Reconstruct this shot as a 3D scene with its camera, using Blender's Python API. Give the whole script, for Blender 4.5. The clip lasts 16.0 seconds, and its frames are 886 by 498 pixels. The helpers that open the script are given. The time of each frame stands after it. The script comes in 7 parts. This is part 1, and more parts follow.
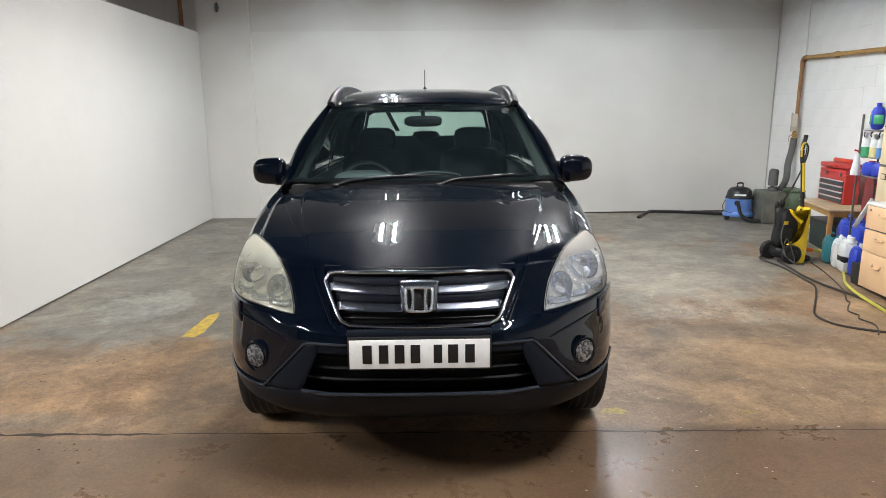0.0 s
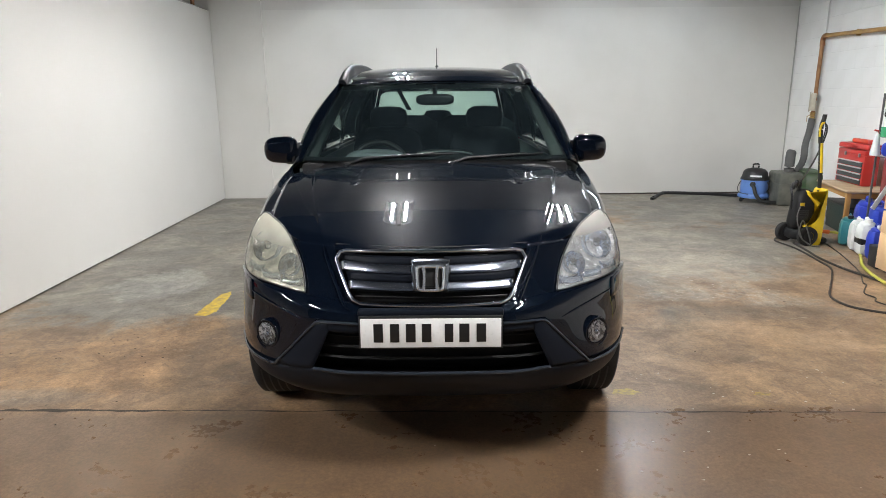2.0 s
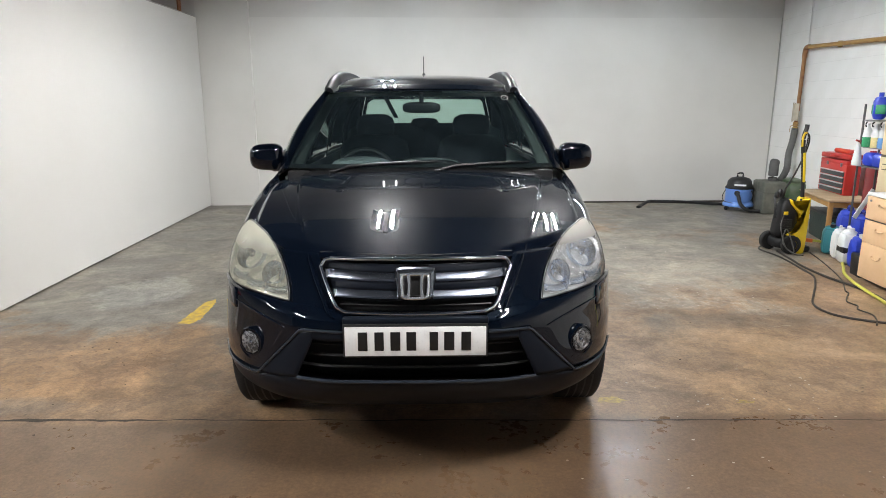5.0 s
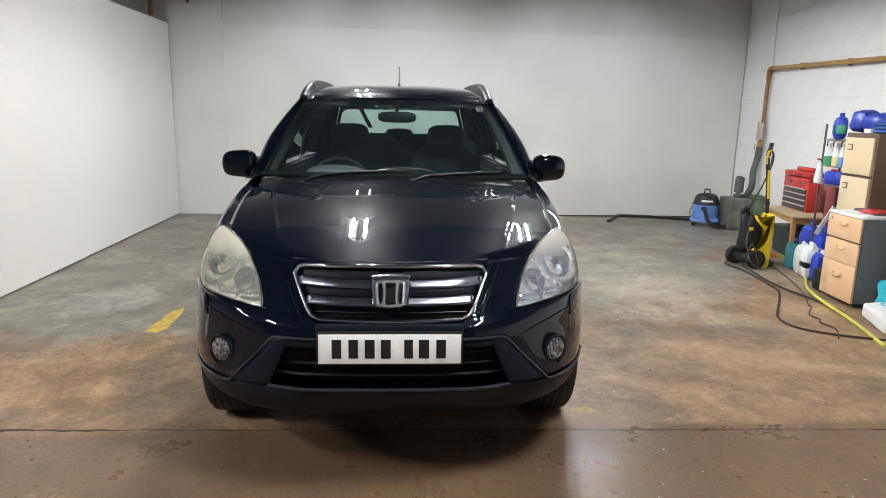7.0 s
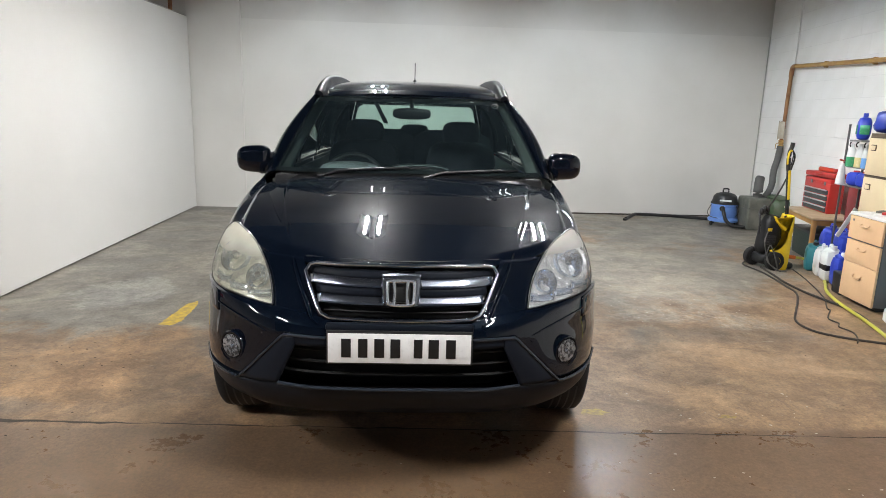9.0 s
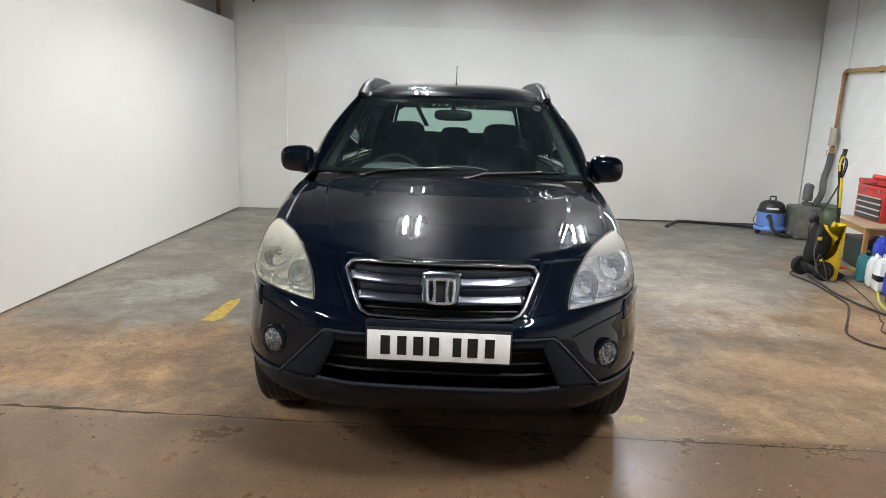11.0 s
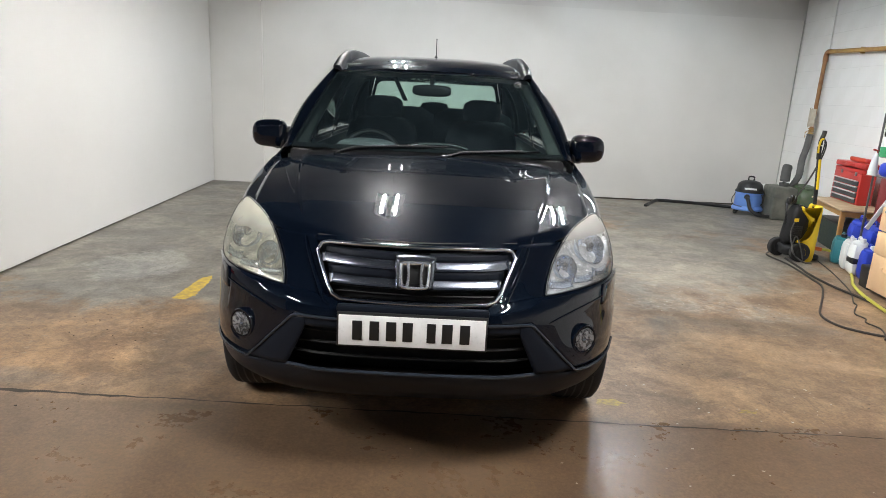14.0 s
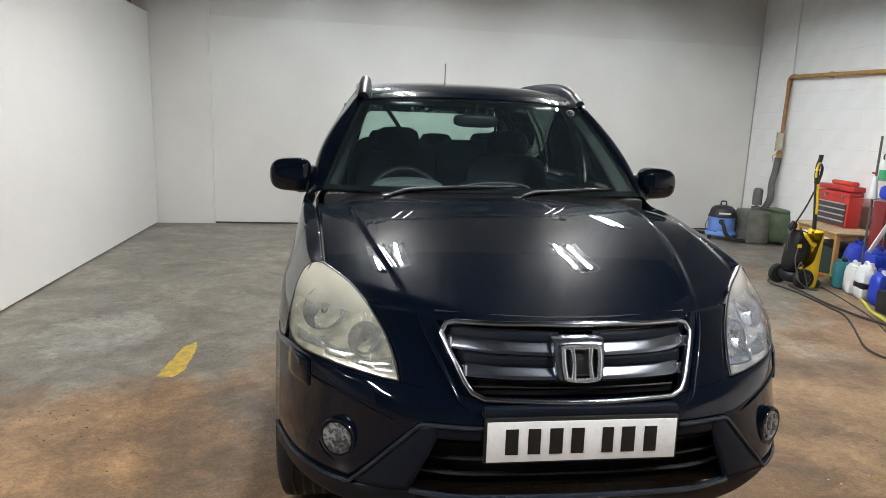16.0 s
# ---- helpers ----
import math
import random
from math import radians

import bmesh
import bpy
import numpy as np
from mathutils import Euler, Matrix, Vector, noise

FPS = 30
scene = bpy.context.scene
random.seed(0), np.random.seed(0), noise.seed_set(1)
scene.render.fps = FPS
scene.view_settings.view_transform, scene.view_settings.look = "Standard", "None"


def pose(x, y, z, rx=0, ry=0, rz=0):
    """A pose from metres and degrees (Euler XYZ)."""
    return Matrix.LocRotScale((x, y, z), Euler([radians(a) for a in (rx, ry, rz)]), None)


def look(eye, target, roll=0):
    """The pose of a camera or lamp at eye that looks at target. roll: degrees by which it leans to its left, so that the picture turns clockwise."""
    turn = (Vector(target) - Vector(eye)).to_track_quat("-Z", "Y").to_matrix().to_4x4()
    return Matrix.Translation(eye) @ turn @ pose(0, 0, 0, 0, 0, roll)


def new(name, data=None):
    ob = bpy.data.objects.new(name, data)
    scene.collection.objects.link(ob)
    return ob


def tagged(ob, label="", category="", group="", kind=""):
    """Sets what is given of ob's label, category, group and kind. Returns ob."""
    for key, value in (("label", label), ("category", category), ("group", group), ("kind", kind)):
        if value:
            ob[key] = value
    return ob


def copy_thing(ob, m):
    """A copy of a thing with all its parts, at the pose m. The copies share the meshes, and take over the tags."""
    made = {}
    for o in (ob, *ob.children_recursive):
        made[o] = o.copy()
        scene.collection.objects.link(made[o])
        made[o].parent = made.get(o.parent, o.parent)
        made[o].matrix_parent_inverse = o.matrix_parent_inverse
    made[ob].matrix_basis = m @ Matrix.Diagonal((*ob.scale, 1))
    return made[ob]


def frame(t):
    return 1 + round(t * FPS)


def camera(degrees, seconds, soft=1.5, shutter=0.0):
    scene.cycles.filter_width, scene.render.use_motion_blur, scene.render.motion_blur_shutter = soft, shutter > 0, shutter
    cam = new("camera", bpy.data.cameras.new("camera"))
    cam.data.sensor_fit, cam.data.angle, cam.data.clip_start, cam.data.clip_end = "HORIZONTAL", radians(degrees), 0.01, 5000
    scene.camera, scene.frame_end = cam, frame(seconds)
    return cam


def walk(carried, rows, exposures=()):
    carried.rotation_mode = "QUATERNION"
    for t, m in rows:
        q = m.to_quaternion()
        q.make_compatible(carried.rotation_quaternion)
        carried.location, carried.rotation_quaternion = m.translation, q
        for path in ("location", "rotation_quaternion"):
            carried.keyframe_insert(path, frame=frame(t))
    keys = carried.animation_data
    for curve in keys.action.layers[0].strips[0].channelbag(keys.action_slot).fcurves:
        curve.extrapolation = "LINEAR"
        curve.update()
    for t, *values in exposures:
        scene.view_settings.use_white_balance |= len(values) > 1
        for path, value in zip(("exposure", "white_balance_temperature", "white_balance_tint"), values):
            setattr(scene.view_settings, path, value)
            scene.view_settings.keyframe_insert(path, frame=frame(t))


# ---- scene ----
cam = camera(69.6, 16.0, soft=0.85, shutter=0.0)
PATH = [
    (0, (0.027, -2.238, 1.483), (0.082, -0.281, 1.076), -0.5),
    (0.5, (0.027, -2.233, 1.473), (0.076, -0.285, 1.025), -0.3),
    (1, (0.022, -2.229, 1.469), (0.07, -0.282, 1.016), -0.1),
    (1.5, (0.025, -2.226, 1.469), (0.084, -0.277, 1.025), -0.2),
    (2, (0.026, -2.223, 1.469), (0.045, -0.278, 1.006), -0.5),
    (2.5, (0.029, -2.218, 1.465), (0.077, -0.271, 1.01), -0.5),
    (3, (0.032, -2.216, 1.467), (0.102, -0.269, 1.013), -0.1),
    (3.5, (0.038, -2.217, 1.469), (0.101, -0.267, 1.031), -0.4),
    (6, (0.035, -2.219, 1.469), (0.092, -0.269, 1.028), 0.1),
    (6.5, (0.021, -2.235, 1.439), (0.137, -0.271, 1.078), 0.7),
    (7, (0.019, -2.219, 1.45), (0.167, -0.265, 1.05), 1.1),
    (7.5, (0.019, -2.21, 1.447), (0.112, -0.252, 1.05), 0.1),
    (8, (0.017, -2.198, 1.454), (0.113, -0.241, 1.052), 1.2),
    (8.5, (0.033, -2.207, 1.464), (0.133, -0.249, 1.067), -0.3),
    (8.7, (0.035, -2.2, 1.466), (0.147, -0.248, 1.047), 1.3),
    (10.8, (0.027, -2.204, 1.447), (0.087, -0.244, 1.057), 2.0),
    (11, (0.022, -2.203, 1.44), (0.006, -0.244, 1.036), 2.0),
    (11.5, (0.022, -2.198, 1.443), (-0.06, -0.233, 1.079), 2.1),
    (12, (0.029, -2.178, 1.443), (-0.136, -0.223, 1.056), 0.9),
    (12.5, (0.053, -2.161, 1.447), (-0.067, -0.204, 1.052), 0.4),
    (13, (0.059, -2.153, 1.456), (-0.059, -0.197, 1.059), 2.1),
    (13.5, (0.085, -2.148, 1.461), (0.039, -0.195, 1.034), 1.7),
    (14, (0.039, -2.119, 1.454), (0.089, -0.178, 0.975), 3.0),
    (14.5, (-0.103, -2.012, 1.461), (0.115, -0.072, 1.025), 3.1),
    (15, (-0.222, -1.859, 1.457), (-0.14, 0.096, 1.04), 2.4),
    (15.5, (-0.347, -1.658, 1.458), (-0.526, 0.285, 1.016), -0.9),
    (15.8, (-0.499, -1.559, 1.429), (-0.505, 0.405, 1.053), 3.3),
    (16, (-0.615, -1.498, 1.432), (-0.328, 0.444, 1.048), 2.1),
]
walk(cam, [(t, look(eye, target, roll)) for t, eye, target, roll in PATH], exposures=[(0, 0.0), (14.9, 0.0), (15.5, -0.14), (16, -0.12)])

# ---- world and exposure ----
world = bpy.data.worlds.new("world")
scene.world = world
world.use_nodes = True
world.node_tree.nodes["Background"].inputs[0].default_value = (0.55, 0.6, 0.7, 1)
world.node_tree.nodes["Background"].inputs[1].default_value = 0.02
scene.view_settings.exposure = 0.0
TUBE_POWER = 1000.0
TUBE_COLOUR = (0.99, 0.975, 0.965)
# fittings: x, y, z of the middle, and whether the tubes are made dimmer
# those at x -3.05 and -5.6 are unseen, added to light the near left
FITTINGS = [(-0.40, 3.46, 3.2, 0), (1.47, 3.45, 3.2, 0), (-3.05, -1.6, 3.2, 0), (1.25, -1.0, 3.2, 0), (-5.6, -1.0, 3.2, 0), (-0.49, 5.75, 3.22, 1), (2.75, 5.75, 3.22, 1)]

# ---- tools ----
def node_mat(name):
    m = bpy.data.materials.new(name)
    m.use_nodes = True
    return m, m.node_tree.nodes, m.node_tree.links, m.node_tree.nodes["Principled BSDF"]


def surface(name, colour, rough=0.5, metal=0.0, second=None, scale=8.0, amount=0.5, fine=60.0, bump=0.1, coat=0.0, spread=0.12, ior=1.5, noise_lo=0.35, noise_hi=0.65):
    """A surface with colour and roughness that vary at two scales, and a fine relief."""
    m, nodes, links, bsdf = node_mat(name)
    place = nodes.new("ShaderNodeTexCoord")
    broad = nodes.new("ShaderNodeTexNoise")
    broad.inputs["Scale"].default_value, broad.inputs["Detail"].default_value = scale, 6
    grain = nodes.new("ShaderNodeTexNoise")
    grain.inputs["Scale"].default_value, grain.inputs["Detail"].default_value = fine, 4
    ramp = nodes.new("ShaderNodeMapRange")
    ramp.inputs["From Min"].default_value, ramp.inputs["From Max"].default_value = noise_lo, noise_hi
    mix = nodes.new("ShaderNodeMix")
    mix.data_type = "RGBA"
    other = second or tuple(c * 0.8 for c in colour)
    mix.inputs["A"].default_value, mix.inputs["B"].default_value = (*colour, 1), (*other, 1)
    fac = nodes.new("ShaderNodeMath")
    fac.operation = "MULTIPLY"
    fac.inputs[1].default_value = amount
    for tex in (broad, grain):
        links.new(place.outputs["Object"], tex.inputs["Vector"])
    links.new(broad.outputs["Fac"], ramp.inputs["Value"])
    links.new(ramp.outputs["Result"], fac.inputs[0])
    links.new(fac.outputs[0], mix.inputs["Factor"])
    links.new(mix.outputs["Result"], bsdf.inputs["Base Color"])
    gloss = nodes.new("ShaderNodeMapRange")
    gloss.inputs["To Min"].default_value, gloss.inputs["To Max"].default_value = max(rough - spread, 0.02), min(rough + spread, 1)
    links.new(grain.outputs["Fac"], gloss.inputs["Value"])
    links.new(gloss.outputs["Result"], bsdf.inputs["Roughness"])
    bsdf.inputs["Metallic"].default_value = metal
    bsdf.inputs["Coat Weight"].default_value = coat
    bsdf.inputs["Coat Roughness"].default_value = 0.03
    bsdf.inputs["IOR"].default_value = ior
    if bump:
        lift = nodes.new("ShaderNodeBump")
        lift.inputs["Strength"].default_value, lift.inputs["Distance"].default_value = bump, 0.002
        links.new(grain.outputs["Fac"], lift.inputs["Height"])
        links.new(lift.outputs["Normal"], bsdf.inputs["Normal"])
    return m


def glass(name, tint, gloss_rough=0.0, haze=None, haze_amount=0.0, ior=1.45, haze_scale=14, haze_top=None):
    """Thin clear sheet: see-through with a tint, gloss by Fresnel, and haze: clouding on lamps, an added veil on the
    windscreen.
    """
    m, nodes, links, bsdf = node_mat(name)
    nodes.remove(bsdf)
    clear, shine, edge, mix = (nodes.new(k) for k in ("ShaderNodeBsdfTransparent", "ShaderNodeBsdfGlossy", "ShaderNodeFresnel", "ShaderNodeMixShader"))
    clear.inputs["Color"].default_value = (*tint, 1)
    shine.inputs["Roughness"].default_value = gloss_rough
    edge.inputs["IOR"].default_value = ior
    body = clear.outputs[0]
    if haze:
        milk, veil, tex, span = nodes.new("ShaderNodeBsdfDiffuse"), nodes.new("ShaderNodeMixShader"), nodes.new("ShaderNodeTexNoise"), nodes.new("ShaderNodeMapRange")
        place = nodes.new("ShaderNodeTexCoord")
        milk.inputs["Color"].default_value = (*haze, 1)
        tex.inputs["Scale"].default_value, tex.inputs["Detail"].default_value = haze_scale, 5
        span.inputs["To Min"].default_value, span.inputs["To Max"].default_value = haze_amount * 0.2, min(1, haze_amount * 1.8)
        links.new(place.outputs["Object"], tex.inputs["Vector"])
        links.new(tex.outputs["Fac"], span.inputs["Value"])
        if haze_top:  # clouding that has crept down from the sunlit upper edge
            level, climb, both_hazes = nodes.new("ShaderNodeSeparateXYZ"), nodes.new("ShaderNodeMapRange"), nodes.new("ShaderNodeMath")
            links.new(place.outputs["Object"], level.inputs[0])
            climb.inputs["From Min"].default_value, climb.inputs["From Max"].default_value = haze_top
            climb.inputs["To Min"].default_value, climb.inputs["To Max"].default_value = 0.0, 0.6
            links.new(level.outputs["Z"], climb.inputs["Value"])
            both_hazes.operation, both_hazes.use_clamp = "ADD", True
            links.new(span.outputs["Result"], both_hazes.inputs[0])
            links.new(climb.outputs["Result"], both_hazes.inputs[1])
            links.new(both_hazes.outputs[0], veil.inputs[0])
        else:
            links.new(span.outputs["Result"], veil.inputs[0])
        links.new(body, veil.inputs[1])
        links.new(milk.outputs[0], veil.inputs[2])
        body = veil.outputs[0]
    links.new(edge.outputs[0], mix.inputs[0])
    links.new(body, mix.inputs[1])
    links.new(shine.outputs[0], mix.inputs[2])
    links.new(mix.outputs[0], nodes["Material Output"].inputs["Surface"])
    return m


def pchip(xs, ys):
    """A smooth curve through the given values that never overshoots."""
    xs, ys = np.asarray(xs, float), np.asarray(ys, float)
    h, d = np.diff(xs), np.diff(ys) / np.diff(xs)
    s = np.zeros(len(xs))
    s[0], s[-1] = d[0], d[-1]
    for k in range(1, len(xs) - 1):
        if d[k - 1] * d[k] > 0:
            w1, w2 = 2 * h[k] + h[k - 1], h[k] + 2 * h[k - 1]
            s[k] = (w1 + w2) / (w1 / d[k - 1] + w2 / d[k])

    def value(x):
        x = np.clip(np.asarray(x, float), xs[0], xs[-1])
        k = np.clip(np.searchsorted(xs, x) - 1, 0, len(h) - 1)
        t = (x - xs[k]) / h[k]
        return ys[k] * (1 + 2 * t) * (1 - t) ** 2 + s[k] * h[k] * t * (1 - t) ** 2 + ys[k + 1] * t * t * (3 - 2 * t) + s[k + 1] * h[k] * t * t * (t - 1)

    return value


def even(xs, ys):
    """A smooth curve that is the same on either side of the middle line."""
    return pchip([-x for x in xs[:0:-1]] + list(xs), list(ys[:0:-1]) + list(ys))


def link_mesh(name, mesh, mat, parent=None, label="", smooth=True, angle=40):
    mesh.materials.append(mat)
    if smooth:
        mesh.polygons.foreach_set("use_smooth", [True] * len(mesh.polygons))
        mesh.set_sharp_from_angle(angle=radians(angle))
    ob = new(name, mesh)
    if parent:
        ob.parent = parent
    if label:
        tagged(ob, label)
    return ob


def part(name, bm, mat, parent, label="", smooth=True, angle=40):
    mesh = bpy.data.meshes.new(name)
    bm.normal_update()
    bm.to_mesh(mesh)
    bm.free()
    return link_mesh(name, mesh, mat, parent, label, smooth, angle)


def thing(name, x, y, z=0.0, turn=0.0, label="", category="", group="", kind=""):
    ob = new(name)
    ob.empty_display_size = 0.1
    ob.matrix_basis = pose(x, y, z, 0, 0, turn)
    return tagged(ob, label, category, group, kind)


def add_box(bm, size, at=(0, 0, 0), bevel=0.0, turn=None, seg=2, taper=1.0):
    made = bmesh.ops.create_cube(bm, size=1.0)["verts"]
    for v in made:
        k = taper if v.co.z > 0 else 1.0
        v.co = Vector((v.co.x * size[0] * k, v.co.y * size[1] * k, v.co.z * size[2]))
    if bevel:
        edges = list({e for v in made for e in v.link_edges})
        made = bmesh.ops.bevel(bm, geom=edges, offset=bevel, segments=seg, affect="EDGES", profile=0.5)["verts"]
    m = Matrix.Translation(at) @ (turn.to_4x4() if turn else Matrix())
    bmesh.ops.transform(bm, matrix=m, verts=made)
    return bm


def box(size, at=(0, 0, 0), bevel=0.0, turn=None, seg=2, taper=1.0):
    return add_box(bmesh.new(), size, at, bevel, turn, seg, taper)


def rot(x=0, y=0, z=0):
    return Euler((radians(x), radians(y), radians(z))).to_matrix()


def sheet(points, bm=None, close_u=False, close_v=False):
    """A grid of faces over an array of points [row][column]."""
    bm = bm or bmesh.new()
    rows = [[bm.verts.new(p) for p in row] for row in points]
    n, m = len(rows), len(rows[0])
    for a in range(n if close_u else n - 1):
        for b in range(m if close_v else m - 1):
            quad = [rows[a][b], rows[a][(b + 1) % m], rows[(a + 1) % n][(b + 1) % m], rows[(a + 1) % n][b]]
            try:
                bm.faces.new(quad)
            except ValueError:
                pass
    return bm


def lathe(profile, seg=32, axis="z", at=(0, 0, 0), bm=None, turn=None):
    """A turned body from (radius, height) pairs."""
    bm = bm or bmesh.new()
    m = Matrix.Translation(at) @ (turn.to_4x4() if turn else Matrix())
    pts = []
    for r, h in profile:
        row = []
        for k in range(seg):
            a = 2 * math.pi * k / seg
            c, s = r * math.cos(a), r * math.sin(a)
            p = {"z": (c, s, h), "x": (h, c, s), "y": (c, h, -s)}[axis]
            row.append(m @ Vector(p))
        pts.append(row)
    sheet(pts, bm, close_v=True)
    bmesh.ops.remove_doubles(bm, verts=bm.verts, dist=1e-6)
    bmesh.ops.recalc_face_normals(bm, faces=bm.faces)
    return bm


def smooth_path(points, steps=8, closed=False):
    p = [Vector(q) for q in points]
    out, n = [], len(p)
    for k in range(n if closed else n - 1):
        if closed:
            a, b, c, d = p[(k - 1) % n], p[k], p[(k + 1) % n], p[(k + 2) % n]
        else:
            a, b, c, d = p[max(k - 1, 0)], p[k], p[k + 1], p[min(k + 2, n - 1)]
        for j in range(steps):
            t = j / steps
            out.append(0.5 * (2 * b + (c - a) * t + (2 * a - 5 * b + 4 * c - d) * t * t + (3 * b - a - 3 * c + d) * t**3))
    return out if closed else out + [p[-1]]


def tube(points, radius, seg=10, closed=False, bm=None, flat=1.0, up=(0, 0, 1), caps=True, radii=None):
    """A round or oval rod along a line of points."""
    bm = bm or bmesh.new()
    n, rows = len(points), []
    pts = [Vector(q) for q in points]
    for k in range(n):
        a = pts[(k - 1) % n] if closed else pts[max(k - 1, 0)]
        b = pts[(k + 1) % n] if closed else pts[min(k + 1, n - 1)]
        ahead = (b - a).normalized()
        side = ahead.cross(Vector(up))
        side = side.normalized() if side.length > 1e-4 else Vector((1, 0, 0)).cross(ahead).normalized()
        over = side.cross(ahead).normalized()
        r = radii[k] if radii else radius
        rows.append([pts[k] + r * (math.cos(2 * math.pi * j / seg) * side + flat * math.sin(2 * math.pi * j / seg) * over) for j in range(seg)])
    made_from = len(bm.verts)
    sheet(rows, bm, close_u=closed, close_v=True)
    if caps and not closed:
        bm.verts.ensure_lookup_table()
        ring = [bm.verts[made_from + j] for j in range(seg)]
        last = [bm.verts[made_from + (n - 1) * seg + j] for j in range(seg)]
        bm.faces.new(ring[::-1])
        bm.faces.new(last)
    bmesh.ops.recalc_face_normals(bm, faces=bm.faces)
    return bm


def thicken(ob, depth, offset=-1.0):
    s = ob.modifiers.new("thickness", "SOLIDIFY")
    s.thickness, s.offset = depth, offset
    return ob


def blob(size, at=(0, 0, 0), power=3.0, seg=24, bm=None, turn=None):
    """A rounded box: a ball pressed towards a box."""
    bm = bm or bmesh.new()
    made = bmesh.ops.create_uvsphere(bm, u_segments=seg, v_segments=seg // 2, radius=1.0)["verts"]
    for v in made:
        k = (abs(v.co.x) ** power + abs(v.co.y) ** power + abs(v.co.z) ** power) ** (-1 / power)
        v.co = Vector((v.co.x * k * size[0] / 2, v.co.y * k * size[1] / 2, v.co.z * k * size[2] / 2))
    bmesh.ops.transform(bm, matrix=Matrix.Translation(at) @ (turn.to_4x4() if turn else Matrix()), verts=made)
    return bm

# ---- materials ----
def floor_material():
    """Old workshop concrete: bluish grey sealer worn through to tan and rusty brown, with fine dirt."""
    m, nodes, links, bsdf = node_mat("worn_concrete")
    place = nodes.new("ShaderNodeTexCoord")

    def noise_tex(scale, detail, rough=0.55, distort=0.0, stretch=None):
        tex = nodes.new("ShaderNodeTexNoise")
        tex.inputs["Scale"].default_value, tex.inputs["Detail"].default_value = scale, detail
        tex.inputs["Roughness"].default_value, tex.inputs["Distortion"].default_value = rough, distort
        if stretch:
            mapping = nodes.new("ShaderNodeMapping")
            mapping.inputs["Scale"].default_value = stretch
            links.new(place.outputs["Object"], mapping.inputs["Vector"])
            links.new(mapping.outputs["Vector"], tex.inputs["Vector"])
        else:
            links.new(place.outputs["Object"], tex.inputs["Vector"])
        return tex

    def span(src, lo, hi, to_lo=0.0, to_hi=1.0):
        r = nodes.new("ShaderNodeMapRange")
        r.inputs["From Min"].default_value, r.inputs["From Max"].default_value = lo, hi
        r.inputs["To Min"].default_value, r.inputs["To Max"].default_value = to_lo, to_hi
        links.new(src, r.inputs["Value"])
        return r.outputs["Result"]

    def blend(a, b, fac, how="MIX"):
        x = nodes.new("ShaderNodeMix")
        x.data_type, x.blend_type = "RGBA", how
        for key, v in (("A", a), ("B", b)):
            if isinstance(v, tuple):
                x.inputs[key].default_value = (*v, 1)
            else:
                links.new(v, x.inputs[key])
        if isinstance(fac, float):
            x.inputs["Factor"].default_value = fac
        else:
            links.new(fac, x.inputs["Factor"])
        return x.outputs["Result"]

    def calc(op, a, b):
        c = nodes.new("ShaderNodeMath")
        c.operation = op
        for key, v in ((0, a), (1, b)):
            if isinstance(v, (int, float)):
                c.inputs[key].default_value = v
            else:
                links.new(v, c.inputs[key])
        return c.outputs[0]

    xyz = nodes.new("ShaderNodeSeparateXYZ")
    links.new(place.outputs["Object"], xyz.inputs[0])
    broad = noise_tex(0.62, 5, 0.6, 0.6)
    mid = noise_tex(2.6, 6, 0.62, 0.5)
    fine = noise_tex(22, 5, 0.65)
    speck = noise_tex(140, 3, 0.6)
    sweep = noise_tex(1.3, 5, 0.6, 1.2, (0.85, 1.35, 1))
    # traffic has worn the sealer away towards the open end of the bay, least along the white partition
    wear = calc("ADD", span(xyz.outputs["Y"], 5.8, 0.2, -0.22, 0.30), calc("ADD", span(xyz.outputs["X"], -3.0, 2.0, -0.10, 0.16), calc("ADD", span(broad.outputs["Fac"], 0.25, 0.75, -0.3, 0.3), span(mid.outputs["Fac"], 0.3, 0.7, -0.16, 0.16))))
    ragged = calc("ADD", span(mid.outputs["Fac"], 0.3, 0.7, -0.45, 0.45), calc("ADD", span(broad.outputs["Fac"], 0.3, 0.7, -0.3, 0.3), span(fine.outputs["Fac"], 0.3, 0.7, -0.25, 0.25)))

    def stain(cx, cy, rx, ry, soft=0.35):
        """A patch with a ragged edge, round a place on the floor."""
        dx, dy = calc("DIVIDE", calc("SUBTRACT", xyz.outputs["X"], cx), rx), calc("DIVIDE", calc("SUBTRACT", xyz.outputs["Y"], cy), ry)
        far = calc("ADD", calc("ADD", calc("MULTIPLY", dx, dx), calc("MULTIPLY", dy, dy)), ragged)
        return span(far, 1.0 + soft, 1.0 - soft)

    worn = span(wear, -0.02, 0.22)
    worn = calc("MAXIMUM", calc("MULTIPLY", worn, 0.8), calc("MAXIMUM", calc("MULTIPLY", calc("MAXIMUM", stain(-1.80, 1.18, 0.72, 0.50, 0.25), stain(-1.72, 1.65, 0.40, 0.42, 0.25)), 1.15), calc("MULTIPLY", stain(2.2, 1.25, 1.5, 0.55), 0.72)))
    worn = calc("SUBTRACT", worn, calc("MAXIMUM", calc("MULTIPLY", stain(-2.1, 3.3, 0.95, 1.5), 0.9), calc("MULTIPLY", stain(2.4, 4.2, 1.2, 1.3), 0.75)))
    grey = blend((0.175, 0.170, 0.155), (0.300, 0.285, 0.250), span(sweep.outputs["Fac"], 0.35, 0.68))
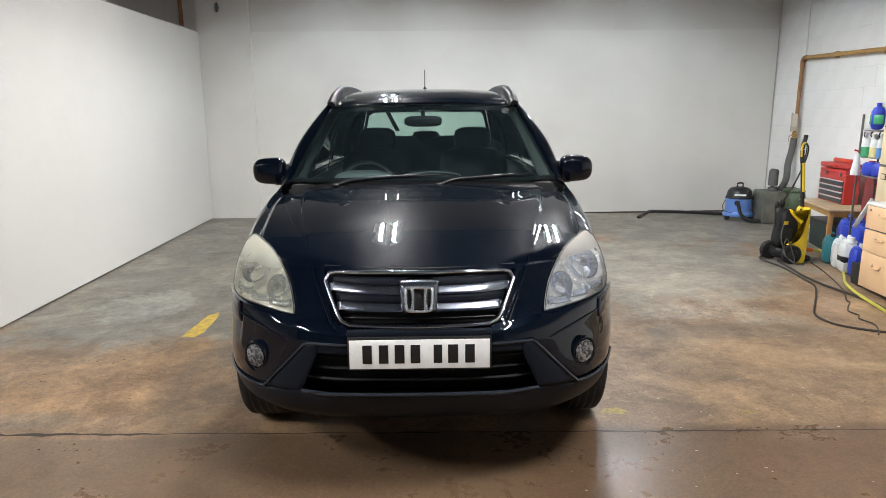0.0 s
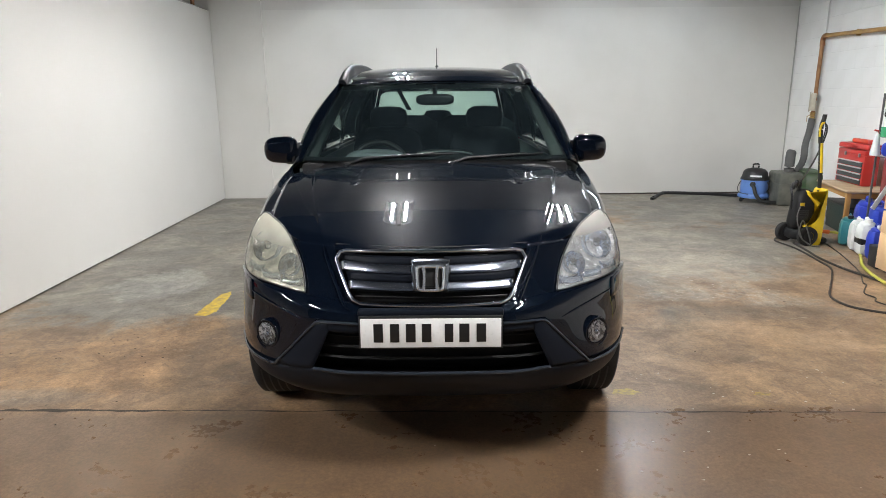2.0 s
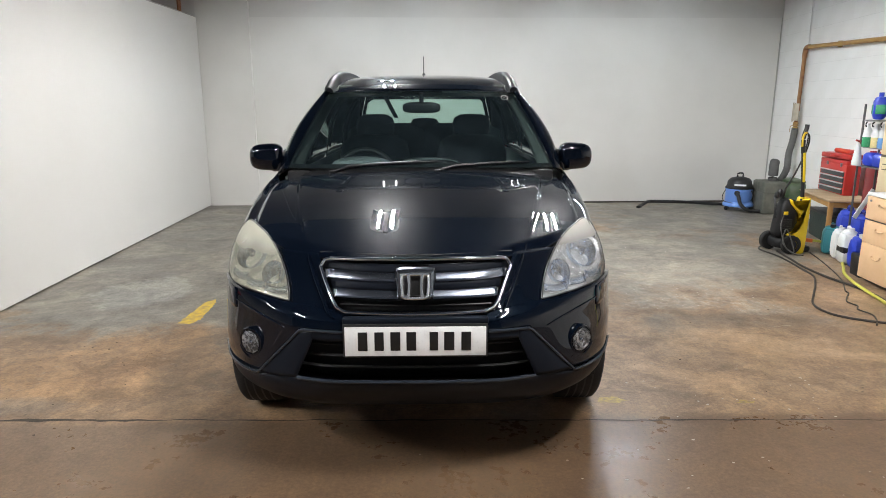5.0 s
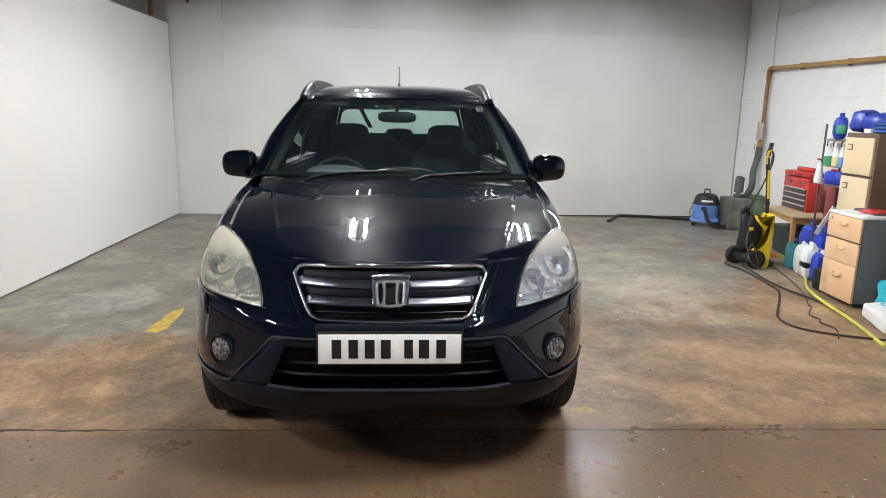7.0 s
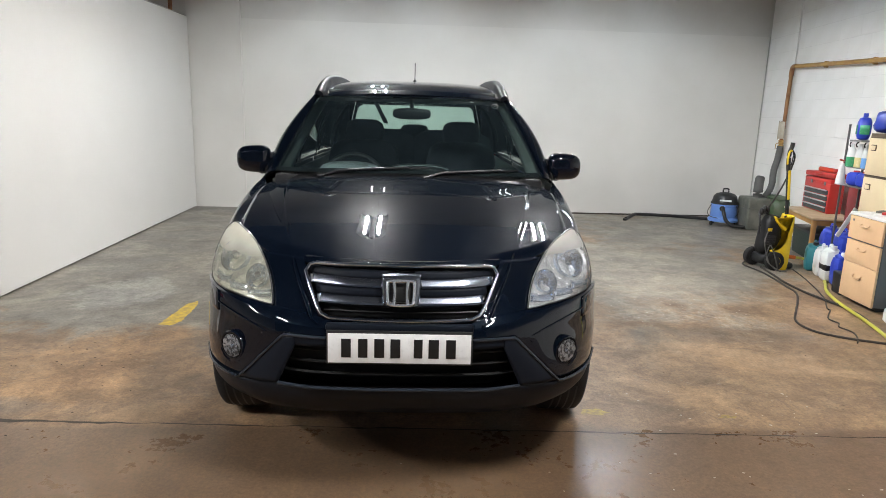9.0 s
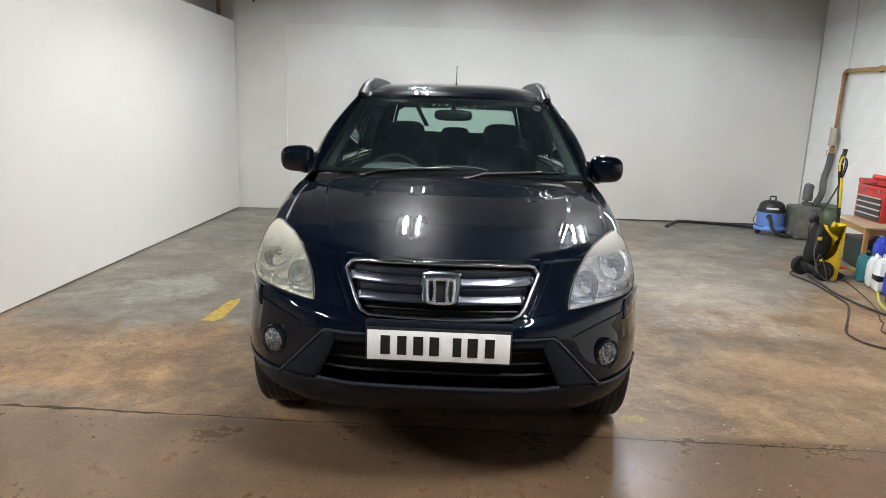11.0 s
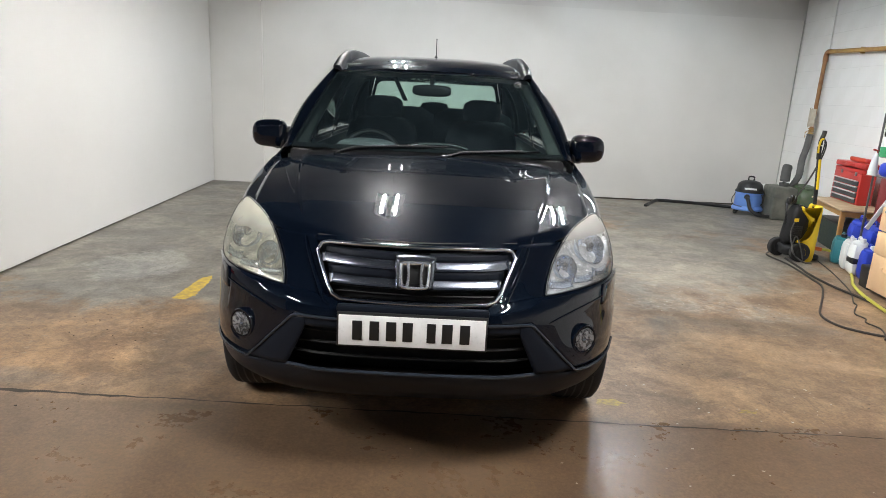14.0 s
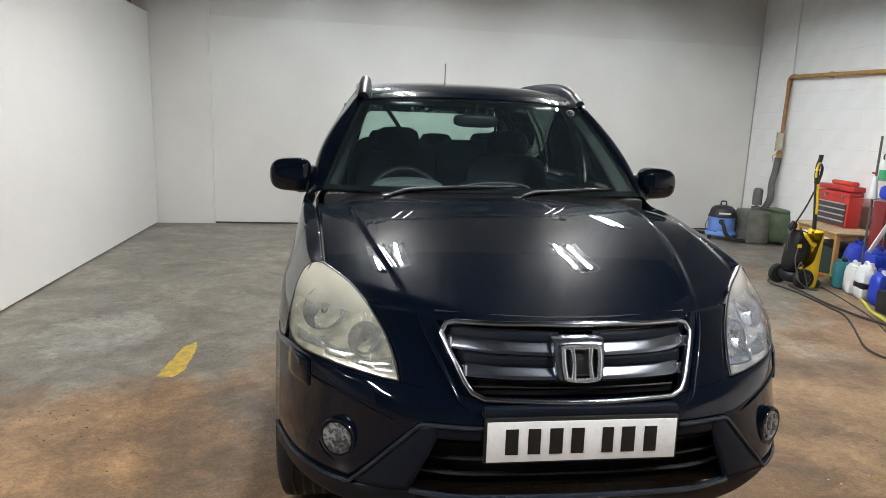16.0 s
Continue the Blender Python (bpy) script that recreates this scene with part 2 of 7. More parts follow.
    tan = blend((0.42, 0.272, 0.145), (0.21, 0.135, 0.08), span(mid.outputs["Fac"], 0.38, 0.66))
    base = blend(grey, tan, worn)
    scraped = calc("MAXIMUM", stain(2.22, 2.42, 0.46, 0.20, 0.4), calc("MAXIMUM", stain(1.76, 2.32, 0.22, 0.10, 0.4), stain(2.55, 2.18, 0.30, 0.12, 0.4)))
    base = blend(base, (0.45, 0.445, 0.42), calc("MULTIPLY", scraped, span(fine.outputs["Fac"], 0.42, 0.60, 0, 0.6)))
    base = blend(base, (0.20, 0.20, 0.19), calc("MULTIPLY", stain(-2.2, 0.78, 0.5, 0.10, 0.5), 0.45))
    base = blend(base, (0.37, 0.375, 0.36), calc("MULTIPLY", stain(-2.25, 2.80, 0.36, 0.42, 0.2), 0.7))
    base = blend(base, (0.105, 0.092, 0.078), calc("MULTIPLY", calc("MAXIMUM", stain(2.2, 1.94, 0.6, 0.16, 0.5), stain(-1.25, 1.35, 0.22, 0.60, 0.5)), 0.42))
    base = blend(base, (0.33, 0.315, 0.285), calc("MULTIPLY", stain(2.2, 3.25, 1.1, 0.6, 0.5), 0.5))
    base = blend(base, (0.34, 0.27, 0.20), calc("MULTIPLY", stain(2.3, 1.3, 1.3, 0.6, 0.6), 0.12))
    # sealer flaked off in hard-edged patches, at two sizes
    flake, chip = noise_tex(1.5, 11, 0.66, 0.9), noise_tex(5.5, 10, 0.72, 0.6)
    far_side = span(xyz.outputs["Y"], 0.56, 0.62)
    base = blend(base, blend((0.80, 0.80, 0.81), (1.22, 1.20, 1.17), span(flake.outputs["Fac"], 0.47, 0.54)), calc("MULTIPLY", far_side, 0.62), "MULTIPLY")
    base = blend(base, blend((0.82, 0.80, 0.78), (1.16, 1.15, 1.13), span(chip.outputs["Fac"], 0.44, 0.57)), span(far_side, 0, 1, 0.20, 0.6), "MULTIPLY")
    # pale scuffed patches
    base = blend(base, (0.36, 0.33, 0.28), calc("MULTIPLY", span(sweep.outputs["Fac"], 0.6, 0.75), span(fine.outputs["Fac"], 0.42, 0.62, 0, 0.55)))
    # smoother, darker brown slab on the near side of the joint
    near = span(xyz.outputs["Y"], 0.62, 0.56)
    base = blend(base, blend((0.118, 0.071, 0.042), (0.172, 0.116, 0.075), span(broad.outputs["Fac"], 0.35, 0.65)), calc("MULTIPLY", near, 0.75))
    base = blend(base, (0.03, 0.026, 0.022), calc("MULTIPLY", span(fine.outputs["Fac"], 0.62, 0.8, 0, 0.5), span(near, 0, 1, 1, 0.3)))
    base = blend(base, blend((0.55, 0.55, 0.55), (1, 1, 1), span(speck.outputs["Fac"], 0.3, 0.55)), 0.30, "MULTIPLY")
    pits = nodes.new("ShaderNodeTexVoronoi")
    pits.inputs["Scale"].default_value, pits.inputs["Randomness"].default_value = 9.0, 1.0
    links.new(place.outputs["Object"], pits.inputs["Vector"])
    base = blend(base, (0.022, 0.018, 0.015), calc("MULTIPLY", span(pits.outputs["Distance"], 0.075, 0.03), calc("MULTIPLY", span(mid.outputs["Fac"], 0.46, 0.56, 0, 0.85), span(near, 0, 1, 1, 0.15))))
    grit = noise_tex(62, 6, 0.72)
    base = blend(base, blend((0.42, 0.42, 0.42), (1.25, 1.22, 1.18), span(grit.outputs["Fac"], 0.36, 0.62)), 0.50, "MULTIPLY")
    blotch = noise_tex(15, 9, 0.74, 0.4)
    base = blend(base, blend((0.58, 0.56, 0.54), (1.45, 1.43, 1.39), span(blotch.outputs["Fac"], 0.34, 0.66)), span(near, 0, 1, 0.50, 0.30), "MULTIPLY")
    streak = noise_tex(4.5, 8, 0.7, 1.4, (0.9, 1.3, 1))
    base = blend(base, (0.42, 0.39, 0.34), calc("MULTIPLY", span(streak.outputs["Fac"], 0.63, 0.70, 0, 0.55), span(near, 0, 1, 1, 0.2)))
    base = blend(base, (0.06, 0.048, 0.038), calc("MULTIPLY", span(streak.outputs["Fac"], 0.37, 0.30, 0, 0.6), span(near, 0, 1, 1, 0.3)))
    scuff = noise_tex(7.0, 7, 0.7, 2.2, (1.0, 0.35, 1))
    base = blend(base, (0.05, 0.04, 0.033), calc("MULTIPLY", span(scuff.outputs["Fac"], 0.60, 0.72, 0, 0.45), span(near, 0, 1, 1, 0.25)))
    base = blend(base, (0.33, 0.31, 0.28), calc("MULTIPLY", span(scuff.outputs["Fac"], 0.36, 0.27, 0, 0.35), span(near, 0, 1, 1, 0.3)))
    base = blend(base, (0.90, 0.875, 0.845), 1.0, "MULTIPLY")
    links.new(base, bsdf.inputs["Base Color"])
    rough = calc("ADD", span(mid.outputs["Fac"], 0.3, 0.7, 0.33, 0.50), span(fine.outputs["Fac"], 0.3, 0.7, -0.04, 0.06))
    links.new(calc("SUBTRACT", rough, calc("MULTIPLY", near, 0.10)), bsdf.inputs["Roughness"])
    lift = nodes.new("ShaderNodeBump")
    lift.inputs["Strength"].default_value, lift.inputs["Distance"].default_value = 0.20, 0.004
    links.new(span(near, 0, 1, 0.22, 0.07), lift.inputs["Strength"])
    links.new(calc("ADD", fine.outputs["Fac"], calc("MULTIPLY", speck.outputs["Fac"], 0.4)), lift.inputs["Height"])
    links.new(lift.outputs["Normal"], bsdf.inputs["Normal"])
    return m


def tint_pieces(m, spread=0.12):
    """Lets each piece differ a little in lightness."""
    nodes, links = m.node_tree.nodes, m.node_tree.links
    bsdf = nodes["Principled BSDF"]
    src = bsdf.inputs["Base Color"].links[0].from_socket
    info, span, mul = nodes.new("ShaderNodeObjectInfo"), nodes.new("ShaderNodeMapRange"), nodes.new("ShaderNodeMix")
    mul.data_type, mul.blend_type = "RGBA", "MULTIPLY"
    mul.inputs["Factor"].default_value = 1
    span.inputs["To Min"].default_value, span.inputs["To Max"].default_value = 1 - spread, 1
    links.new(info.outputs["Random"], span.inputs["Value"])
    links.new(src, mul.inputs["A"])
    links.new(span.outputs["Result"], mul.inputs["B"])
    links.new(mul.outputs["Result"], bsdf.inputs["Base Color"])
    return m


M_FLOOR = floor_material()
M_WALL = surface("white_wall_paint", (0.67, 0.655, 0.62), 0.55, second=(0.58, 0.565, 0.53), scale=1.1, amount=0.55, fine=35, bump=0.12)
M_PARTITION = surface("white_board_paint", (0.64, 0.626, 0.598), 0.5, second=(0.585, 0.57, 0.542), scale=0.8, amount=0.5, fine=45, bump=0.06)
M_BOARD_END = surface("grey_board_end", (0.42, 0.41, 0.39), 0.7, second=(0.33, 0.31, 0.28), scale=5, fine=40)
M_UPPER = surface("upper_wall_paint", (0.625, 0.61, 0.58), 0.65, second=(0.53, 0.515, 0.48), scale=1.2, amount=0.6, fine=30, bump=0.15)
# colour of the unseen south wall, kept dark and bluish for the nose's reflections
M_SOUTH = surface("blue_grey_unseen_wall", (0.10, 0.13, 0.18), 0.6, second=(0.08, 0.10, 0.14), scale=1.2, amount=0.6, fine=30, bump=0.15)
M_BLOCK = tint_pieces(surface("painted_block", (0.79, 0.78, 0.76), 0.6, second=(0.73, 0.72, 0.69), scale=3, fine=90, bump=0.25), 0.012)
M_MORTAR = surface("painted_joint", (0.72, 0.71, 0.69), 0.8, scale=6, fine=90, bump=0.3)
# unseen: dark blue stands in for an unlit roof and cools bonnet reflections
M_CEILING = surface("dark_blue_unseen_ceiling", (0.028, 0.048, 0.085), 0.8, scale=1.5, fine=20)
M_JOINT = surface("floor_joint_filler", (0.035, 0.03, 0.027), 0.8, second=(0.09, 0.07, 0.05), scale=5, fine=60, bump=0.4)
M_YELLOW_FAINT = surface("faded_yellow_paint", (0.42, 0.31, 0.08), 0.6, second=(0.24, 0.18, 0.10), scale=40, amount=1.0, fine=90, bump=0.3)
M_YELLOW_LINE = surface("worn_yellow_paint", (0.66, 0.45, 0.045), 0.6, second=(0.36, 0.25, 0.09), scale=22, amount=0.8, fine=90, bump=0.3)


def car_paint(name, colour, dust):
    """Deep clear-coated paint with a thin uneven film of dust and wipe marks, tinted blue to imitate bluish
    reflections.
    """
    m, nodes, links, bsdf = node_mat(name)
    place = nodes.new("ShaderNodeTexCoord")
    stretch = nodes.new("ShaderNodeMapping")
    stretch.inputs["Scale"].default_value = (38.0, 5.0, 6.0)
    wipe, film = nodes.new("ShaderNodeTexNoise"), nodes.new("ShaderNodeTexNoise")
    wipe.inputs["Scale"].default_value, wipe.inputs["Detail"].default_value, wipe.inputs["Distortion"].default_value = 1.6, 7, 1.5
    film.inputs["Scale"].default_value, film.inputs["Detail"].default_value = 3.0, 8
    links.new(place.outputs["Object"], stretch.inputs["Vector"])
    links.new(stretch.outputs["Vector"], wipe.inputs["Vector"])
    links.new(place.outputs["Object"], film.inputs["Vector"])
    gloss, veil, mix = nodes.new("ShaderNodeMapRange"), nodes.new("ShaderNodeMapRange"), nodes.new("ShaderNodeMix")
    gloss.inputs["From Min"].default_value, gloss.inputs["From Max"].default_value = 0.35, 0.75
    gloss.inputs["To Min"].default_value, gloss.inputs["To Max"].default_value = 0.018, 0.045
    links.new(wipe.outputs["Fac"], gloss.inputs["Value"])
    links.new(gloss.outputs["Result"], bsdf.inputs["Coat Roughness"])
    veil.inputs["From Min"].default_value, veil.inputs["From Max"].default_value = 0.3, 0.75
    veil.inputs["To Min"].default_value, veil.inputs["To Max"].default_value = dust * 0.35, dust
    links.new(film.outputs["Fac"], veil.inputs["Value"])
    mix.data_type = "RGBA"
    # the film's blue colour puts a cool cast into the dark reflections
    mix.inputs["A"].default_value, mix.inputs["B"].default_value = (*colour, 1), (0.17, 0.25, 0.40, 1)
    links.new(veil.outputs["Result"], mix.inputs["Factor"])
    links.new(mix.outputs["Result"], bsdf.inputs["Base Color"])
    # pearl flakes and hair scratches: a broad bluish sheen under the clear coat, uneven where it was wiped
    sheen, spread = nodes.new("ShaderNodeMapRange"), nodes.new("ShaderNodeMapRange")
    sheen.inputs["From Min"].default_value, sheen.inputs["From Max"].default_value = 0.3, 0.7
    sheen.inputs["To Min"].default_value, sheen.inputs["To Max"].default_value = 0.004, 0.017
    links.new(wipe.outputs["Fac"], sheen.inputs["Value"])
    links.new(sheen.outputs["Result"], bsdf.inputs["Specular IOR Level"])
    bsdf.inputs["Specular Tint"].default_value = (0.48, 0.72, 1.0, 1)
    spread.inputs["To Min"].default_value, spread.inputs["To Max"].default_value = 0.24, 0.38
    links.new(film.outputs["Fac"], spread.inputs["Value"])
    links.new(spread.outputs["Result"], bsdf.inputs["Roughness"])
    # the thin film of dust shows most where it is seen at a low angle
    dusty = nodes.new("ShaderNodeMapRange")
    dusty.inputs["From Min"].default_value, dusty.inputs["From Max"].default_value = 0.32, 0.70
    dusty.inputs["To Min"].default_value, dusty.inputs["To Max"].default_value = 0.004, 0.022
    links.new(wipe.outputs["Fac"], dusty.inputs["Value"])
    links.new(dusty.outputs["Result"], bsdf.inputs["Sheen Weight"])
    bsdf.inputs["Sheen Roughness"].default_value = 0.4
    bsdf.inputs["Sheen Tint"].default_value = (0.40, 0.68, 1.0, 1)
    bsdf.inputs["Coat Weight"].default_value = 1.0
    return m


M_PAINT = car_paint("black_car_paint", (0.0009, 0.0023, 0.0060), 0.010)
M_CLAD = surface("dark_grey_plastic", (0.0070, 0.0098, 0.0160), 0.45, second=(0.0092, 0.0125, 0.0195), scale=6, fine=300, bump=0.15, spread=0.06, ior=1.27)
M_RAIL = surface("satin_black_rail", (0.003, 0.004, 0.007), 0.42, scale=6, fine=200, bump=0.03, spread=0.05, ior=1.22)
M_CLADEDGE = surface("smooth_grey_plastic_edge", (0.020, 0.026, 0.036), 0.24, scale=6, fine=200, bump=0.03, spread=0.05)
M_BLACK = surface("black_plastic", (0.012, 0.012, 0.013), 0.45, second=(0.02, 0.02, 0.021), scale=9, fine=200, bump=0.15)
M_VOID = surface("black_interior_metal", (0.006, 0.006, 0.007), 0.75, scale=6, fine=50, bump=0.05)
M_RUBBER = surface("tyre_rubber", (0.008, 0.008, 0.009), 0.75, second=(0.014, 0.013, 0.012), scale=10, fine=120, bump=0.3)
M_CHROME = surface("chrome", (0.62, 0.68, 0.76), 0.13, metal=1.0, second=(0.5, 0.5, 0.53), scale=14, fine=120, bump=0, spread=0.04)
M_SATIN = surface("satin_chrome", (0.37, 0.41, 0.48), 0.22, metal=1.0, second=(0.30, 0.33, 0.39), scale=10, fine=150, bump=0, spread=0.04)
M_SLATE = surface("dark_satin_slat", (0.007, 0.009, 0.014), 0.5, second=(0.010, 0.012, 0.017), scale=10, fine=150, bump=0, spread=0.05, ior=1.18)
M_DARKCHROME = surface("dark_chrome", (0.16, 0.18, 0.21), 0.20, metal=0.9, second=(0.11, 0.12, 0.15), scale=10, fine=150, bump=0, spread=0.04)
M_BADGE = surface("bright_badge_chrome", (0.74, 0.77, 0.82), 0.22, metal=0.85, second=(0.62, 0.65, 0.70), scale=14, fine=120, bump=0, spread=0.04)
M_ALLOY = surface("silver_alloy", (0.5, 0.5, 0.51), 0.32, metal=0.9, scale=10, fine=80, bump=0.05)
M_REFLECTOR = surface("lamp_reflector", (0.70, 0.80, 0.96), 0.14, metal=0.92, scale=30, fine=60, bump=0.1)
M_FACET = surface("faceted_reflector", (0.78, 0.79, 0.81), 0.16, metal=0.65, second=(0.16, 0.16, 0.17), scale=70, amount=1.0, fine=90, bump=0.8, noise_lo=0.45, noise_hi=0.55)
M_LAMPHOUSE = surface("lamp_housing", (0.86, 0.86, 0.84), 0.24, metal=0.5, second=(0.34, 0.34, 0.34), scale=22, amount=0.8, fine=60, bump=0.3)
M_LENS_OLD = glass("clouded_lamp_lens", (0.90, 0.90, 0.80), 0.05, haze=(0.88, 0.86, 0.72), haze_amount=0.14, haze_scale=9, haze_top=(0.86, 0.97))
M_LENS_MILKY = glass("milky_lamp_lens", (0.92, 0.94, 0.97), 0.05, haze=(0.88, 0.86, 0.80), haze_amount=0.10, haze_scale=9, haze_top=(0.88, 0.98))
M_LENS = glass("clear_lamp_lens", (0.95, 0.96, 0.98), 0.02)
M_FOGLENS = glass("fluted_lamp_lens", (0.9, 0.92, 0.95), 0.05, haze=(0.75, 0.78, 0.80), haze_amount=0.05, haze_scale=90)
# bluish haze mixed into the windscreen imitates a pale reflected veil
M_SCREEN = glass("windscreen_glass", (0.80, 0.92, 0.91), 0.0, haze=(0.36, 0.54, 0.64), haze_amount=0.020)
M_REARGLASS = glass("rear_glass", (0.76, 0.86, 0.82), 0.0)
M_WIPER = surface("wiper_black", (0.009, 0.010, 0.012), 0.45, scale=9, fine=200, bump=0.05, ior=1.45)
M_GLASS = glass("tinted_side_glass", (0.30, 0.37, 0.36), 0.0)
M_SEAT = surface("dark_seat_cloth", (0.016, 0.018, 0.024), 0.9, second=(0.024, 0.026, 0.033), scale=14, fine=260, bump=0.4)
M_DASH = surface("grey_dash_plastic", (0.085, 0.095, 0.095), 0.5, second=(0.11, 0.12, 0.12), scale=10, fine=300, bump=0.3)
# dash plastic lightened to imitate the highlights on hood and pod edge
M_HOOD = surface("highlight_hood_plastic", (0.17, 0.19, 0.19), 0.5, second=(0.20, 0.22, 0.22), scale=10, fine=300, bump=0.3)
M_TRIM = surface("pale_cabin_trim", (0.19, 0.21, 0.195), 0.7, scale=10, fine=200, bump=0.2)
M_PLATE = surface("white_plate", (0.86, 0.86, 0.85), 0.3, scale=12, fine=90, bump=0.02)
M_INK = surface("black_ink", (0.012, 0.012, 0.012), 0.4, scale=12, fine=90, bump=0)
M_MIRROR = surface("mirror_glass", (0.8, 0.8, 0.82), 0.02, metal=1.0, scale=5, fine=50, bump=0, spread=0.01)


def emit(name, colour, power):
    m, nodes, links, bsdf = node_mat(name)
    bsdf.inputs["Base Color"].default_value = (0.8, 0.8, 0.8, 1)
    bsdf.inputs["Emission Color"].default_value = (*colour, 1)
    bsdf.inputs["Emission Strength"].default_value = power
    return m


M_TUBE = emit("lit_tube", TUBE_COLOUR, TUBE_POWER)
# rear tubes turned down and cooled, so wall and bonnet glints stay faint
M_TUBE_DIM = emit("dim_lit_tube", (0.78, 0.90, 1.0), TUBE_POWER * 0.27)
M_ENAMEL = surface("dark_fitting_enamel", (0.0002, 0.0002, 0.0002), 0.95, ior=1.01, scale=6, fine=60, bump=0.03)

# ---- the room ----
BACK, LEFT_FAR, LEFT_NEAR = 7.45, -3.17, -3.045
WALL_TURN = 7.5  # the block wall splays out towards the back
CORNER = Vector((5.29, BACK, 0))
EAST = Vector((-math.sin(radians(WALL_TURN)), -math.cos(radians(WALL_TURN)), 0))  # along the block wall, towards the open end
CEIL = 6.2


def setting(name, bm, mat, label, smooth=False):
    return tagged(part(name, bm, mat, None, "", smooth), label, name.split("_")[0], kind="structure")


def slab_between(a, b, z0, z1, depth, side):
    """A wall from a to b on plan, with its thickness to one side."""
    a, b = Vector((*a, 0)), Vector((*b, 0))
    n = Vector((-(b - a).y, (b - a).x, 0)).normalized() * depth * side
    bm = bmesh.new()
    low = [bm.verts.new(p + Vector((0, 0, z0))) for p in (a, b, b + n, a + n)]
    high = [bm.verts.new(p + Vector((0, 0, z1))) for p in (a, b, b + n, a + n)]
    bm.faces.new(low[::-1])
    bm.faces.new(high)
    for k in range(4):
        bm.faces.new((low[k], low[(k + 1) % 4], high[(k + 1) % 4], high[k]))
    bmesh.ops.recalc_face_normals(bm, faces=bm.faces)
    return bm


# the slab: two pours with a joint between them
floor = setting("floor", box((19, 19, 0.2), (-1.5, 1.0, -0.1)), M_FLOOR, "worn stained grey and tan concrete workshop floor")
bm = bmesh.new()
rng = random.Random(5)
edge = [(x, 0.642 - 0.033 * (x + 2) + rng.uniform(-0.006, 0.006)) for x in np.arange(-8.6, 7.2, 0.06)]
low, high = [], []
for x, y in edge:
    w = rng.choice((0.004, 0.005, 0.007, 0.010)) * (1.5 if x < -1.3 else 0.7)
    low.append((x, y - w, 0.0015))
    high.append((x, y + w, 0.0015))
sheet([low, high], bm)
setting("floor_joint", bm, M_JOINT, "dark filled joint across the concrete floor")


def ragged_patch(points, seed, step=0.02, rough=0.006):
    """A worn paint mark: an outline on plan with nibbled edges."""
    r = random.Random(seed)
    pts = [Vector((*p, 0)) for p in points]
    bm = bmesh.new()
    ring = []
    for k, a in enumerate(pts):
        b = pts[(k + 1) % len(pts)]
        n = max(2, int((b - a).length / step))
        for j in range(n):
            q = a.lerp(b, j / n)
            ring.append(bm.verts.new((q.x + r.uniform(-rough, rough), q.y + r.uniform(-rough, rough), 0.002)))
    bm.faces.new(ring)
    bmesh.ops.triangulate(bm, faces=bm.faces)
    return bm


for name, outline, seed in (
    ("yellow_floor_line", [(-1.675, 2.02), (-1.59, 2.01), (-1.545, 2.10), (-1.565, 2.50), (-1.59, 2.58), (-1.650, 2.50)], 1),
    ("yellow_floor_mark", [(0.90, 0.735), (1.00, 0.72), (1.06, 0.745), (1.02, 0.79), (0.93, 0.79)], 2),
    ("yellow_floor_mark", [(1.60, 0.70), (1.68, 0.695), (1.70, 0.72), (1.63, 0.73)], 3),
):
    setting(name, ragged_patch(outline, seed), M_YELLOW_LINE if seed == 1 else M_YELLOW_FAINT, "remains of a worn yellow painted floor line")

def litter(name, centres, count, size, seed, mat, label):
    """Crumbs lying on the floor: small uneven chips scattered round a few places."""
    r, bm = random.Random(seed), bmesh.new()
    for k in range(count):
        cx, cy, spread_x, spread_y = centres[k % len(centres)]
        x, y = r.gauss(cx, spread_x), r.gauss(cy, spread_y)
        a, b = size * r.uniform(0.4, 1.3), size * r.uniform(0.25, 0.8)
        turn, h = r.uniform(0, math.pi), 0.0015 + 0.25 * b * r.uniform(0.4, 1)
        foot = [bm.verts.new((x + a * math.cos(turn + q) * r.uniform(0.7, 1.1), y + b * math.sin(turn + q) * r.uniform(0.7, 1.1), 0.0005)) for q in (0.2, 1.5, 2.9, 4.4)]
        tip = bm.verts.new((x, y, h))
        for j in range(4):
            bm.faces.new((foot[j], foot[(j + 1) % 4], tip))
    bmesh.ops.recalc_face_normals(bm, faces=bm.faces)
    return tagged(part(name, bm, mat, None, "", False), label, "crumbs", kind="stuff")


M_CRUMB = surface("black_crumb", (0.018, 0.015, 0.013), 0.8, scale=40, fine=120)
M_FLAKE = surface("pale_paint_flake", (0.60, 0.58, 0.54), 0.7, scale=40, fine=120)
litter("dark_crumbs", [(-1.95, 1.52, 0.22, 0.12), (-2.1, 1.35, 0.30, 0.14), (-1.6, 1.1, 0.4, 0.3), (1.6, 1.5, 0.6, 0.5)], 48, 0.0085, 3, M_CRUMB, "dark crumbs of dirt scattered on the concrete")
litter("pale_flakes", [(2.0, 2.45, 0.35, 0.14), (2.5, 2.6, 0.3, 0.15), (1.5, 0.2, 0.7, 0.3), (1.9, 3.6, 0.5, 0.6), (1.6, 0.85, 0.6, 0.12)], 150, 0.008, 4, M_FLAKE, "pale flakes of paint and grit scattered on the concrete")

setting("wall_north", slab_between((-10.6, BACK + 0.02), (CORNER.x + 0.3, BACK + 0.02), 0, CEIL, 0.2, 1), M_UPPER, "tall off-white painted back wall of the workshop")
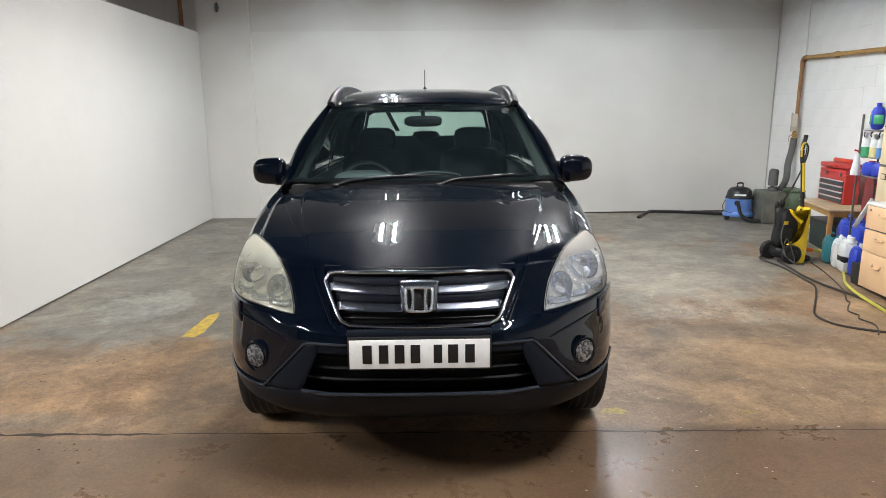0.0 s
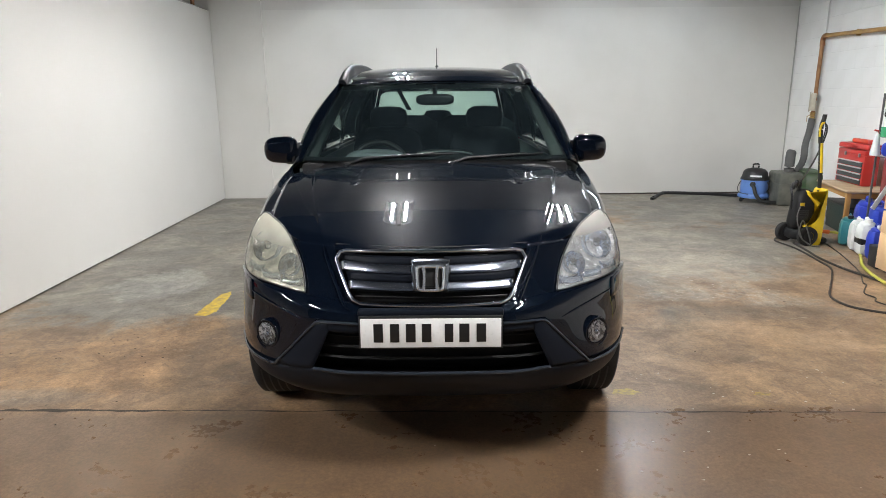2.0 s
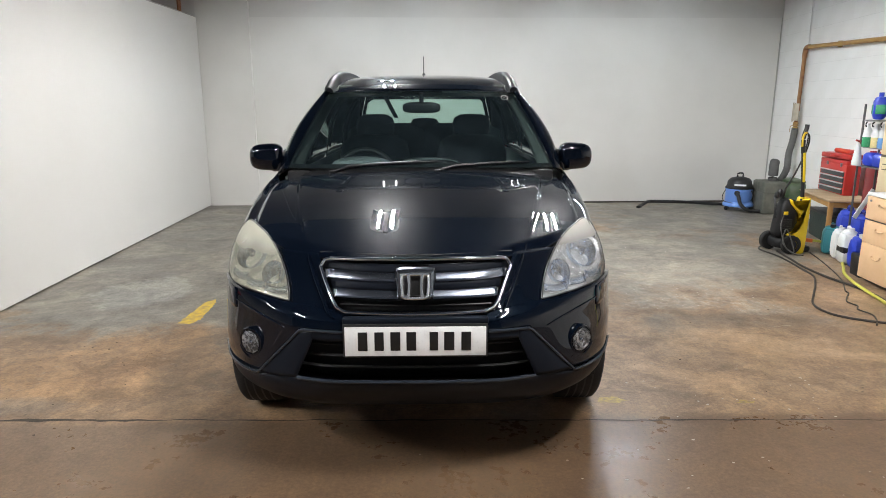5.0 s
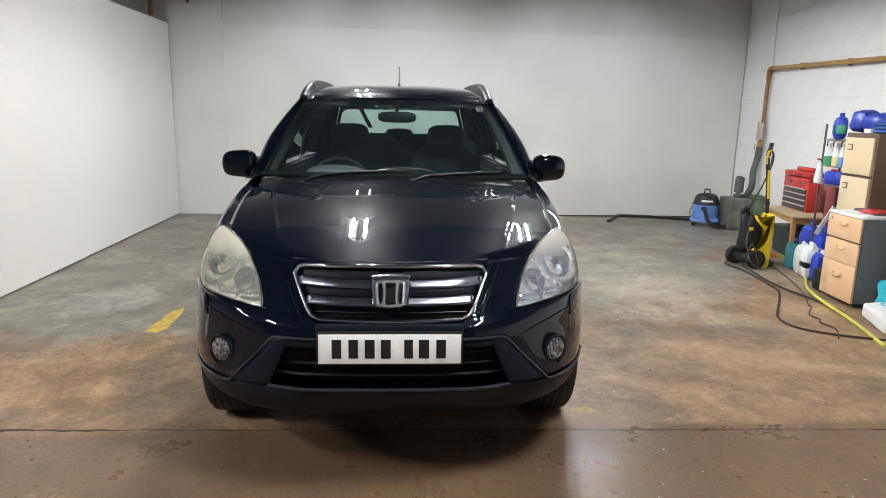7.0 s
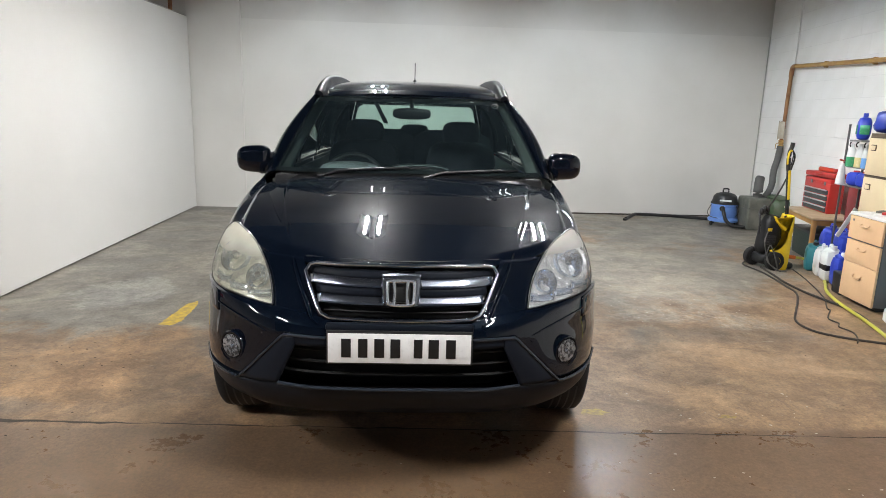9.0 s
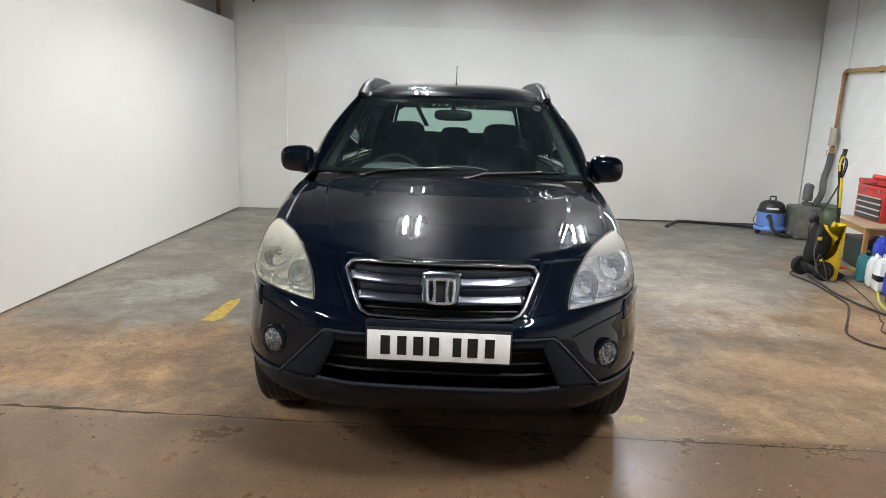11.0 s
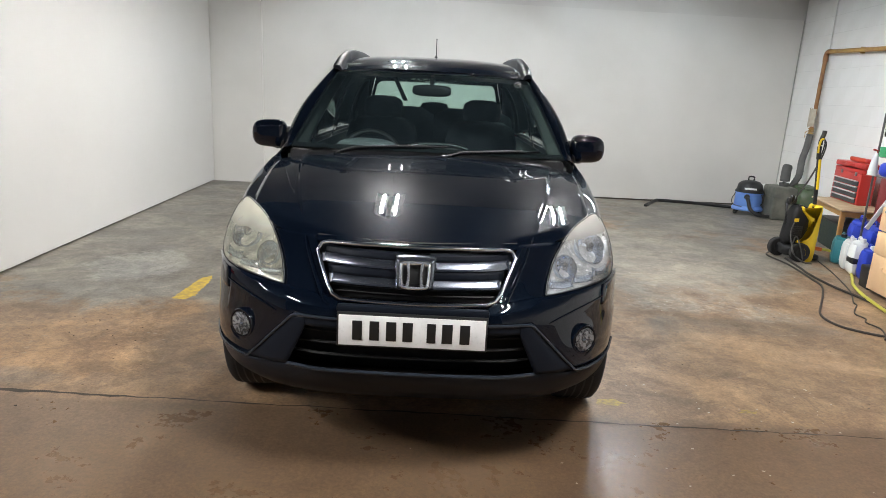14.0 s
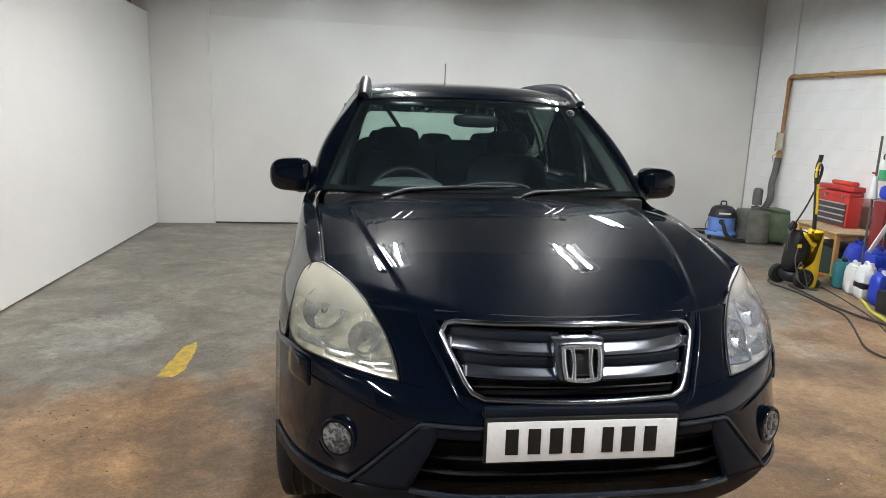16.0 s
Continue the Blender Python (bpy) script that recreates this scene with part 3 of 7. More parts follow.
setting("wall_lining", slab_between((-2.44, BACK), (CORNER.x - 0.009, BACK), 0.02, 2.70, 0.018, 1), M_WALL, "smooth white board lining on the lower back wall")
setting("wall_pier", slab_between((LEFT_FAR - 0.02, BACK - 0.035), (-2.44, BACK - 0.035), 0, CEIL, 0.05, 1), M_WALL, "white boxed pier in the corner of the back wall")
bm = slab_between((-2.44, BACK - 0.005), (CORNER.x - 0.02, BACK - 0.005), 0, 0.022, 0.004, 1)
setting("trim_corner_gap", slab_between((CORNER.x - 0.008, BACK + 0.001), (CORNER.x - 0.001, BACK + 0.001), 0.02, 2.70, 0.004, 1), M_BOARD_END, "grey open joint where the wall lining meets the block wall")
setting("trim_floor_gap", bm, M_JOINT, "dark gap under the wall lining")

# the partition: boards on a stud frame, its open end towards the camera
top_near, top_far = 2.56, 2.69
bm = bmesh.new()
a, b, w = Vector((LEFT_NEAR, 1.735, 0)), Vector((LEFT_FAR, BACK - 0.06, 0)), 0.13
ring = [a, b, b - Vector((w, 0, 0)), a - Vector((w, 0, 0))]
low = [bm.verts.new(p + Vector((0, 0, 0.012))) for p in ring]
high = [bm.verts.new(p + Vector((0, 0, top_near if k in (0, 3) else top_far))) for k, p in enumerate(ring)]
bm.faces.new(low[::-1])
bm.faces.new(high)
for k in range(4):
    bm.faces.new((low[k], low[(k + 1) % 4], high[(k + 1) % 4], high[k]))
bmesh.ops.recalc_face_normals(bm, faces=bm.faces)
bmesh.ops.bevel(bm, geom=list(bm.edges), offset=0.004, segments=2, affect="EDGES", profile=0.5)
partition = setting("wall_partition", bm, M_PARTITION, "white painted board partition between two parking bays")
part("end_board", box((w - 0.012, 0.012, top_near - 0.05), (LEFT_NEAR - w / 2 - 0.003, 1.735 - 0.0055, top_near / 2 + 0.02), 0.003), M_BOARD_END, partition, "bare grey end board of the partition")
part("foot_block", box((w - 0.03, 0.05, 0.035), (LEFT_NEAR - w / 2 - 0.01, 1.74, 0.0175), 0.004), surface("raw_timber", (0.30, 0.19, 0.10), 0.8, scale=9, fine=60), partition, "raw timber sole plate end")
part("top_batten", tube([a + Vector((-0.02, 0.02, top_near + 0.006)), b + Vector((-0.02, -0.02, top_far + 0.006))], 0.011, 6), M_BOARD_END, partition)

# block wall on the other side: backing and courses
back_a, back_b = CORNER + Vector((0.0105, 0, 0)), CORNER + Vector((0.0105, 0, 0)) + EAST * 14.2
wall_east = setting("wall_east", slab_between(back_a.xy, back_b.xy, 0, CEIL, 0.2, 1), M_MORTAR, "white painted concrete block side wall")
# added out of view, to give the nose something dark to reflect
setting("wall_south", slab_between((-10.6, -6.4), (back_b.x + 1.0, -6.4), 0, CEIL, 0.2, -1), M_SOUTH, "unseen wall behind the camera, dark blue-grey for the car's reflections")
setting("wall_west", slab_between((-10.6, -6.4), (-10.6, BACK), 0, CEIL, 0.2, 1), M_UPPER, "plain painted wall of the next bay")
# unseen ceiling, its dark blue set by what the bonnet reflects
setting("ceiling", box((18, 15, 0.15), (-2.2, 0.5, CEIL + 0.075)), M_CEILING, "unseen ceiling, coloured dark blue for the car's reflections")

# ceiling fittings: a steel batten with a reflector and two tubes
fittings = {}
for x, y, z, dim in FITTINGS:
    if dim in fittings:
        copy_thing(fittings[dim], pose(x, y, z))
        continue
    lamp = thing("ceiling_light", x, y, z, 0, "dark steel twin tube workshop light hanging from the ceiling", "ceiling light", "twin tube lights")
    fittings[dim] = lamp
    part("body", box((0.05, 0.90, 0.05), (0, 0, 0.09), 0.006), M_ENAMEL, lamp)
    for s in (-1, 1):
        thicken(part("reflector", sheet([[(s * 0.16, yy, -0.022), (s * 0.13, yy, 0.040), (s * 0.03, yy, 0.072)] for yy in (-0.45, 0.45)]), M_ENAMEL, lamp), 0.002)
        for yy in (-0.415, 0.415):
            part("tube_holder", box((0.05, 0.012, 0.10), (s * 0.055, yy, 0.055), 0.004), M_ENAMEL, lamp)
        part("tube", tube([(s * 0.075, -0.40, 0.02), (s * 0.075, 0.40, 0.02)], 0.011, 12), M_TUBE_DIM if dim else M_TUBE, lamp)
    for yy in (-0.25, 0.25):
        part("hanger", tube([(0, yy, 0.11), (0, yy, CEIL - z)], 0.001, 5), M_ENAMEL, lamp, "thin suspension wire")

# ---- the black estate car: its shape ----
# y runs backwards from the number plate, x is mirrored about the middle
LEVELS = [  # lines round the nose, from the lower lip up to the bonnet's edge: (x, y, z)
    [(0, 0.20, 0.27), (0.3, 0.205, 0.27), (0.5, 0.25, 0.27), (0.68, 0.36, 0.28), (0.80, 0.50, 0.29), (0.862, 0.64, 0.30)],
    [(0, 0.075, 0.36), (0.3, 0.08, 0.36), (0.5, 0.12, 0.365), (0.66, 0.21, 0.37), (0.79, 0.37, 0.385), (0.862, 0.56, 0.395)],
    [(0, -0.004, 0.465), (0.3, 0.006, 0.465), (0.45, 0.05, 0.468), (0.6, 0.11, 0.465), (0.74, 0.245, 0.48), (0.83, 0.42, 0.50), (0.866, 0.56, 0.51)],
    [(0, 0.004, 0.65), (0.26, 0.012, 0.65), (0.43, 0.05, 0.655), (0.56, 0.115, 0.65), (0.70, 0.235, 0.65), (0.80, 0.39, 0.66), (0.868, 0.58, 0.67)],
    [(0, 0.010, 0.685), (0.26, 0.020, 0.685), (0.43, 0.060, 0.692), (0.56, 0.124, 0.700), (0.70, 0.246, 0.710), (0.80, 0.400, 0.716), (0.868, 0.586, 0.722)],
    [(0, 0.032, 0.715), (0.29, 0.056, 0.722), (0.40, 0.092, 0.738), (0.484, 0.130, 0.748), (0.62, 0.212, 0.775), (0.75, 0.350, 0.80), (0.835, 0.512, 0.82), (0.87, 0.625, 0.83)],
    [(0, 0.115, 0.90), (0.2, 0.135, 0.897), (0.376, 0.205, 0.886), (0.52, 0.285, 0.895), (0.66, 0.40, 0.925), (0.75, 0.505, 0.93), (0.82, 0.60, 0.93), (0.866, 0.70, 0.93)],
    [(0, 0.16, 0.935), (0.3, 0.20, 0.928), (0.45, 0.275, 0.925), (0.58, 0.37, 0.955), (0.70, 0.485, 0.995), (0.775, 0.60, 0.99), (0.83, 0.70, 0.97), (0.862, 0.78, 0.96)],
]
LEVEL_Y = [even([p[0] for p in row], [p[1] for p in row]) for row in LEVELS]
LEVEL_Z = [even([p[0] for p in row], [p[2] for p in row]) for row in LEVELS]


NOSE_STEP, NOSE_Z0 = 0.004, 0.20


def soften(a, cells):
    """Averages a grid along its first axis over a bell of the given width, running on straight past the ends."""
    n = 3 * cells
    bell = np.exp(-0.5 * (np.arange(-n, n + 1) / cells) ** 2)
    bell /= bell.sum()
    k = np.arange(n, 0, -1)[:, None]
    padded = np.vstack([a[0] - k * (a[1] - a[0]), a, a[-1] + k[::-1] * (a[-1] - a[-2])])
    return sum(w * padded[j:j + len(a)] for j, w in enumerate(bell))


def nose_grid():
    """The nose's skin as depth over a grid of x and z, worked smooth."""
    xs, zs = np.arange(0, 0.870, NOSE_STEP), np.arange(NOSE_Z0, 1.08, NOSE_STEP)
    grid = np.array([pchip([float(f(x)) for f in LEVEL_Z], [float(f(x)) for f in LEVEL_Y])(zs) for x in xs])
    whole = np.vstack([grid[:0:-1], grid])
    whole = soften(soften(whole, 5).T, 2).T
    return whole[len(xs) - 1:]


NOSE = nose_grid()


def front_y(x, z):
    """How far back the nose's skin lies behind the plate, at a place on its front view."""
    a, b = abs(float(x)) / NOSE_STEP, (float(z) - NOSE_Z0) / NOSE_STEP
    i, j = min(int(a), NOSE.shape[0] - 2), min(max(int(b), 0), NOSE.shape[1] - 2)
    u, v = a - i, b - j
    return float((NOSE[i, j] * (1 - u) + NOSE[i + 1, j] * u) * (1 - v) + (NOSE[i, j + 1] * (1 - u) + NOSE[i + 1, j + 1] * u) * v)


BONNET_Y = even([0, 0.2, 0.376, 0.52, 0.66, 0.71], [0.125, 0.145, 0.215, 0.30, 0.425, 0.485])
BONNET_Z = even([0, 0.2, 0.376, 0.52, 0.66, 0.71], [0.908, 0.905, 0.895, 0.91, 0.968, 0.990])
COWL_Y = even([0, 0.3, 0.55, 0.76, 0.80], [1.23, 1.245, 1.30, 1.42, 1.448])
COWL_Z = even([0, 0.3, 0.55, 0.76, 0.80], [1.122, 1.118, 1.105, 1.075, 1.067])
CREASE = np.poly1d(np.polyfit([0.22, 0.40, 0.60, 0.78, 1.0, 1.34], [0.425, 0.470, 0.530, 0.570, 0.612, 0.660], 2))
BONNET_TERMS = [(a, b) for a in (0, 2) for b in range(3)]


def bonnet_sheet():
    """One even surface through the bonnet's front edge, its cowl edge and the swell between them."""
    rows, want = [], []
    for x in np.linspace(0, 0.79, 17):
        y0, y1, z0, z1 = float(BONNET_Y(x)), float(COWL_Y(x)), float(BONNET_Z(x)), float(COWL_Z(x))
        for t in np.linspace(0, 1, 13):
            y = y0 + (y1 - y0) * t
            weight = 2.0 if t == 0 else 1.5 if t == 1 else 1.0
            rows.append([weight * x**a * y**b for a, b in BONNET_TERMS])
            want.append(weight * (z0 + (z1 - z0) * (1.55 * t - 0.55 * t * t) - 0.006))
    return np.linalg.lstsq(np.array(rows), np.array(want), rcond=None)[0]


BONNET_FIT = bonnet_sheet()


def bonnet_z(x, y):
    x = abs(float(x))
    z = sum(c * x**a * y**b for c, (a, b) in zip(BONNET_FIT, BONNET_TERMS))
    # the front edge turns down to meet the grille and the lamps
    edge_y = float(BONNET_Y(x))
    near_edge = 1 - min(max((y - edge_y) / 0.055, 0.0), 1.0)
    drop = float(BONNET_Z(x)) - 0.006 - sum(c * x**a * edge_y**b for c, (a, b) in zip(BONNET_FIT, BONNET_TERMS))
    z += min(drop, 0.0) * near_edge * near_edge * (3 - 2 * near_edge)
    off = x - float(CREASE(y))
    grow = min(max((y - 0.20) / 0.35, 0.0), 1.0)
    grow = grow * grow * (3 - 2 * grow)
    ridge = 0.0055 / (1 + math.exp(max(-60.0, min(60.0, off / 0.0034)))) + 0.0022 * math.exp(-((off + 0.006) / 0.008) ** 2)
    # the panel outside the crease is gently crowned
    if off > 0:
        z -= 0.28 * ((off - 0.075) ** 2 - 0.075**2) * grow
    return z + ridge * (0.25 + 0.75 * grow)


WING_EDGE = [(0.697, 0.45), (0.722, 0.70), (0.743, 0.90), (0.775, 1.20), (0.795, 1.38)]  # where the wing meets the bonnet: x, y
SIDE_ROWS = [  # lines along the body side: z over y, x over y
    ([(0.45, 0.30), (4.5, 0.30)], [(0.45, 0.82), (0.65, 0.850), (1.0, 0.862), (3.6, 0.862), (4.5, 0.82)]),
    ([(0.45, 0.46), (4.5, 0.46)], [(0.45, 0.83), (0.65, 0.862), (0.9, 0.880), (3.6, 0.880), (4.5, 0.84)]),
    ([(0.45, 0.68), (4.5, 0.68)], [(0.45, 0.815), (0.6, 0.850), (0.72, 0.872), (0.9, 0.889), (1.2, 0.891), (3.6, 0.891), (4.5, 0.85)]),
    ([(0.45, 0.82), (1.4, 0.84), (4.5, 0.86)], [(0.45, 0.79), (0.6, 0.832), (0.72, 0.858), (0.9, 0.880), (1.4, 0.890), (3.6, 0.888), (4.5, 0.84)]),
    ([(0.45, 0.88), (0.9, 0.91), (1.4, 0.94), (4.5, 0.98)], [(0.45, 0.765), (0.6, 0.805), (0.72, 0.830), (0.9, 0.853), (1.4, 0.872), (3.6, 0.872), (4.5, 0.82)]),
    ([(0.45, 0.969), (0.8, 1.015), (1.4, 1.064), (4.5, 1.07)], [(0.45, 0.722), (0.6, 0.752), (0.72, 0.771), (0.9, 0.794), (1.4, 0.842), (1.6, 0.862), (3.6, 0.862), (4.5, 0.80)]),
    ([(y, bonnet_z(x, y) - 0.002) for x, y in WING_EDGE] + [(1.60, 1.092), (4.5, 1.10)], [(y, x) for x, y in WING_EDGE] + [(1.54, 0.842), (1.8, 0.848), (3.6, 0.842), (4.5, 0.78)]),
]
SIDE_Z = [pchip(*zip(*zs)) for zs, xs in SIDE_ROWS]
SIDE_X = [pchip(*zip(*xs)) for zs, xs in SIDE_ROWS]


def side_point(y, v):
    """A point of the body side at y; v runs from 0 at the sill to 6 at the shoulder."""
    k = np.arange(7.0)
    z = float(pchip(k, [float(f(y)) for f in SIDE_Z])(v))
    x = float(pchip(k, [float(f(y)) for f in SIDE_X])(v))
    return x, z


SCREEN_BASE = even([0, 0.3, 0.55, 0.768], [1.265, 1.285, 1.345, 1.478])
SCREEN_TOP = even([0, 0.3, 0.582], [1.845, 1.86, 1.942])


def screen_point(u, v):
    """The windscreen: u across from -1 to 1, v up from 0 to 1."""
    a = abs(u)
    xb, xt = 0.768 * a, 0.582 * a
    b = Vector((xb, float(SCREEN_BASE(xb)), 1.140 - 0.018 * a * a))
    t = Vector((xt, float(SCREEN_TOP(xt)), 1.553 - 0.006 * a * a))
    p = b.lerp(t, v)
    p.z += 0.018 * math.sin(math.pi * v)
    return Vector((p.x * (1 if u >= 0 else -1), p.y, p.z))


# the roof turns down quickly at its front edge: a curve over the root of the distance from it
ROOF_KEYS = ([1.83, 1.87, 1.92, 2.05, 2.25, 2.5, 2.9, 3.5, 4.15], [1.556, 1.583, 1.602, 1.634, 1.660, 1.678, 1.690, 1.685, 1.645])
ROOF_FIT = np.polynomial.Polynomial.fit(np.sqrt(np.array(ROOF_KEYS[0]) - 1.78), ROOF_KEYS[1], 4)


def ROOF_Z(y):
    return ROOF_FIT(math.sqrt(min(max(y, 1.80), 4.2) - 1.78))


def roof_point(x, y):
    return Vector((x, y, float(ROOF_Z(y - 0.085 * (abs(x) / 0.565) ** 2 * max(0.0, 1 - (y - 1.84) / 0.8))) - 0.035 * (abs(x) / 0.6) ** 3))

# ---- the black estate car: its parts ----
CAR_TURN = -0.75
car = thing("car", 0, 0, 0, CAR_TURN, "glossy black five-door estate car with clouded headlamps, parked nose out", "car")


def face_grid(xs, z_low, z_high, rows, off=0.0, curve=1.0):
    """A panel of the nose over columns x, between two edges given as z over x."""
    out = []
    for x in xs:
        lo, hi = float(z_low(abs(x))), float(z_high(abs(x)))
        out.append([(x, front_y(x, lo + (hi - lo) * k / rows) + off, lo + (hi - lo) * k / rows) for k in range(rows + 1)])
    return out


def flat(*pairs):
    return pchip([p[0] for p in pairs], [p[1] for p in pairs])


def skin(name, points, mat, parent=car, label="", depth=0.012, angle=35):
    bm = sheet(points)
    bmesh.ops.remove_doubles(bm, verts=bm.verts, dist=1e-5)
    bmesh.ops.recalc_face_normals(bm, faces=bm.faces)
    ob = part(name, bm, mat, parent, label, angle=angle)
    mid = ob.data.polygons[len(ob.data.polygons) // 2]
    towards = Vector((0, 2.4, 0.7)) - mid.center
    ob.modifiers.new("thickness", "SOLIDIFY").thickness = depth
    ob.modifiers["thickness"].offset = -1.0 if mid.normal.dot(towards) < 0 else 1.0
    return ob


def both(fn):
    """Calls fn for either side of the car."""
    return [fn(s) for s in (-1, 1)]


# lower apron in grey plastic with the air intake in it
CLAD_TOP = lambda x: 0.656 if x < 0.43 else (0.656 - (x - 0.43) / 0.19 * 0.20 if x < 0.62 else 0.456 - 0.016 * (x - 0.62) / 0.25)  # noqa: E731
xs = np.linspace(-0.862, 0.862, 75)
apron = skin("front_apron", face_grid(xs, flat((0, 0.28), (0.87, 0.30)), flat((0, 0.462), (0.5, 0.464), (0.62, 0.45), (0.87, 0.436)), 12, -0.006), M_CLAD, label="dark grey plastic front apron", angle=50)
for s in (-1, 1):
    rows = []
    for k in range(13):
        t = k / 12
        z = 0.462 + (0.656 - 0.462) * t
        x_in = 0.457 + (0.385 - 0.457) * min(1, t / 0.82)
        x_out = 0.62 - 0.19 * t
        rows.append([(s * (x_in + (x_out - x_in) * j / 8), front_y(x_in + (x_out - x_in) * j / 8, z) - 0.006 - 0.005 * math.sin(math.pi * j / 8), z) for j in range(9)])
    skin("apron_cheek", rows, M_CLAD, apron, angle=50)
    rows = [[(s * x, front_y(x, z) - 0.006, z) for x in np.linspace(0.255, 0.432, 8)] for z in np.linspace(0.622, 0.657, 4)]
    skin("apron_bridge", rows, M_CLAD, apron)
lip = [(x, front_y(x, 0.466) - 0.012, 0.466) for x in np.linspace(-0.452, 0.452, 31)]
part("apron_ridge", tube(lip, 0.0075, 8), M_CLADEDGE, apron, "smooth lip along the intake")
for s in (-1, 1):
    line = [(s * x, front_y(x, CLAD_TOP(x)) - 0.009, CLAD_TOP(x)) for x in np.linspace(0.27, 0.86, 40)]
    part("apron_edge", tube(line, 0.006, 8), M_CLADEDGE, apron, "smooth raised edge")

# painted bumper cover
COVER_TOP = flat((0, 0.712), (0.29, 0.722), (0.40, 0.735), (0.484, 0.742), (0.58, 0.75), (0.78, 0.756), (0.87, 0.738))
xs = np.unique(np.r_[np.linspace(-0.866, 0.866, 87), -0.43, 0.43, -0.62, 0.62])
bumper = skin("bumper_cover", face_grid(xs, lambda x: CLAD_TOP(x) + 0.002, COVER_TOP, 14), M_PAINT, label="glossy black bumper cover")
# shoulder of the bumper above each fog lamp
for s in (-1, 1):
    line = [(s * x, front_y(x, z) - 0.003, z) for x, z in ((0.50, 0.652), (0.56, 0.672), (0.64, 0.690), (0.72, 0.700), (0.785, 0.702))]
    part("bumper_swage", tube(smooth_path(line, 5), 0.009, 8, flat=0.8, radii=[0.0034 * math.sin(math.pi * (k + 1) / 23) + 0.0008 for k in range(21)]), M_PAINT, bumper)
    # washer cap beside the lamp
    rows = [[(s * x, front_y(x, z) - 0.014 + 0.010 * (abs(x - 0.772) / 0.037) ** 4, z) for x in np.linspace(0.735, 0.809, 9)] for z in np.linspace(0.668, 0.746, 7)]
    skin("washer_cap", rows, M_PAINT, bumper, depth=0.012)

# nose panels between the grille and the lamps
HL_TOP = flat((0.486, 0.748), (0.492, 0.775), (0.503, 0.807), (0.519, 0.840), (0.542, 0.872), (0.575, 0.910), (0.612, 0.944), (0.66, 0.972), (0.715, 0.990), (0.755, 0.972), (0.785, 0.930), (0.802, 0.870), (0.808, 0.80))
HL_LOW = flat((0.486, 0.744), (0.53, 0.747), (0.58, 0.753), (0.68, 0.760), (0.76, 0.762), (0.795, 0.772), (0.808, 0.797))
HL_IN = pchip([0.744, 0.775, 0.807, 0.840, 0.872, 0.910, 0.930], [0.482, 0.488, 0.499, 0.515, 0.538, 0.571, 0.592])
for s in (-1, 1):
    rows = []
    for z in np.linspace(0.716, 0.905, 16):
        x_in = 0.285 + (0.376 - 0.285) * (z - 0.716) / 0.17
        x_out = float(HL_IN(max(z, 0.744)))
        rows.append([(s * (x_in + (x_out - x_in) * j / 10), front_y(x_in + (x_out - x_in) * j / 10, z) + 0.003, z) for j in range(11)])
    skin("nose_panel", rows, M_PAINT)
rows = [[(x, front_y(x, z) + 0.005, z) for x in np.linspace(-0.30, 0.30, 25)] for z in (0.69, 0.705, 0.722)]
skin("grille_surround", rows, M_PAINT)

# intake: dark back and bars
intake = skin("air_intake", [[(x, front_y(x, z) + 0.10, z) for x in np.linspace(-0.5, 0.5, 13)] for z in np.linspace(0.44, 0.72, 5)], M_VOID, label="dark air intake")
for z in (0.508, 0.552, 0.596):
    bar = [(x, front_y(x, z) + 0.035, z) for x in np.linspace(-0.455 + (z - 0.47) * 0.4, 0.455 - (z - 0.47) * 0.4, 25)]
    part("intake_bar", tube(bar, 0.008, 8, flat=0.7), M_VOID, intake)

# ridge of the nose down each side of the grille
for s in (-1, 1):
    line = smooth_path([(s * x, front_y(x, z) - 0.004, z) for x, z in ((0.425, 0.902), (0.412, 0.87), (0.385, 0.82), (0.35, 0.76), (0.325, 0.715), (0.30, 0.70))], 5)
    part("nose_ridge", tube(line, 0.006, 8, flat=0.6, radii=[0.002 + 0.006 * math.sin(math.pi * k / (len(line) - 1)) for k in range(len(line))]), M_PAINT, car)

# number plate with its holder
plate = part("number_plate", box((0.534, 0.012, 0.128), (0, 0.002, 0.624), 0.004, rot(-2)), M_BLACK, car, "white plate in a black holder")
part("plate_face", box((0.520, 0.004, 0.111), (0, -0.0055, 0.623), 0.0015, rot(-2)), M_PLATE, plate, "white reflective face")
for x, wide in ((-0.2195, 0.051), (-0.1585, 0.050), (-0.1005, 0.053), (-0.0415, 0.052), (0.0445, 0.046), (0.0965, 0.055), (0.1605, 0.052)):
    part("plate_bar", box((wide * 0.68, 0.0015, 0.071), (x + wide / 2, -0.0085, 0.624), 0.0006, rot(-2)), M_INK, plate)
part("plate_bracket", box((0.54, 0.03, 0.03), (0, 0.020, 0.695), 0.008), M_CLAD, plate)

# grille: chrome rim, bars and a dark mesh behind
half_rim = [(0.0, 0.893), (0.326, 0.893), (0.352, 0.886), (0.366, 0.864), (0.345, 0.820), (0.310, 0.757), (0.292, 0.735), (0.262, 0.724), (0.0, 0.724)]
outline = half_rim + [(-x, z) for x, z in half_rim[-2:0:-1]]
dense = []
for k, (x0, z0) in enumerate(outline):
    x1, z1 = outline[(k + 1) % len(outline)]
    n = 14 if abs(x1 - x0) > 0.2 else 4
    dense += [(x0 + (x1 - x0) * j / n, z0 + (z1 - z0) * j / n) for j in range(n)]
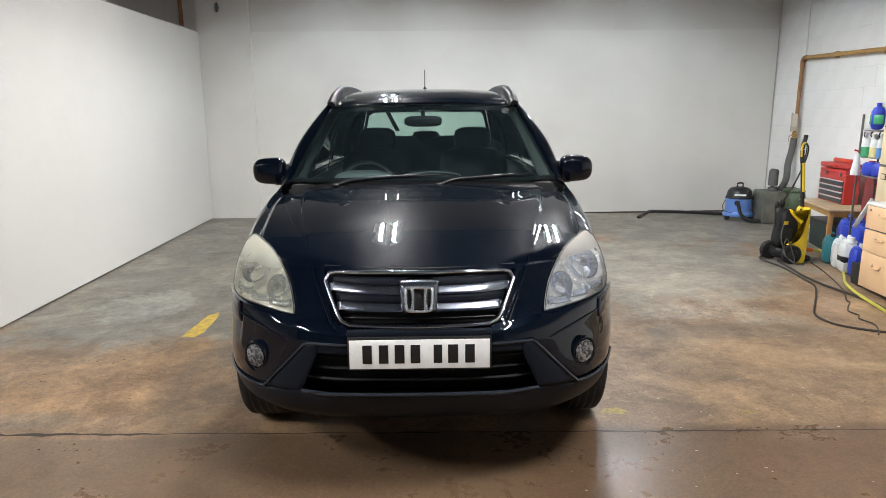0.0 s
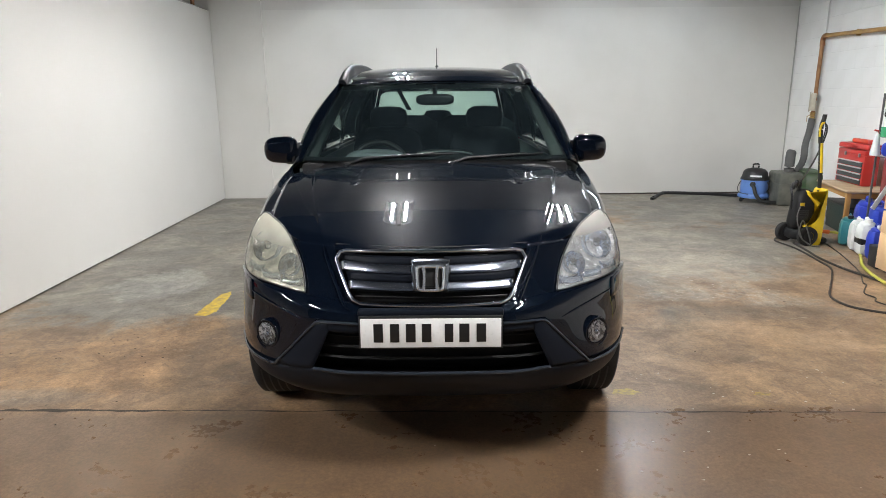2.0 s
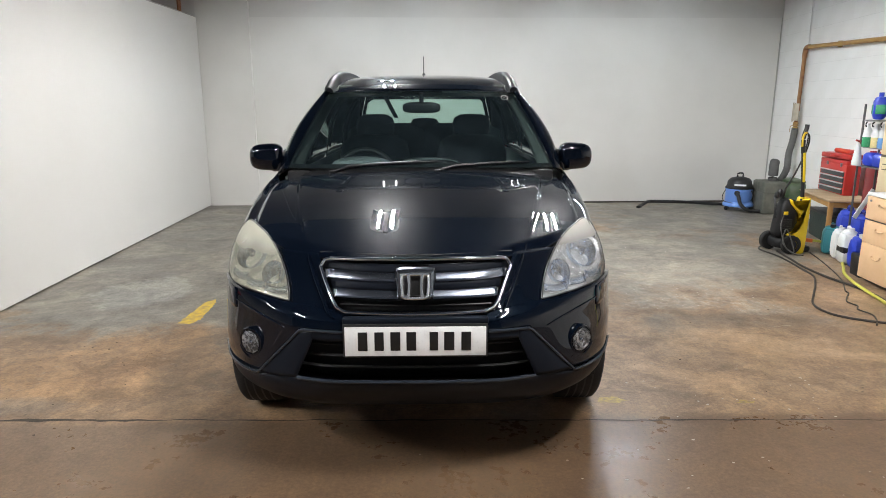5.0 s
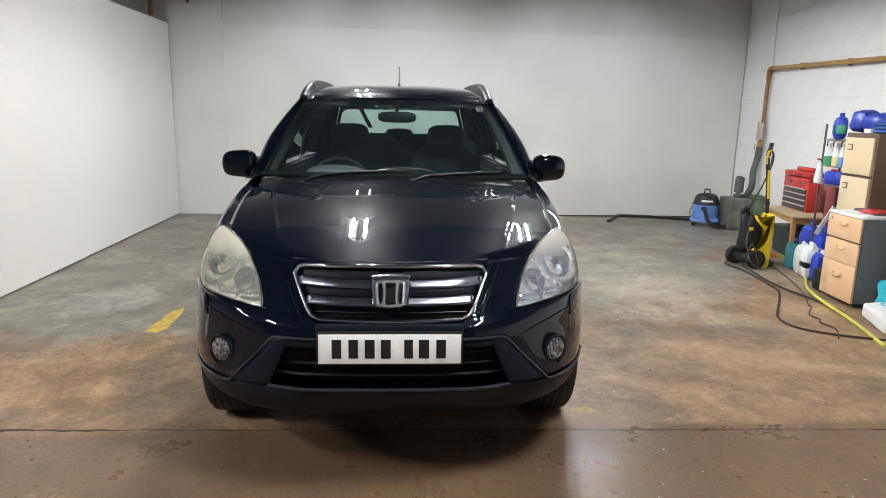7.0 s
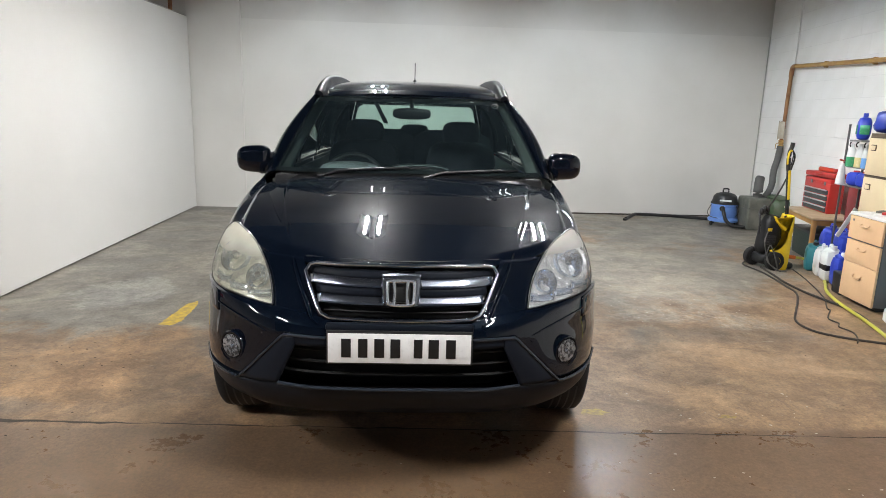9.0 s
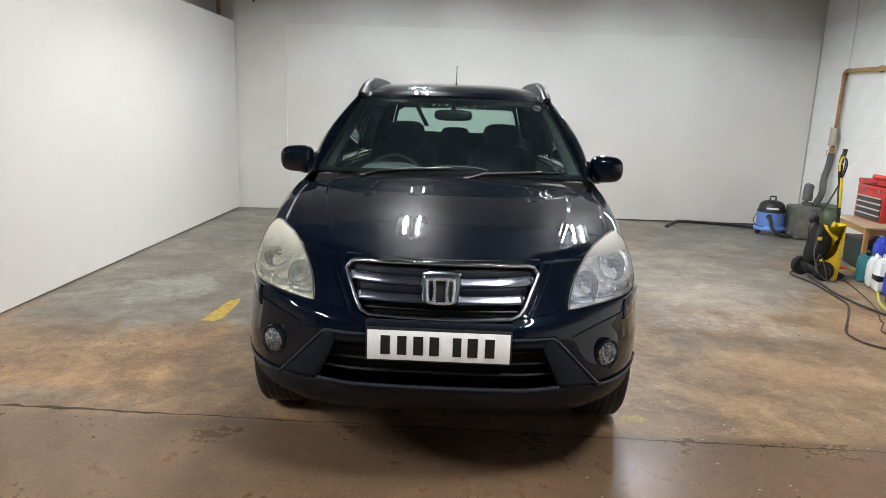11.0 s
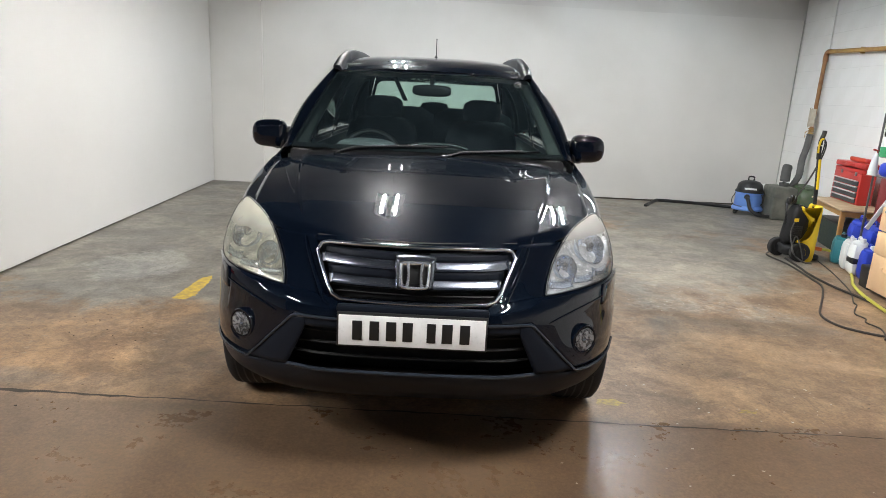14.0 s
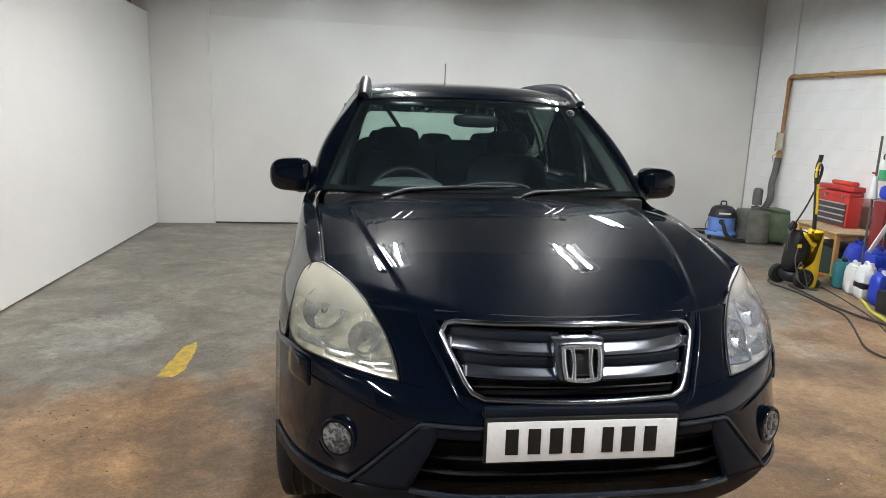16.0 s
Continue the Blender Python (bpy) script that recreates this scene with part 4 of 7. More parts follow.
bow = lambda x, z: z + (0.013 * (1 - (x / 0.37) ** 2) if z > 0.8 else -0.006 * (1 - (x / 0.3) ** 2))  # noqa: E731
rim_line = [(x, front_y(x, bow(x, z)) - 0.012, bow(x, z)) for x, z in dense]
grille = part("grille", tube(rim_line, 0.0076, 12, closed=True, up=(0, 1, 0), flat=0.9), M_CHROME, car, "chrome-rimmed grille with two broad bars")
skin("grille_back", [[(x * (0.30 + 0.07 * (z - 0.73) / 0.16), front_y(x * 0.33, z) + 0.045, z) for x in np.linspace(-1, 1, 15)] for z in np.linspace(0.715, 0.91, 6)], M_VOID, grille)
for z, half, inner in ((0.842, 0.342, 0.076), (0.781, 0.306, 0.062)):
    for s in (-1, 1):
        skin("grille_plate", [[(s * x, front_y(x, z + dz) + 0.012 - 0.10 * dz, z + dz) for x in np.linspace(0.05, half + 0.012 + 0.10 * dz, 12)] for dz in (0.012, 0.022, 0.032, 0.042)], M_SLATE, grille, "dark satin slat above the bar", depth=0.004)
        rows = []
        for x in np.linspace(inner, half, 14):
            y = front_y(x, z) + 0.006
            rows.append([(s * x, y + 0.030, z + 0.016), (s * x, y + 0.016, z + 0.0158), (s * x, y + 0.0125, z + 0.0145), (s * x, y + 0.003, z + 0.005), (s * x, y - 0.006, z - 0.005), (s * x, y - 0.0095, z - 0.010), (s * x, y - 0.010, z - 0.015), (s * x, y - 0.006, z - 0.019), (s * x, y + 0.006, z - 0.020), (s * x, y + 0.030, z - 0.020)])
        bm = sheet(rows, close_v=True)
        for end in (rows[0], rows[-1]):
            bm.faces.new([bm.verts.new(p) for p in end])
        bmesh.ops.recalc_face_normals(bm, faces=bm.faces)
        part("grille_bar", bm, M_SATIN, grille, "satin chrome bar")
        part("bar_end", tube([(s * (half + 0.001), front_y(half, z) + 0.0, z - 0.015), (s * (half + 0.001), front_y(half, z) + 0.006, z + 0.013)], 0.0075, 8), M_CHROME, grille)
for k in range(9):
    z = 0.735 + 0.018 * k
    half = 0.285 + 0.085 * (z - 0.73) / 0.16
    part("mesh_wire", tube([(x, front_y(x, z) + 0.034, z) for x in np.linspace(-half, half, 15)], 0.003, 5), M_BLACK, grille)
badge_ring = [(-0.040, 0.858), (0.040, 0.858), (0.050, 0.847), (0.047, 0.796), (0.036, 0.778), (-0.036, 0.778), (-0.047, 0.796), (-0.050, 0.847)]
badge = part("badge", tube(smooth_path([(x, front_y(0, z) - 0.030, z) for x, z in badge_ring], 5, True), 0.0062, 8, closed=True, up=(0, 1, 0)), M_BADGE, grille, "chrome badge, a plain ringed shape")
part("badge_back", box((0.092, 0.01, 0.082), (0, front_y(0, 0.82) - 0.010, 0.818), 0.012, rot(-24)), M_INK, badge)
for s in (-1, 1):
    rows = [(s * (0.0262 - 0.004 * math.sin(math.pi * t)), front_y(0, 0.78 + 0.078 * t) - 0.032, 0.779 + 0.078 * t) for t in np.linspace(0, 1, 9)]
    part("badge_bar", tube(rows, 0.0075, 8, up=(0, 1, 0), flat=0.7, radii=[0.0072 - 0.0022 * math.sin(math.pi * t) for t in np.linspace(0, 1, 9)]), M_BADGE, badge)
# dark chrome plinth that carries the badge: a flared frame from the bars out to the ring
rings = []
for grow, out, lift in ((1.50, 0.020, 0.0), (1.44, -0.006, 0.0), (1.30, -0.020, 0.0), (1.15, -0.024, 0.0), (1.06, -0.018, 0.0)):
    rings.append([(x * grow, front_y(0, z) + out, 0.818 + (z - 0.818) * (grow * 0.92 + 0.08)) for x, _, z in smooth_path([(x, 0, z) for x, z in badge_ring], 5, True)])
bm = sheet(rings, close_v=True)
bmesh.ops.recalc_face_normals(bm, faces=bm.faces)
part("badge_plinth", bm, M_DARKCHROME, grille, "dark chrome plinth of the badge", angle=50)


def head_lamp(s):
    xs = np.r_[0.486, 0.488, 0.492, np.linspace(0.503, 0.79, 22), 0.797, 0.803, 0.807]
    lamp = skin("headlamp", [[(s * x, front_y(x, z) + 0.115 * math.sin(math.pi * min(1, max(0, (x - 0.486) / 0.322))) ** 0.5 * math.sin(math.pi * k / 8) ** 0.5 * (1 - 0.45 * (k / 8) ** 2) + 0.004, z)
                              for k, z in enumerate(np.linspace(float(HL_LOW(x)), float(HL_TOP(x)), 9))] for x in xs], M_LAMPHOUSE, car, "large headlamp with a clouded lens", depth=0.003)
    lens = sheet([[(s * x, front_y(x, z) - 0.010 * math.sin(math.pi * k / 10) ** 0.6 - 0.002, z) for k, z in enumerate(np.linspace(float(HL_LOW(x)), float(HL_TOP(x)), 11))] for x in xs])
    if s > 0:
        bmesh.ops.reverse_faces(lens, faces=lens.faces)
    part("lens", lens, M_LENS_OLD if s < 0 else M_LENS_MILKY, lamp, "clouded yellowed lens" if s < 0 else "milky clouded lens", angle=60)
    rim = [(s * x, front_y(x, float(HL_TOP(x))) - 0.001, float(HL_TOP(x))) for x in xs] + [(s * x, front_y(x, float(HL_LOW(x))) - 0.001, float(HL_LOW(x))) for x in xs[::-1]]
    part("seal", tube(rim, 0.0024, 6, closed=True, up=(0, 1, 0)), M_BLACK, lamp)
    for x, z, r, nm in ((0.700, 0.866, 0.066, "main_bowl"), (0.578, 0.816, 0.046, "side_bowl")):
        y = front_y(x, z)
        turn = rot(-28, 0, s * 30)
        bowl = part(nm, lathe([(0.004, 0.050 * r / 0.07), (r * 0.45, 0.042 * r / 0.07), (r * 0.8, 0.024 * r / 0.07), (r, 0.0), (r * 1.06, 0.0), (r * 1.06, 0.02)], 20, "y", (s * x, y + 0.040, z), turn=turn), M_REFLECTOR, lamp, angle=10)
        part("bowl_rim", lathe([(r * 1.0, -0.003), (r * 1.07, -0.006), (r * 1.10, 0.0), (r * 1.05, 0.004)], 32, "y", (s * x, y + 0.040, z), turn=turn), M_CHROME, bowl, "bright rim")
        # hood over the bulb, and the bright step under it
        part("bulb_hood", blob((r * 0.50, r * 0.6, r * 0.32), (s * x, y + 0.052, z + r * 0.12), 2.4, 14), M_DARKCHROME, bowl, "dark bulb hood")
        part("bulb", blob((r * 0.35, r * 0.8, r * 0.35), (s * x, y + 0.055, z - r * 0.14), 2.2, 12), M_LENS, bowl)
    # bright folded sill of the housing below the bowls
    for k, (x0, x1, z0, z1) in enumerate(((0.50, 0.60, 0.762, 0.757), (0.60, 0.69, 0.772, 0.768), (0.69, 0.78, 0.782, 0.778))):
        rows = []
        for x in np.linspace(x0, x1, 7):
            z = z0 + (z1 - z0) * (x - x0) / (x1 - x0)
            dip = 0.010 * math.sin(math.pi * (x - x0) / (x1 - x0))
            rows.append([(s * x, front_y(x, z) + 0.016, z - 0.004), (s * x, front_y(x, z) + 0.030 + dip, z + 0.014), (s * x, front_y(x, z) + 0.062, z + 0.020 - dip)])
        bm = sheet(rows)
        thicken(part("lamp_sill", bm, M_REFLECTOR, lamp, "bright folded reflector sill", angle=30), 0.002)
    return lamp


def fog_lamp(s):
    x, z = 0.645, 0.568
    n = Vector((s * 0.50, -0.86, 0.02)).normalized()
    turn = n.to_track_quat("-Y", "Z").to_matrix()
    at = Vector((s * x, front_y(x, z) - 0.004, z))
    lamp = part("fog_lamp", lathe([(0.059, 0.010), (0.060, -0.003), (0.056, -0.0105), (0.051, -0.011), (0.048, -0.008), (0.047, 0.0)], 32, "y", at, turn=turn), M_PAINT, car, "round clear fog lamp")
    part("fog_bowl", lathe([(0.0, -0.001), (0.012, -0.004), (0.020, -0.003), (0.030, -0.007), (0.037, -0.006), (0.047, -0.0105)], 9, "y", at, turn=turn), M_FACET, lamp, "faceted reflector", angle=12)
    part("fog_lens", lathe([(0.0, -0.018), (0.022, -0.017), (0.038, -0.0140), (0.047, -0.0110)], 28, "y", at, turn=turn), M_FOGLENS, lamp)
    part("fog_bulb", blob((0.014, 0.012, 0.014), at + n * 0.008, 2.2, 10), M_REFLECTOR, lamp)
    # drip of the recess below the lamp
    arc = [at + turn @ Vector((0.070 * math.cos(a), -0.001, 0.070 * math.sin(a))) for a in np.linspace(radians(200), radians(340), 12)]
    part("fog_recess", tube(arc, 0.004, 6), M_PAINT, lamp)
    return lamp


both(head_lamp)
both(fog_lamp)

# bonnet: columns gather along the crease
rows = []
for t in np.r_[np.linspace(0, 0.12, 8), np.linspace(0.155, 1, 36)]:
    half = 0.703 + 0.082 * t
    guess = float(BONNET_Y(0.45)) + (float(COWL_Y(0.5)) - float(BONNET_Y(0.45))) * t
    xc = float(CREASE(guess))
    right = list(np.linspace(0, xc - 0.040, 22)) + [xc + 0.0032 * d for d in range(-10, 9)] + list(np.linspace(xc + 0.036, half, 10))
    row = []
    for x in [-v for v in right[:0:-1]] + right:
        y = float(BONNET_Y(abs(x))) + (float(COWL_Y(abs(x))) - float(BONNET_Y(abs(x)))) * t
        row.append((x, y, bonnet_z(x, y)))
    rows.append(row)
lead = [(x, y + 0.012, z - 0.02) for x, y, z in rows[0]]
bonnet = skin("bonnet", [lead] + rows, M_PAINT, label="glossy black creased bonnet", depth=0.006, angle=60)


def side_panel(name, s, y0, y1, v0=0.0, v1=6.0, steps=24, wheel=None, mat=None):
    """A panel of the body side, with the wheel arch cut from it."""
    ys, vs = np.linspace(y0, y1, steps), np.linspace(v0, v1, 25)
    grid = []
    for y in ys:
        row = []
        for v in vs:
            x, z = side_point(y, v)
            row.append(Vector((s * x, y, z)))
        grid.append(row)
    bm = sheet(grid)
    if wheel:
        inside = {}
        for v in bm.verts:
            d = Vector((v.co.y - wheel, v.co.z - 0.343))
            inside[v] = d.length < 0.405
        gone = [f for f in bm.faces if all(inside[v] for v in f.verts)]
        bmesh.ops.delete(bm, geom=gone, context="FACES")
        for v in bm.verts:
            d = Vector((v.co.y - wheel, v.co.z - 0.343))
            if d.length < 0.405 and d.length > 0.01:
                d = d.normalized() * 0.405
                v.co.y, v.co.z = wheel + d.x, max(0.343 + d.y, 0.30)
    bmesh.ops.recalc_face_normals(bm, faces=bm.faces)
    ob = part(name, bm, mat or M_PAINT, car, angle=50)
    mid = ob.data.polygons[len(ob.data.polygons) // 2]
    ob.modifiers.new("thickness", "SOLIDIFY").thickness = 0.010
    ob.modifiers["thickness"].offset = -1.0 if mid.normal.x * s > 0 else 1.0
    return ob


def fender(s):
    """The front wing: from the lamp and bonnet over the shoulder to the sill."""
    ys, vs = np.r_[np.linspace(0.535, 0.66, 8), np.linspace(0.69, 1.425, 26)], np.linspace(0, 6, 31)
    grid = []
    for y in ys:
        row = []
        for v in vs:
            x, z = side_point(y, v)
            row.append(Vector((s * x, y, z)))
        grid.append(row)
    bm = sheet(grid)
    inside = {v: Vector((v.co.y - 0.885, v.co.z - 0.343)).length < 0.405 for v in bm.verts}
    low = {v: v.co.z < 0.735 and v.co.y < 0.665 for v in bm.verts}
    bmesh.ops.delete(bm, geom=[f for f in bm.faces if all(inside[v] for v in f.verts) or all(low[v] for v in f.verts)], context="FACES")
    for v in bm.verts:
        d = Vector((v.co.y - 0.885, v.co.z - 0.343))
        if d.length < 0.405:
            d = d.normalized() * 0.405
            v.co.y, v.co.z = 0.885 + d.x, max(0.343 + d.y, 0.30)
    bmesh.ops.recalc_face_normals(bm, faces=bm.faces)
    ob = part("front_wing", bm, M_PAINT, car, angle=50)
    mid = ob.data.polygons[len(ob.data.polygons) // 2]
    ob.modifiers.new("thickness", "SOLIDIFY").thickness = 0.010
    ob.modifiers["thickness"].offset = -1.0 if mid.normal.x * s > 0 else 1.0
    return ob


BELT_X, BELT_Z = SIDE_X[6], SIDE_Z[6]
EDGE_X = pchip([1.93, 2.3, 3.6, 4.3], [0.602, 0.618, 0.615, 0.585])
EDGE_Z = pchip([1.93, 2.1, 2.5, 3.0, 3.6, 4.3], [1.560, 1.592, 1.628, 1.640, 1.630, 1.585])


def cabin_point(s, yb, yt, w, inset=0.0):
    """The side of the cabin: from the belt at yb up to the roof's edge at yt."""
    b = Vector((float(BELT_X(yb)) - 0.006, yb, float(BELT_Z(yb)) - 0.004))
    t = Vector((float(EDGE_X(yt)), yt, float(EDGE_Z(yt))))
    p = b.lerp(t, w)
    p.x += 0.052 * math.sin(math.pi * w) - inset
    return Vector((s * p.x, p.y, p.z))


def cabin_panel(name, s, f0, f1, r0, r1, mat, inset=0.0, w0=0.0, w1=1.0, label="", depth=0.008):
    rows = []
    for w in np.linspace(w0, w1, 9):
        rows.append([cabin_point(s, f0 + (r0 - f0) * k / 10, f1 + (r1 - f1) * k / 10, w, inset) for k in range(11)])
    return skin(name, rows, mat, car, label, depth)


RAIL_Z = pchip([1.90, 2.02, 2.2, 2.45, 3.0, 3.6, 4.0], [1.580, 1.640, 1.680, 1.700, 1.714, 1.700, 1.640])


def car_side(s):
    fender(s)
    for nm, y0, y1 in (("front_door", 1.432, 2.452), ("rear_door", 2.460, 3.345)):
        door = side_panel(nm, s, y0, y1, 0.35, 6.0, 20, 3.515 if nm == "rear_door" else None)
        hx, hz = side_point(y1 - 0.14, 4.1)
        part("door_handle", tube(smooth_path([(s * (hx - 0.004), y1 - 0.22, hz), (s * (hx + 0.022), y1 - 0.19, hz), (s * (hx + 0.024), y1 - 0.10, hz), (s * (hx - 0.004), y1 - 0.07, hz)], 5), 0.011, 8), M_PAINT, door)
    side_panel("sill", s, 1.29, 3.12, -0.0, 0.33, 8, mat=M_CLAD)
    side_panel("rear_quarter", s, 3.353, 4.40, 0.0, 6.0, 28, 3.515)
    # pillars and glass
    rows = []
    for w in np.linspace(0, 1, 13):
        outer = cabin_point(s, 1.545, 1.985, w)
        inner = screen_point(s, w)
        mid = (outer + inner) / 2 + Vector((s * 0.012, -0.014, 0.004))
        rows.append([inner, inner.lerp(mid, 0.5) + Vector((s * 0.004, -0.004, 0)), mid, mid.lerp(outer, 0.5) + Vector((s * 0.005, 0, 0)), outer, cabin_point(s, 1.61, 2.055, w)])
    skin("a_pillar", rows, M_PAINT, angle=60)
    cabin_panel("quarter_light", s, 1.61, 2.055, 1.72, 2.07, M_BLACK, 0.004)
    cabin_panel("front_window", s, 1.72, 2.07, 2.44, 2.44, M_GLASS, 0.008, 0.02, 0.96, "tinted door glass", 0.004)
    cabin_panel("b_pillar", s, 2.44, 2.44, 2.52, 2.52, M_BLACK, 0.004)
    cabin_panel("rear_window", s, 2.52, 2.52, 3.30, 3.27, M_GLASS, 0.008, 0.02, 0.96, "tinted door glass", 0.004)
    cabin_panel("c_pillar", s, 3.30, 3.27, 3.40, 3.37, M_PAINT)
    cabin_panel("quarter_window", s, 3.40, 3.37, 4.05, 3.95, M_GLASS, 0.006, 0.04, 0.94, "tinted quarter glass", 0.004)
    cabin_panel("d_pillar", s, 4.05, 3.95, 4.36, 4.22, M_PAINT)
    cabin_panel("belt_strip", s, 1.56, 1.57, 4.30, 4.29, M_BLACK, -0.004, -0.02, 0.025)
    # side gutter from the screen to the tail
    line = [Vector((s * (float(EDGE_X(y)) - 0.012), y, float(EDGE_Z(y)) + 0.012)) for y in np.linspace(1.94, 4.22, 28)]
    part("roof_gutter", tube(line, 0.020, 8), M_PAINT, car)
    # roof rail
    rows = []
    for y in np.r_[np.linspace(1.90, 2.3, 12), np.linspace(2.4, 4.0, 14)]:
        top = float(RAIL_Z(y))
        gx, gz = float(EDGE_X(max(y, 1.93))), float(EDGE_Z(max(y, 1.93)))
        rx = gx - 0.052 + 0.030 * max(0, 1 - (y - 1.9) / 0.25)
        rows.append([(s * (gx - 0.002), y, gz), (s * (rx + 0.026), y, top - 0.014), (s * (rx + 0.014), y, top - 0.003), (s * rx, y, top), (s * (rx - 0.014), y, top - 0.004), (s * (rx - 0.024), y, top - 0.016), (s * (rx - 0.03), y, float(ROOF_Z(y)) - 0.05)])
    bm = sheet(rows)
    for end in (rows[0], rows[-1]):
        bm.faces.new([bm.verts.new(q) for q in end])
    bmesh.ops.recalc_face_normals(bm, faces=bm.faces)
    part("roof_rail", bm, M_RAIL, car, "black roof rail", angle=50)
    # door mirror
    shell = blob((0.195, 0.13, 0.168), (s * 0.922, 1.635, 1.172), 3.4, 32)
    for v in shell.verts:  # fuller towards the car, tapering outwards, flat at the back
        k = (abs(v.co.x) - 0.825) / 0.195
        v.co.z += 0.010 * k if v.co.z < 1.172 else -0.012 * k
        if v.co.y > 1.66:
            v.co.y = 1.66 + (v.co.y - 1.66) * 0.25
    mirror = part("door_mirror", shell, M_PAINT, car, "black door mirror", angle=70)
    part("mirror_glass", blob((0.165, 0.006, 0.13), (s * 0.922, 1.674, 1.172), 4, 20), M_MIRROR, mirror)
    part("mirror_foot", blob((0.11, 0.06, 0.05), (s * 0.85, 1.64, 1.115), 2.6, 16, turn=rot(0, s * 20, 0)), M_BLACK, mirror)
    # corner of the screen trim and the black sail behind the mirror
    sail = sheet([[Vector((s * 0.846, 1.56, 1.092)), Vector((s * 0.848, 1.76, 1.095))], [Vector((s * 0.824, 1.64, 1.21)), Vector((s * 0.824, 1.76, 1.21))]])
    thicken(part("mirror_sail", sail, M_BLACK, car), 0.01, 0)
    # wheel
    for y, nm in ((0.885, "front_wheel"), (3.515, "rear_wheel")):
        tyre = part(nm, lathe([(0.205, -0.095), (0.24, -0.108), (0.30, -0.108), (0.327, -0.098), (0.340, -0.085), (0.343, -0.06), (0.343, 0.06), (0.340, 0.085), (0.327, 0.098), (0.30, 0.108), (0.24, 0.108), (0.205, 0.095)], 48, "x", (s * 0.765, y, 0.343)), M_RUBBER, car, "black tyre on a silver alloy rim")
        for off in (-0.05, -0.017, 0.017, 0.05):
            part("tread_groove", lathe([(0.3437, -0.004), (0.3437, 0.004)], 48, "x", (s * 0.765 + off, y, 0.343)), M_INK, tyre)
        part("rim", lathe([(0.207, -0.09), (0.203, 0.05 * s), (0.19, 0.07 * s), (0.17, 0.045 * s), (0.0, 0.03 * s)], 40, "x", (s * 0.765, y, 0.343)), M_VOID, tyre)
        for k in range(5):
            a = radians(72 * k + 90)
            c = Vector((s * 0.845, y, 0.343))
            out = Vector((0, math.cos(a), math.sin(a)))
            part("spoke", tube([c + out * 0.03, c + out * 0.11 + Vector((s * 0.008, 0, 0)), c + out * 0.198], 0.026, 8, flat=0.45, up=(1, 0, 0), radii=[0.034, 0.027, 0.024]), M_ALLOY, tyre)
        part("hub_cap", lathe([(0.0, 0.012 * s), (0.03, 0.008 * s), (0.045, -0.01 * s)], 24, "x", (s * 0.85, y, 0.343)), M_ALLOY, tyre)
        part("arch_liner", sheet([[(s * x, y + 0.398 * math.cos(a), 0.343 + 0.398 * math.sin(a)) for a in np.linspace(-0.2, math.pi + 0.2, 22)] for x in (0.5, 0.80)]), M_VOID, car)


both(car_side)

# scuttle panel, windscreen, roof
rows = [[(x, float(COWL_Y(abs(x))) - 0.02 + (float(SCREEN_BASE(abs(x))) + 0.03 - float(COWL_Y(abs(x)))) * t, float(COWL_Z(abs(x))) - 0.022 + 0.038 * t) for x in np.linspace(-0.755, 0.755, 31)] for t in np.linspace(0, 1, 4)]
skin("scuttle", rows, M_BLACK, depth=0.004)
screen = skin("windscreen", [[screen_point(u, v) for u in np.linspace(-1, 1, 41)] for v in np.linspace(0, 1, 17)], M_SCREEN, label="greenish clear windscreen", depth=0.0)
screen.modifiers.clear()
for name, v0, v1 in (("screen_shade_band", 0.935, 1.0), ("screen_base_band", 0.0, 0.05)):
    part(name, sheet([[screen_point(u, v) + Vector((0, 0.006, -0.006)) for u in np.linspace(-1, 1, 31)] for v in np.linspace(v0, v1, 4)]), M_INK, screen)
for s in (-1, 1):
    part("screen_edge_band", sheet([[screen_point(s * u, v) + Vector((0, 0.006, -0.006)) for u in np.linspace(0.986, 1.0, 4)] for v in np.linspace(0.0, 1.0, 14)]), M_INK, screen)
seal = [screen_point(u, 1.0) + Vector((0, -0.004, 0.004)) for u in np.linspace(-1, 1, 31)]
part("screen_top_trim", tube(seal, 0.005, 6), M_CHROME, screen, "bright strip along the glass")
# small round sticker in the upper corner of the glass
c = screen_point(0.86, 0.90) + Vector((0, -0.003, 0.003))
ring = [c + Vector((0.020 * math.cos(a), 0.007 * math.sin(a) + 0.0, 0.014 * math.sin(a))) for a in np.linspace(0, 2 * math.pi, 20, endpoint=False)]
part("sticker", tube(ring, 0.0018, 5, closed=True), M_PLATE, screen)
part("sticker_bar", tube([c + Vector((-0.010, 0, -0.006)), c + Vector((0.010, 0, 0.006))], 0.0018, 5), M_PLATE, screen)
rows = [[roof_point(x, 1.848 + (abs(x) / 0.565) ** 2 * 0.09 * max(0, 1 - t * 3) + 2.36 * t) for x in np.linspace(-0.60, 0.60, 41)] for t in np.linspace(0, 1, 64) ** 1.8]
skin("roof", rows, M_PAINT, label="glossy black roof", depth=0.012, angle=60)
part("aerial", lathe([(0.022, 0), (0.018, 0.02), (0.008, 0.035), (0.004, 0.04), (0.003, 0.15), (0.0045, 0.165), (0.0, 0.17)], 12, "z", (0, 3.15, 1.685)), M_BLACK, car, "thin black roof aerial")

# tail: gate, glass, bumper
TAIL = pchip([0.28, 0.5, 0.9, 1.08, 1.60], [4.30, 4.42, 4.42, 4.40, 4.20])
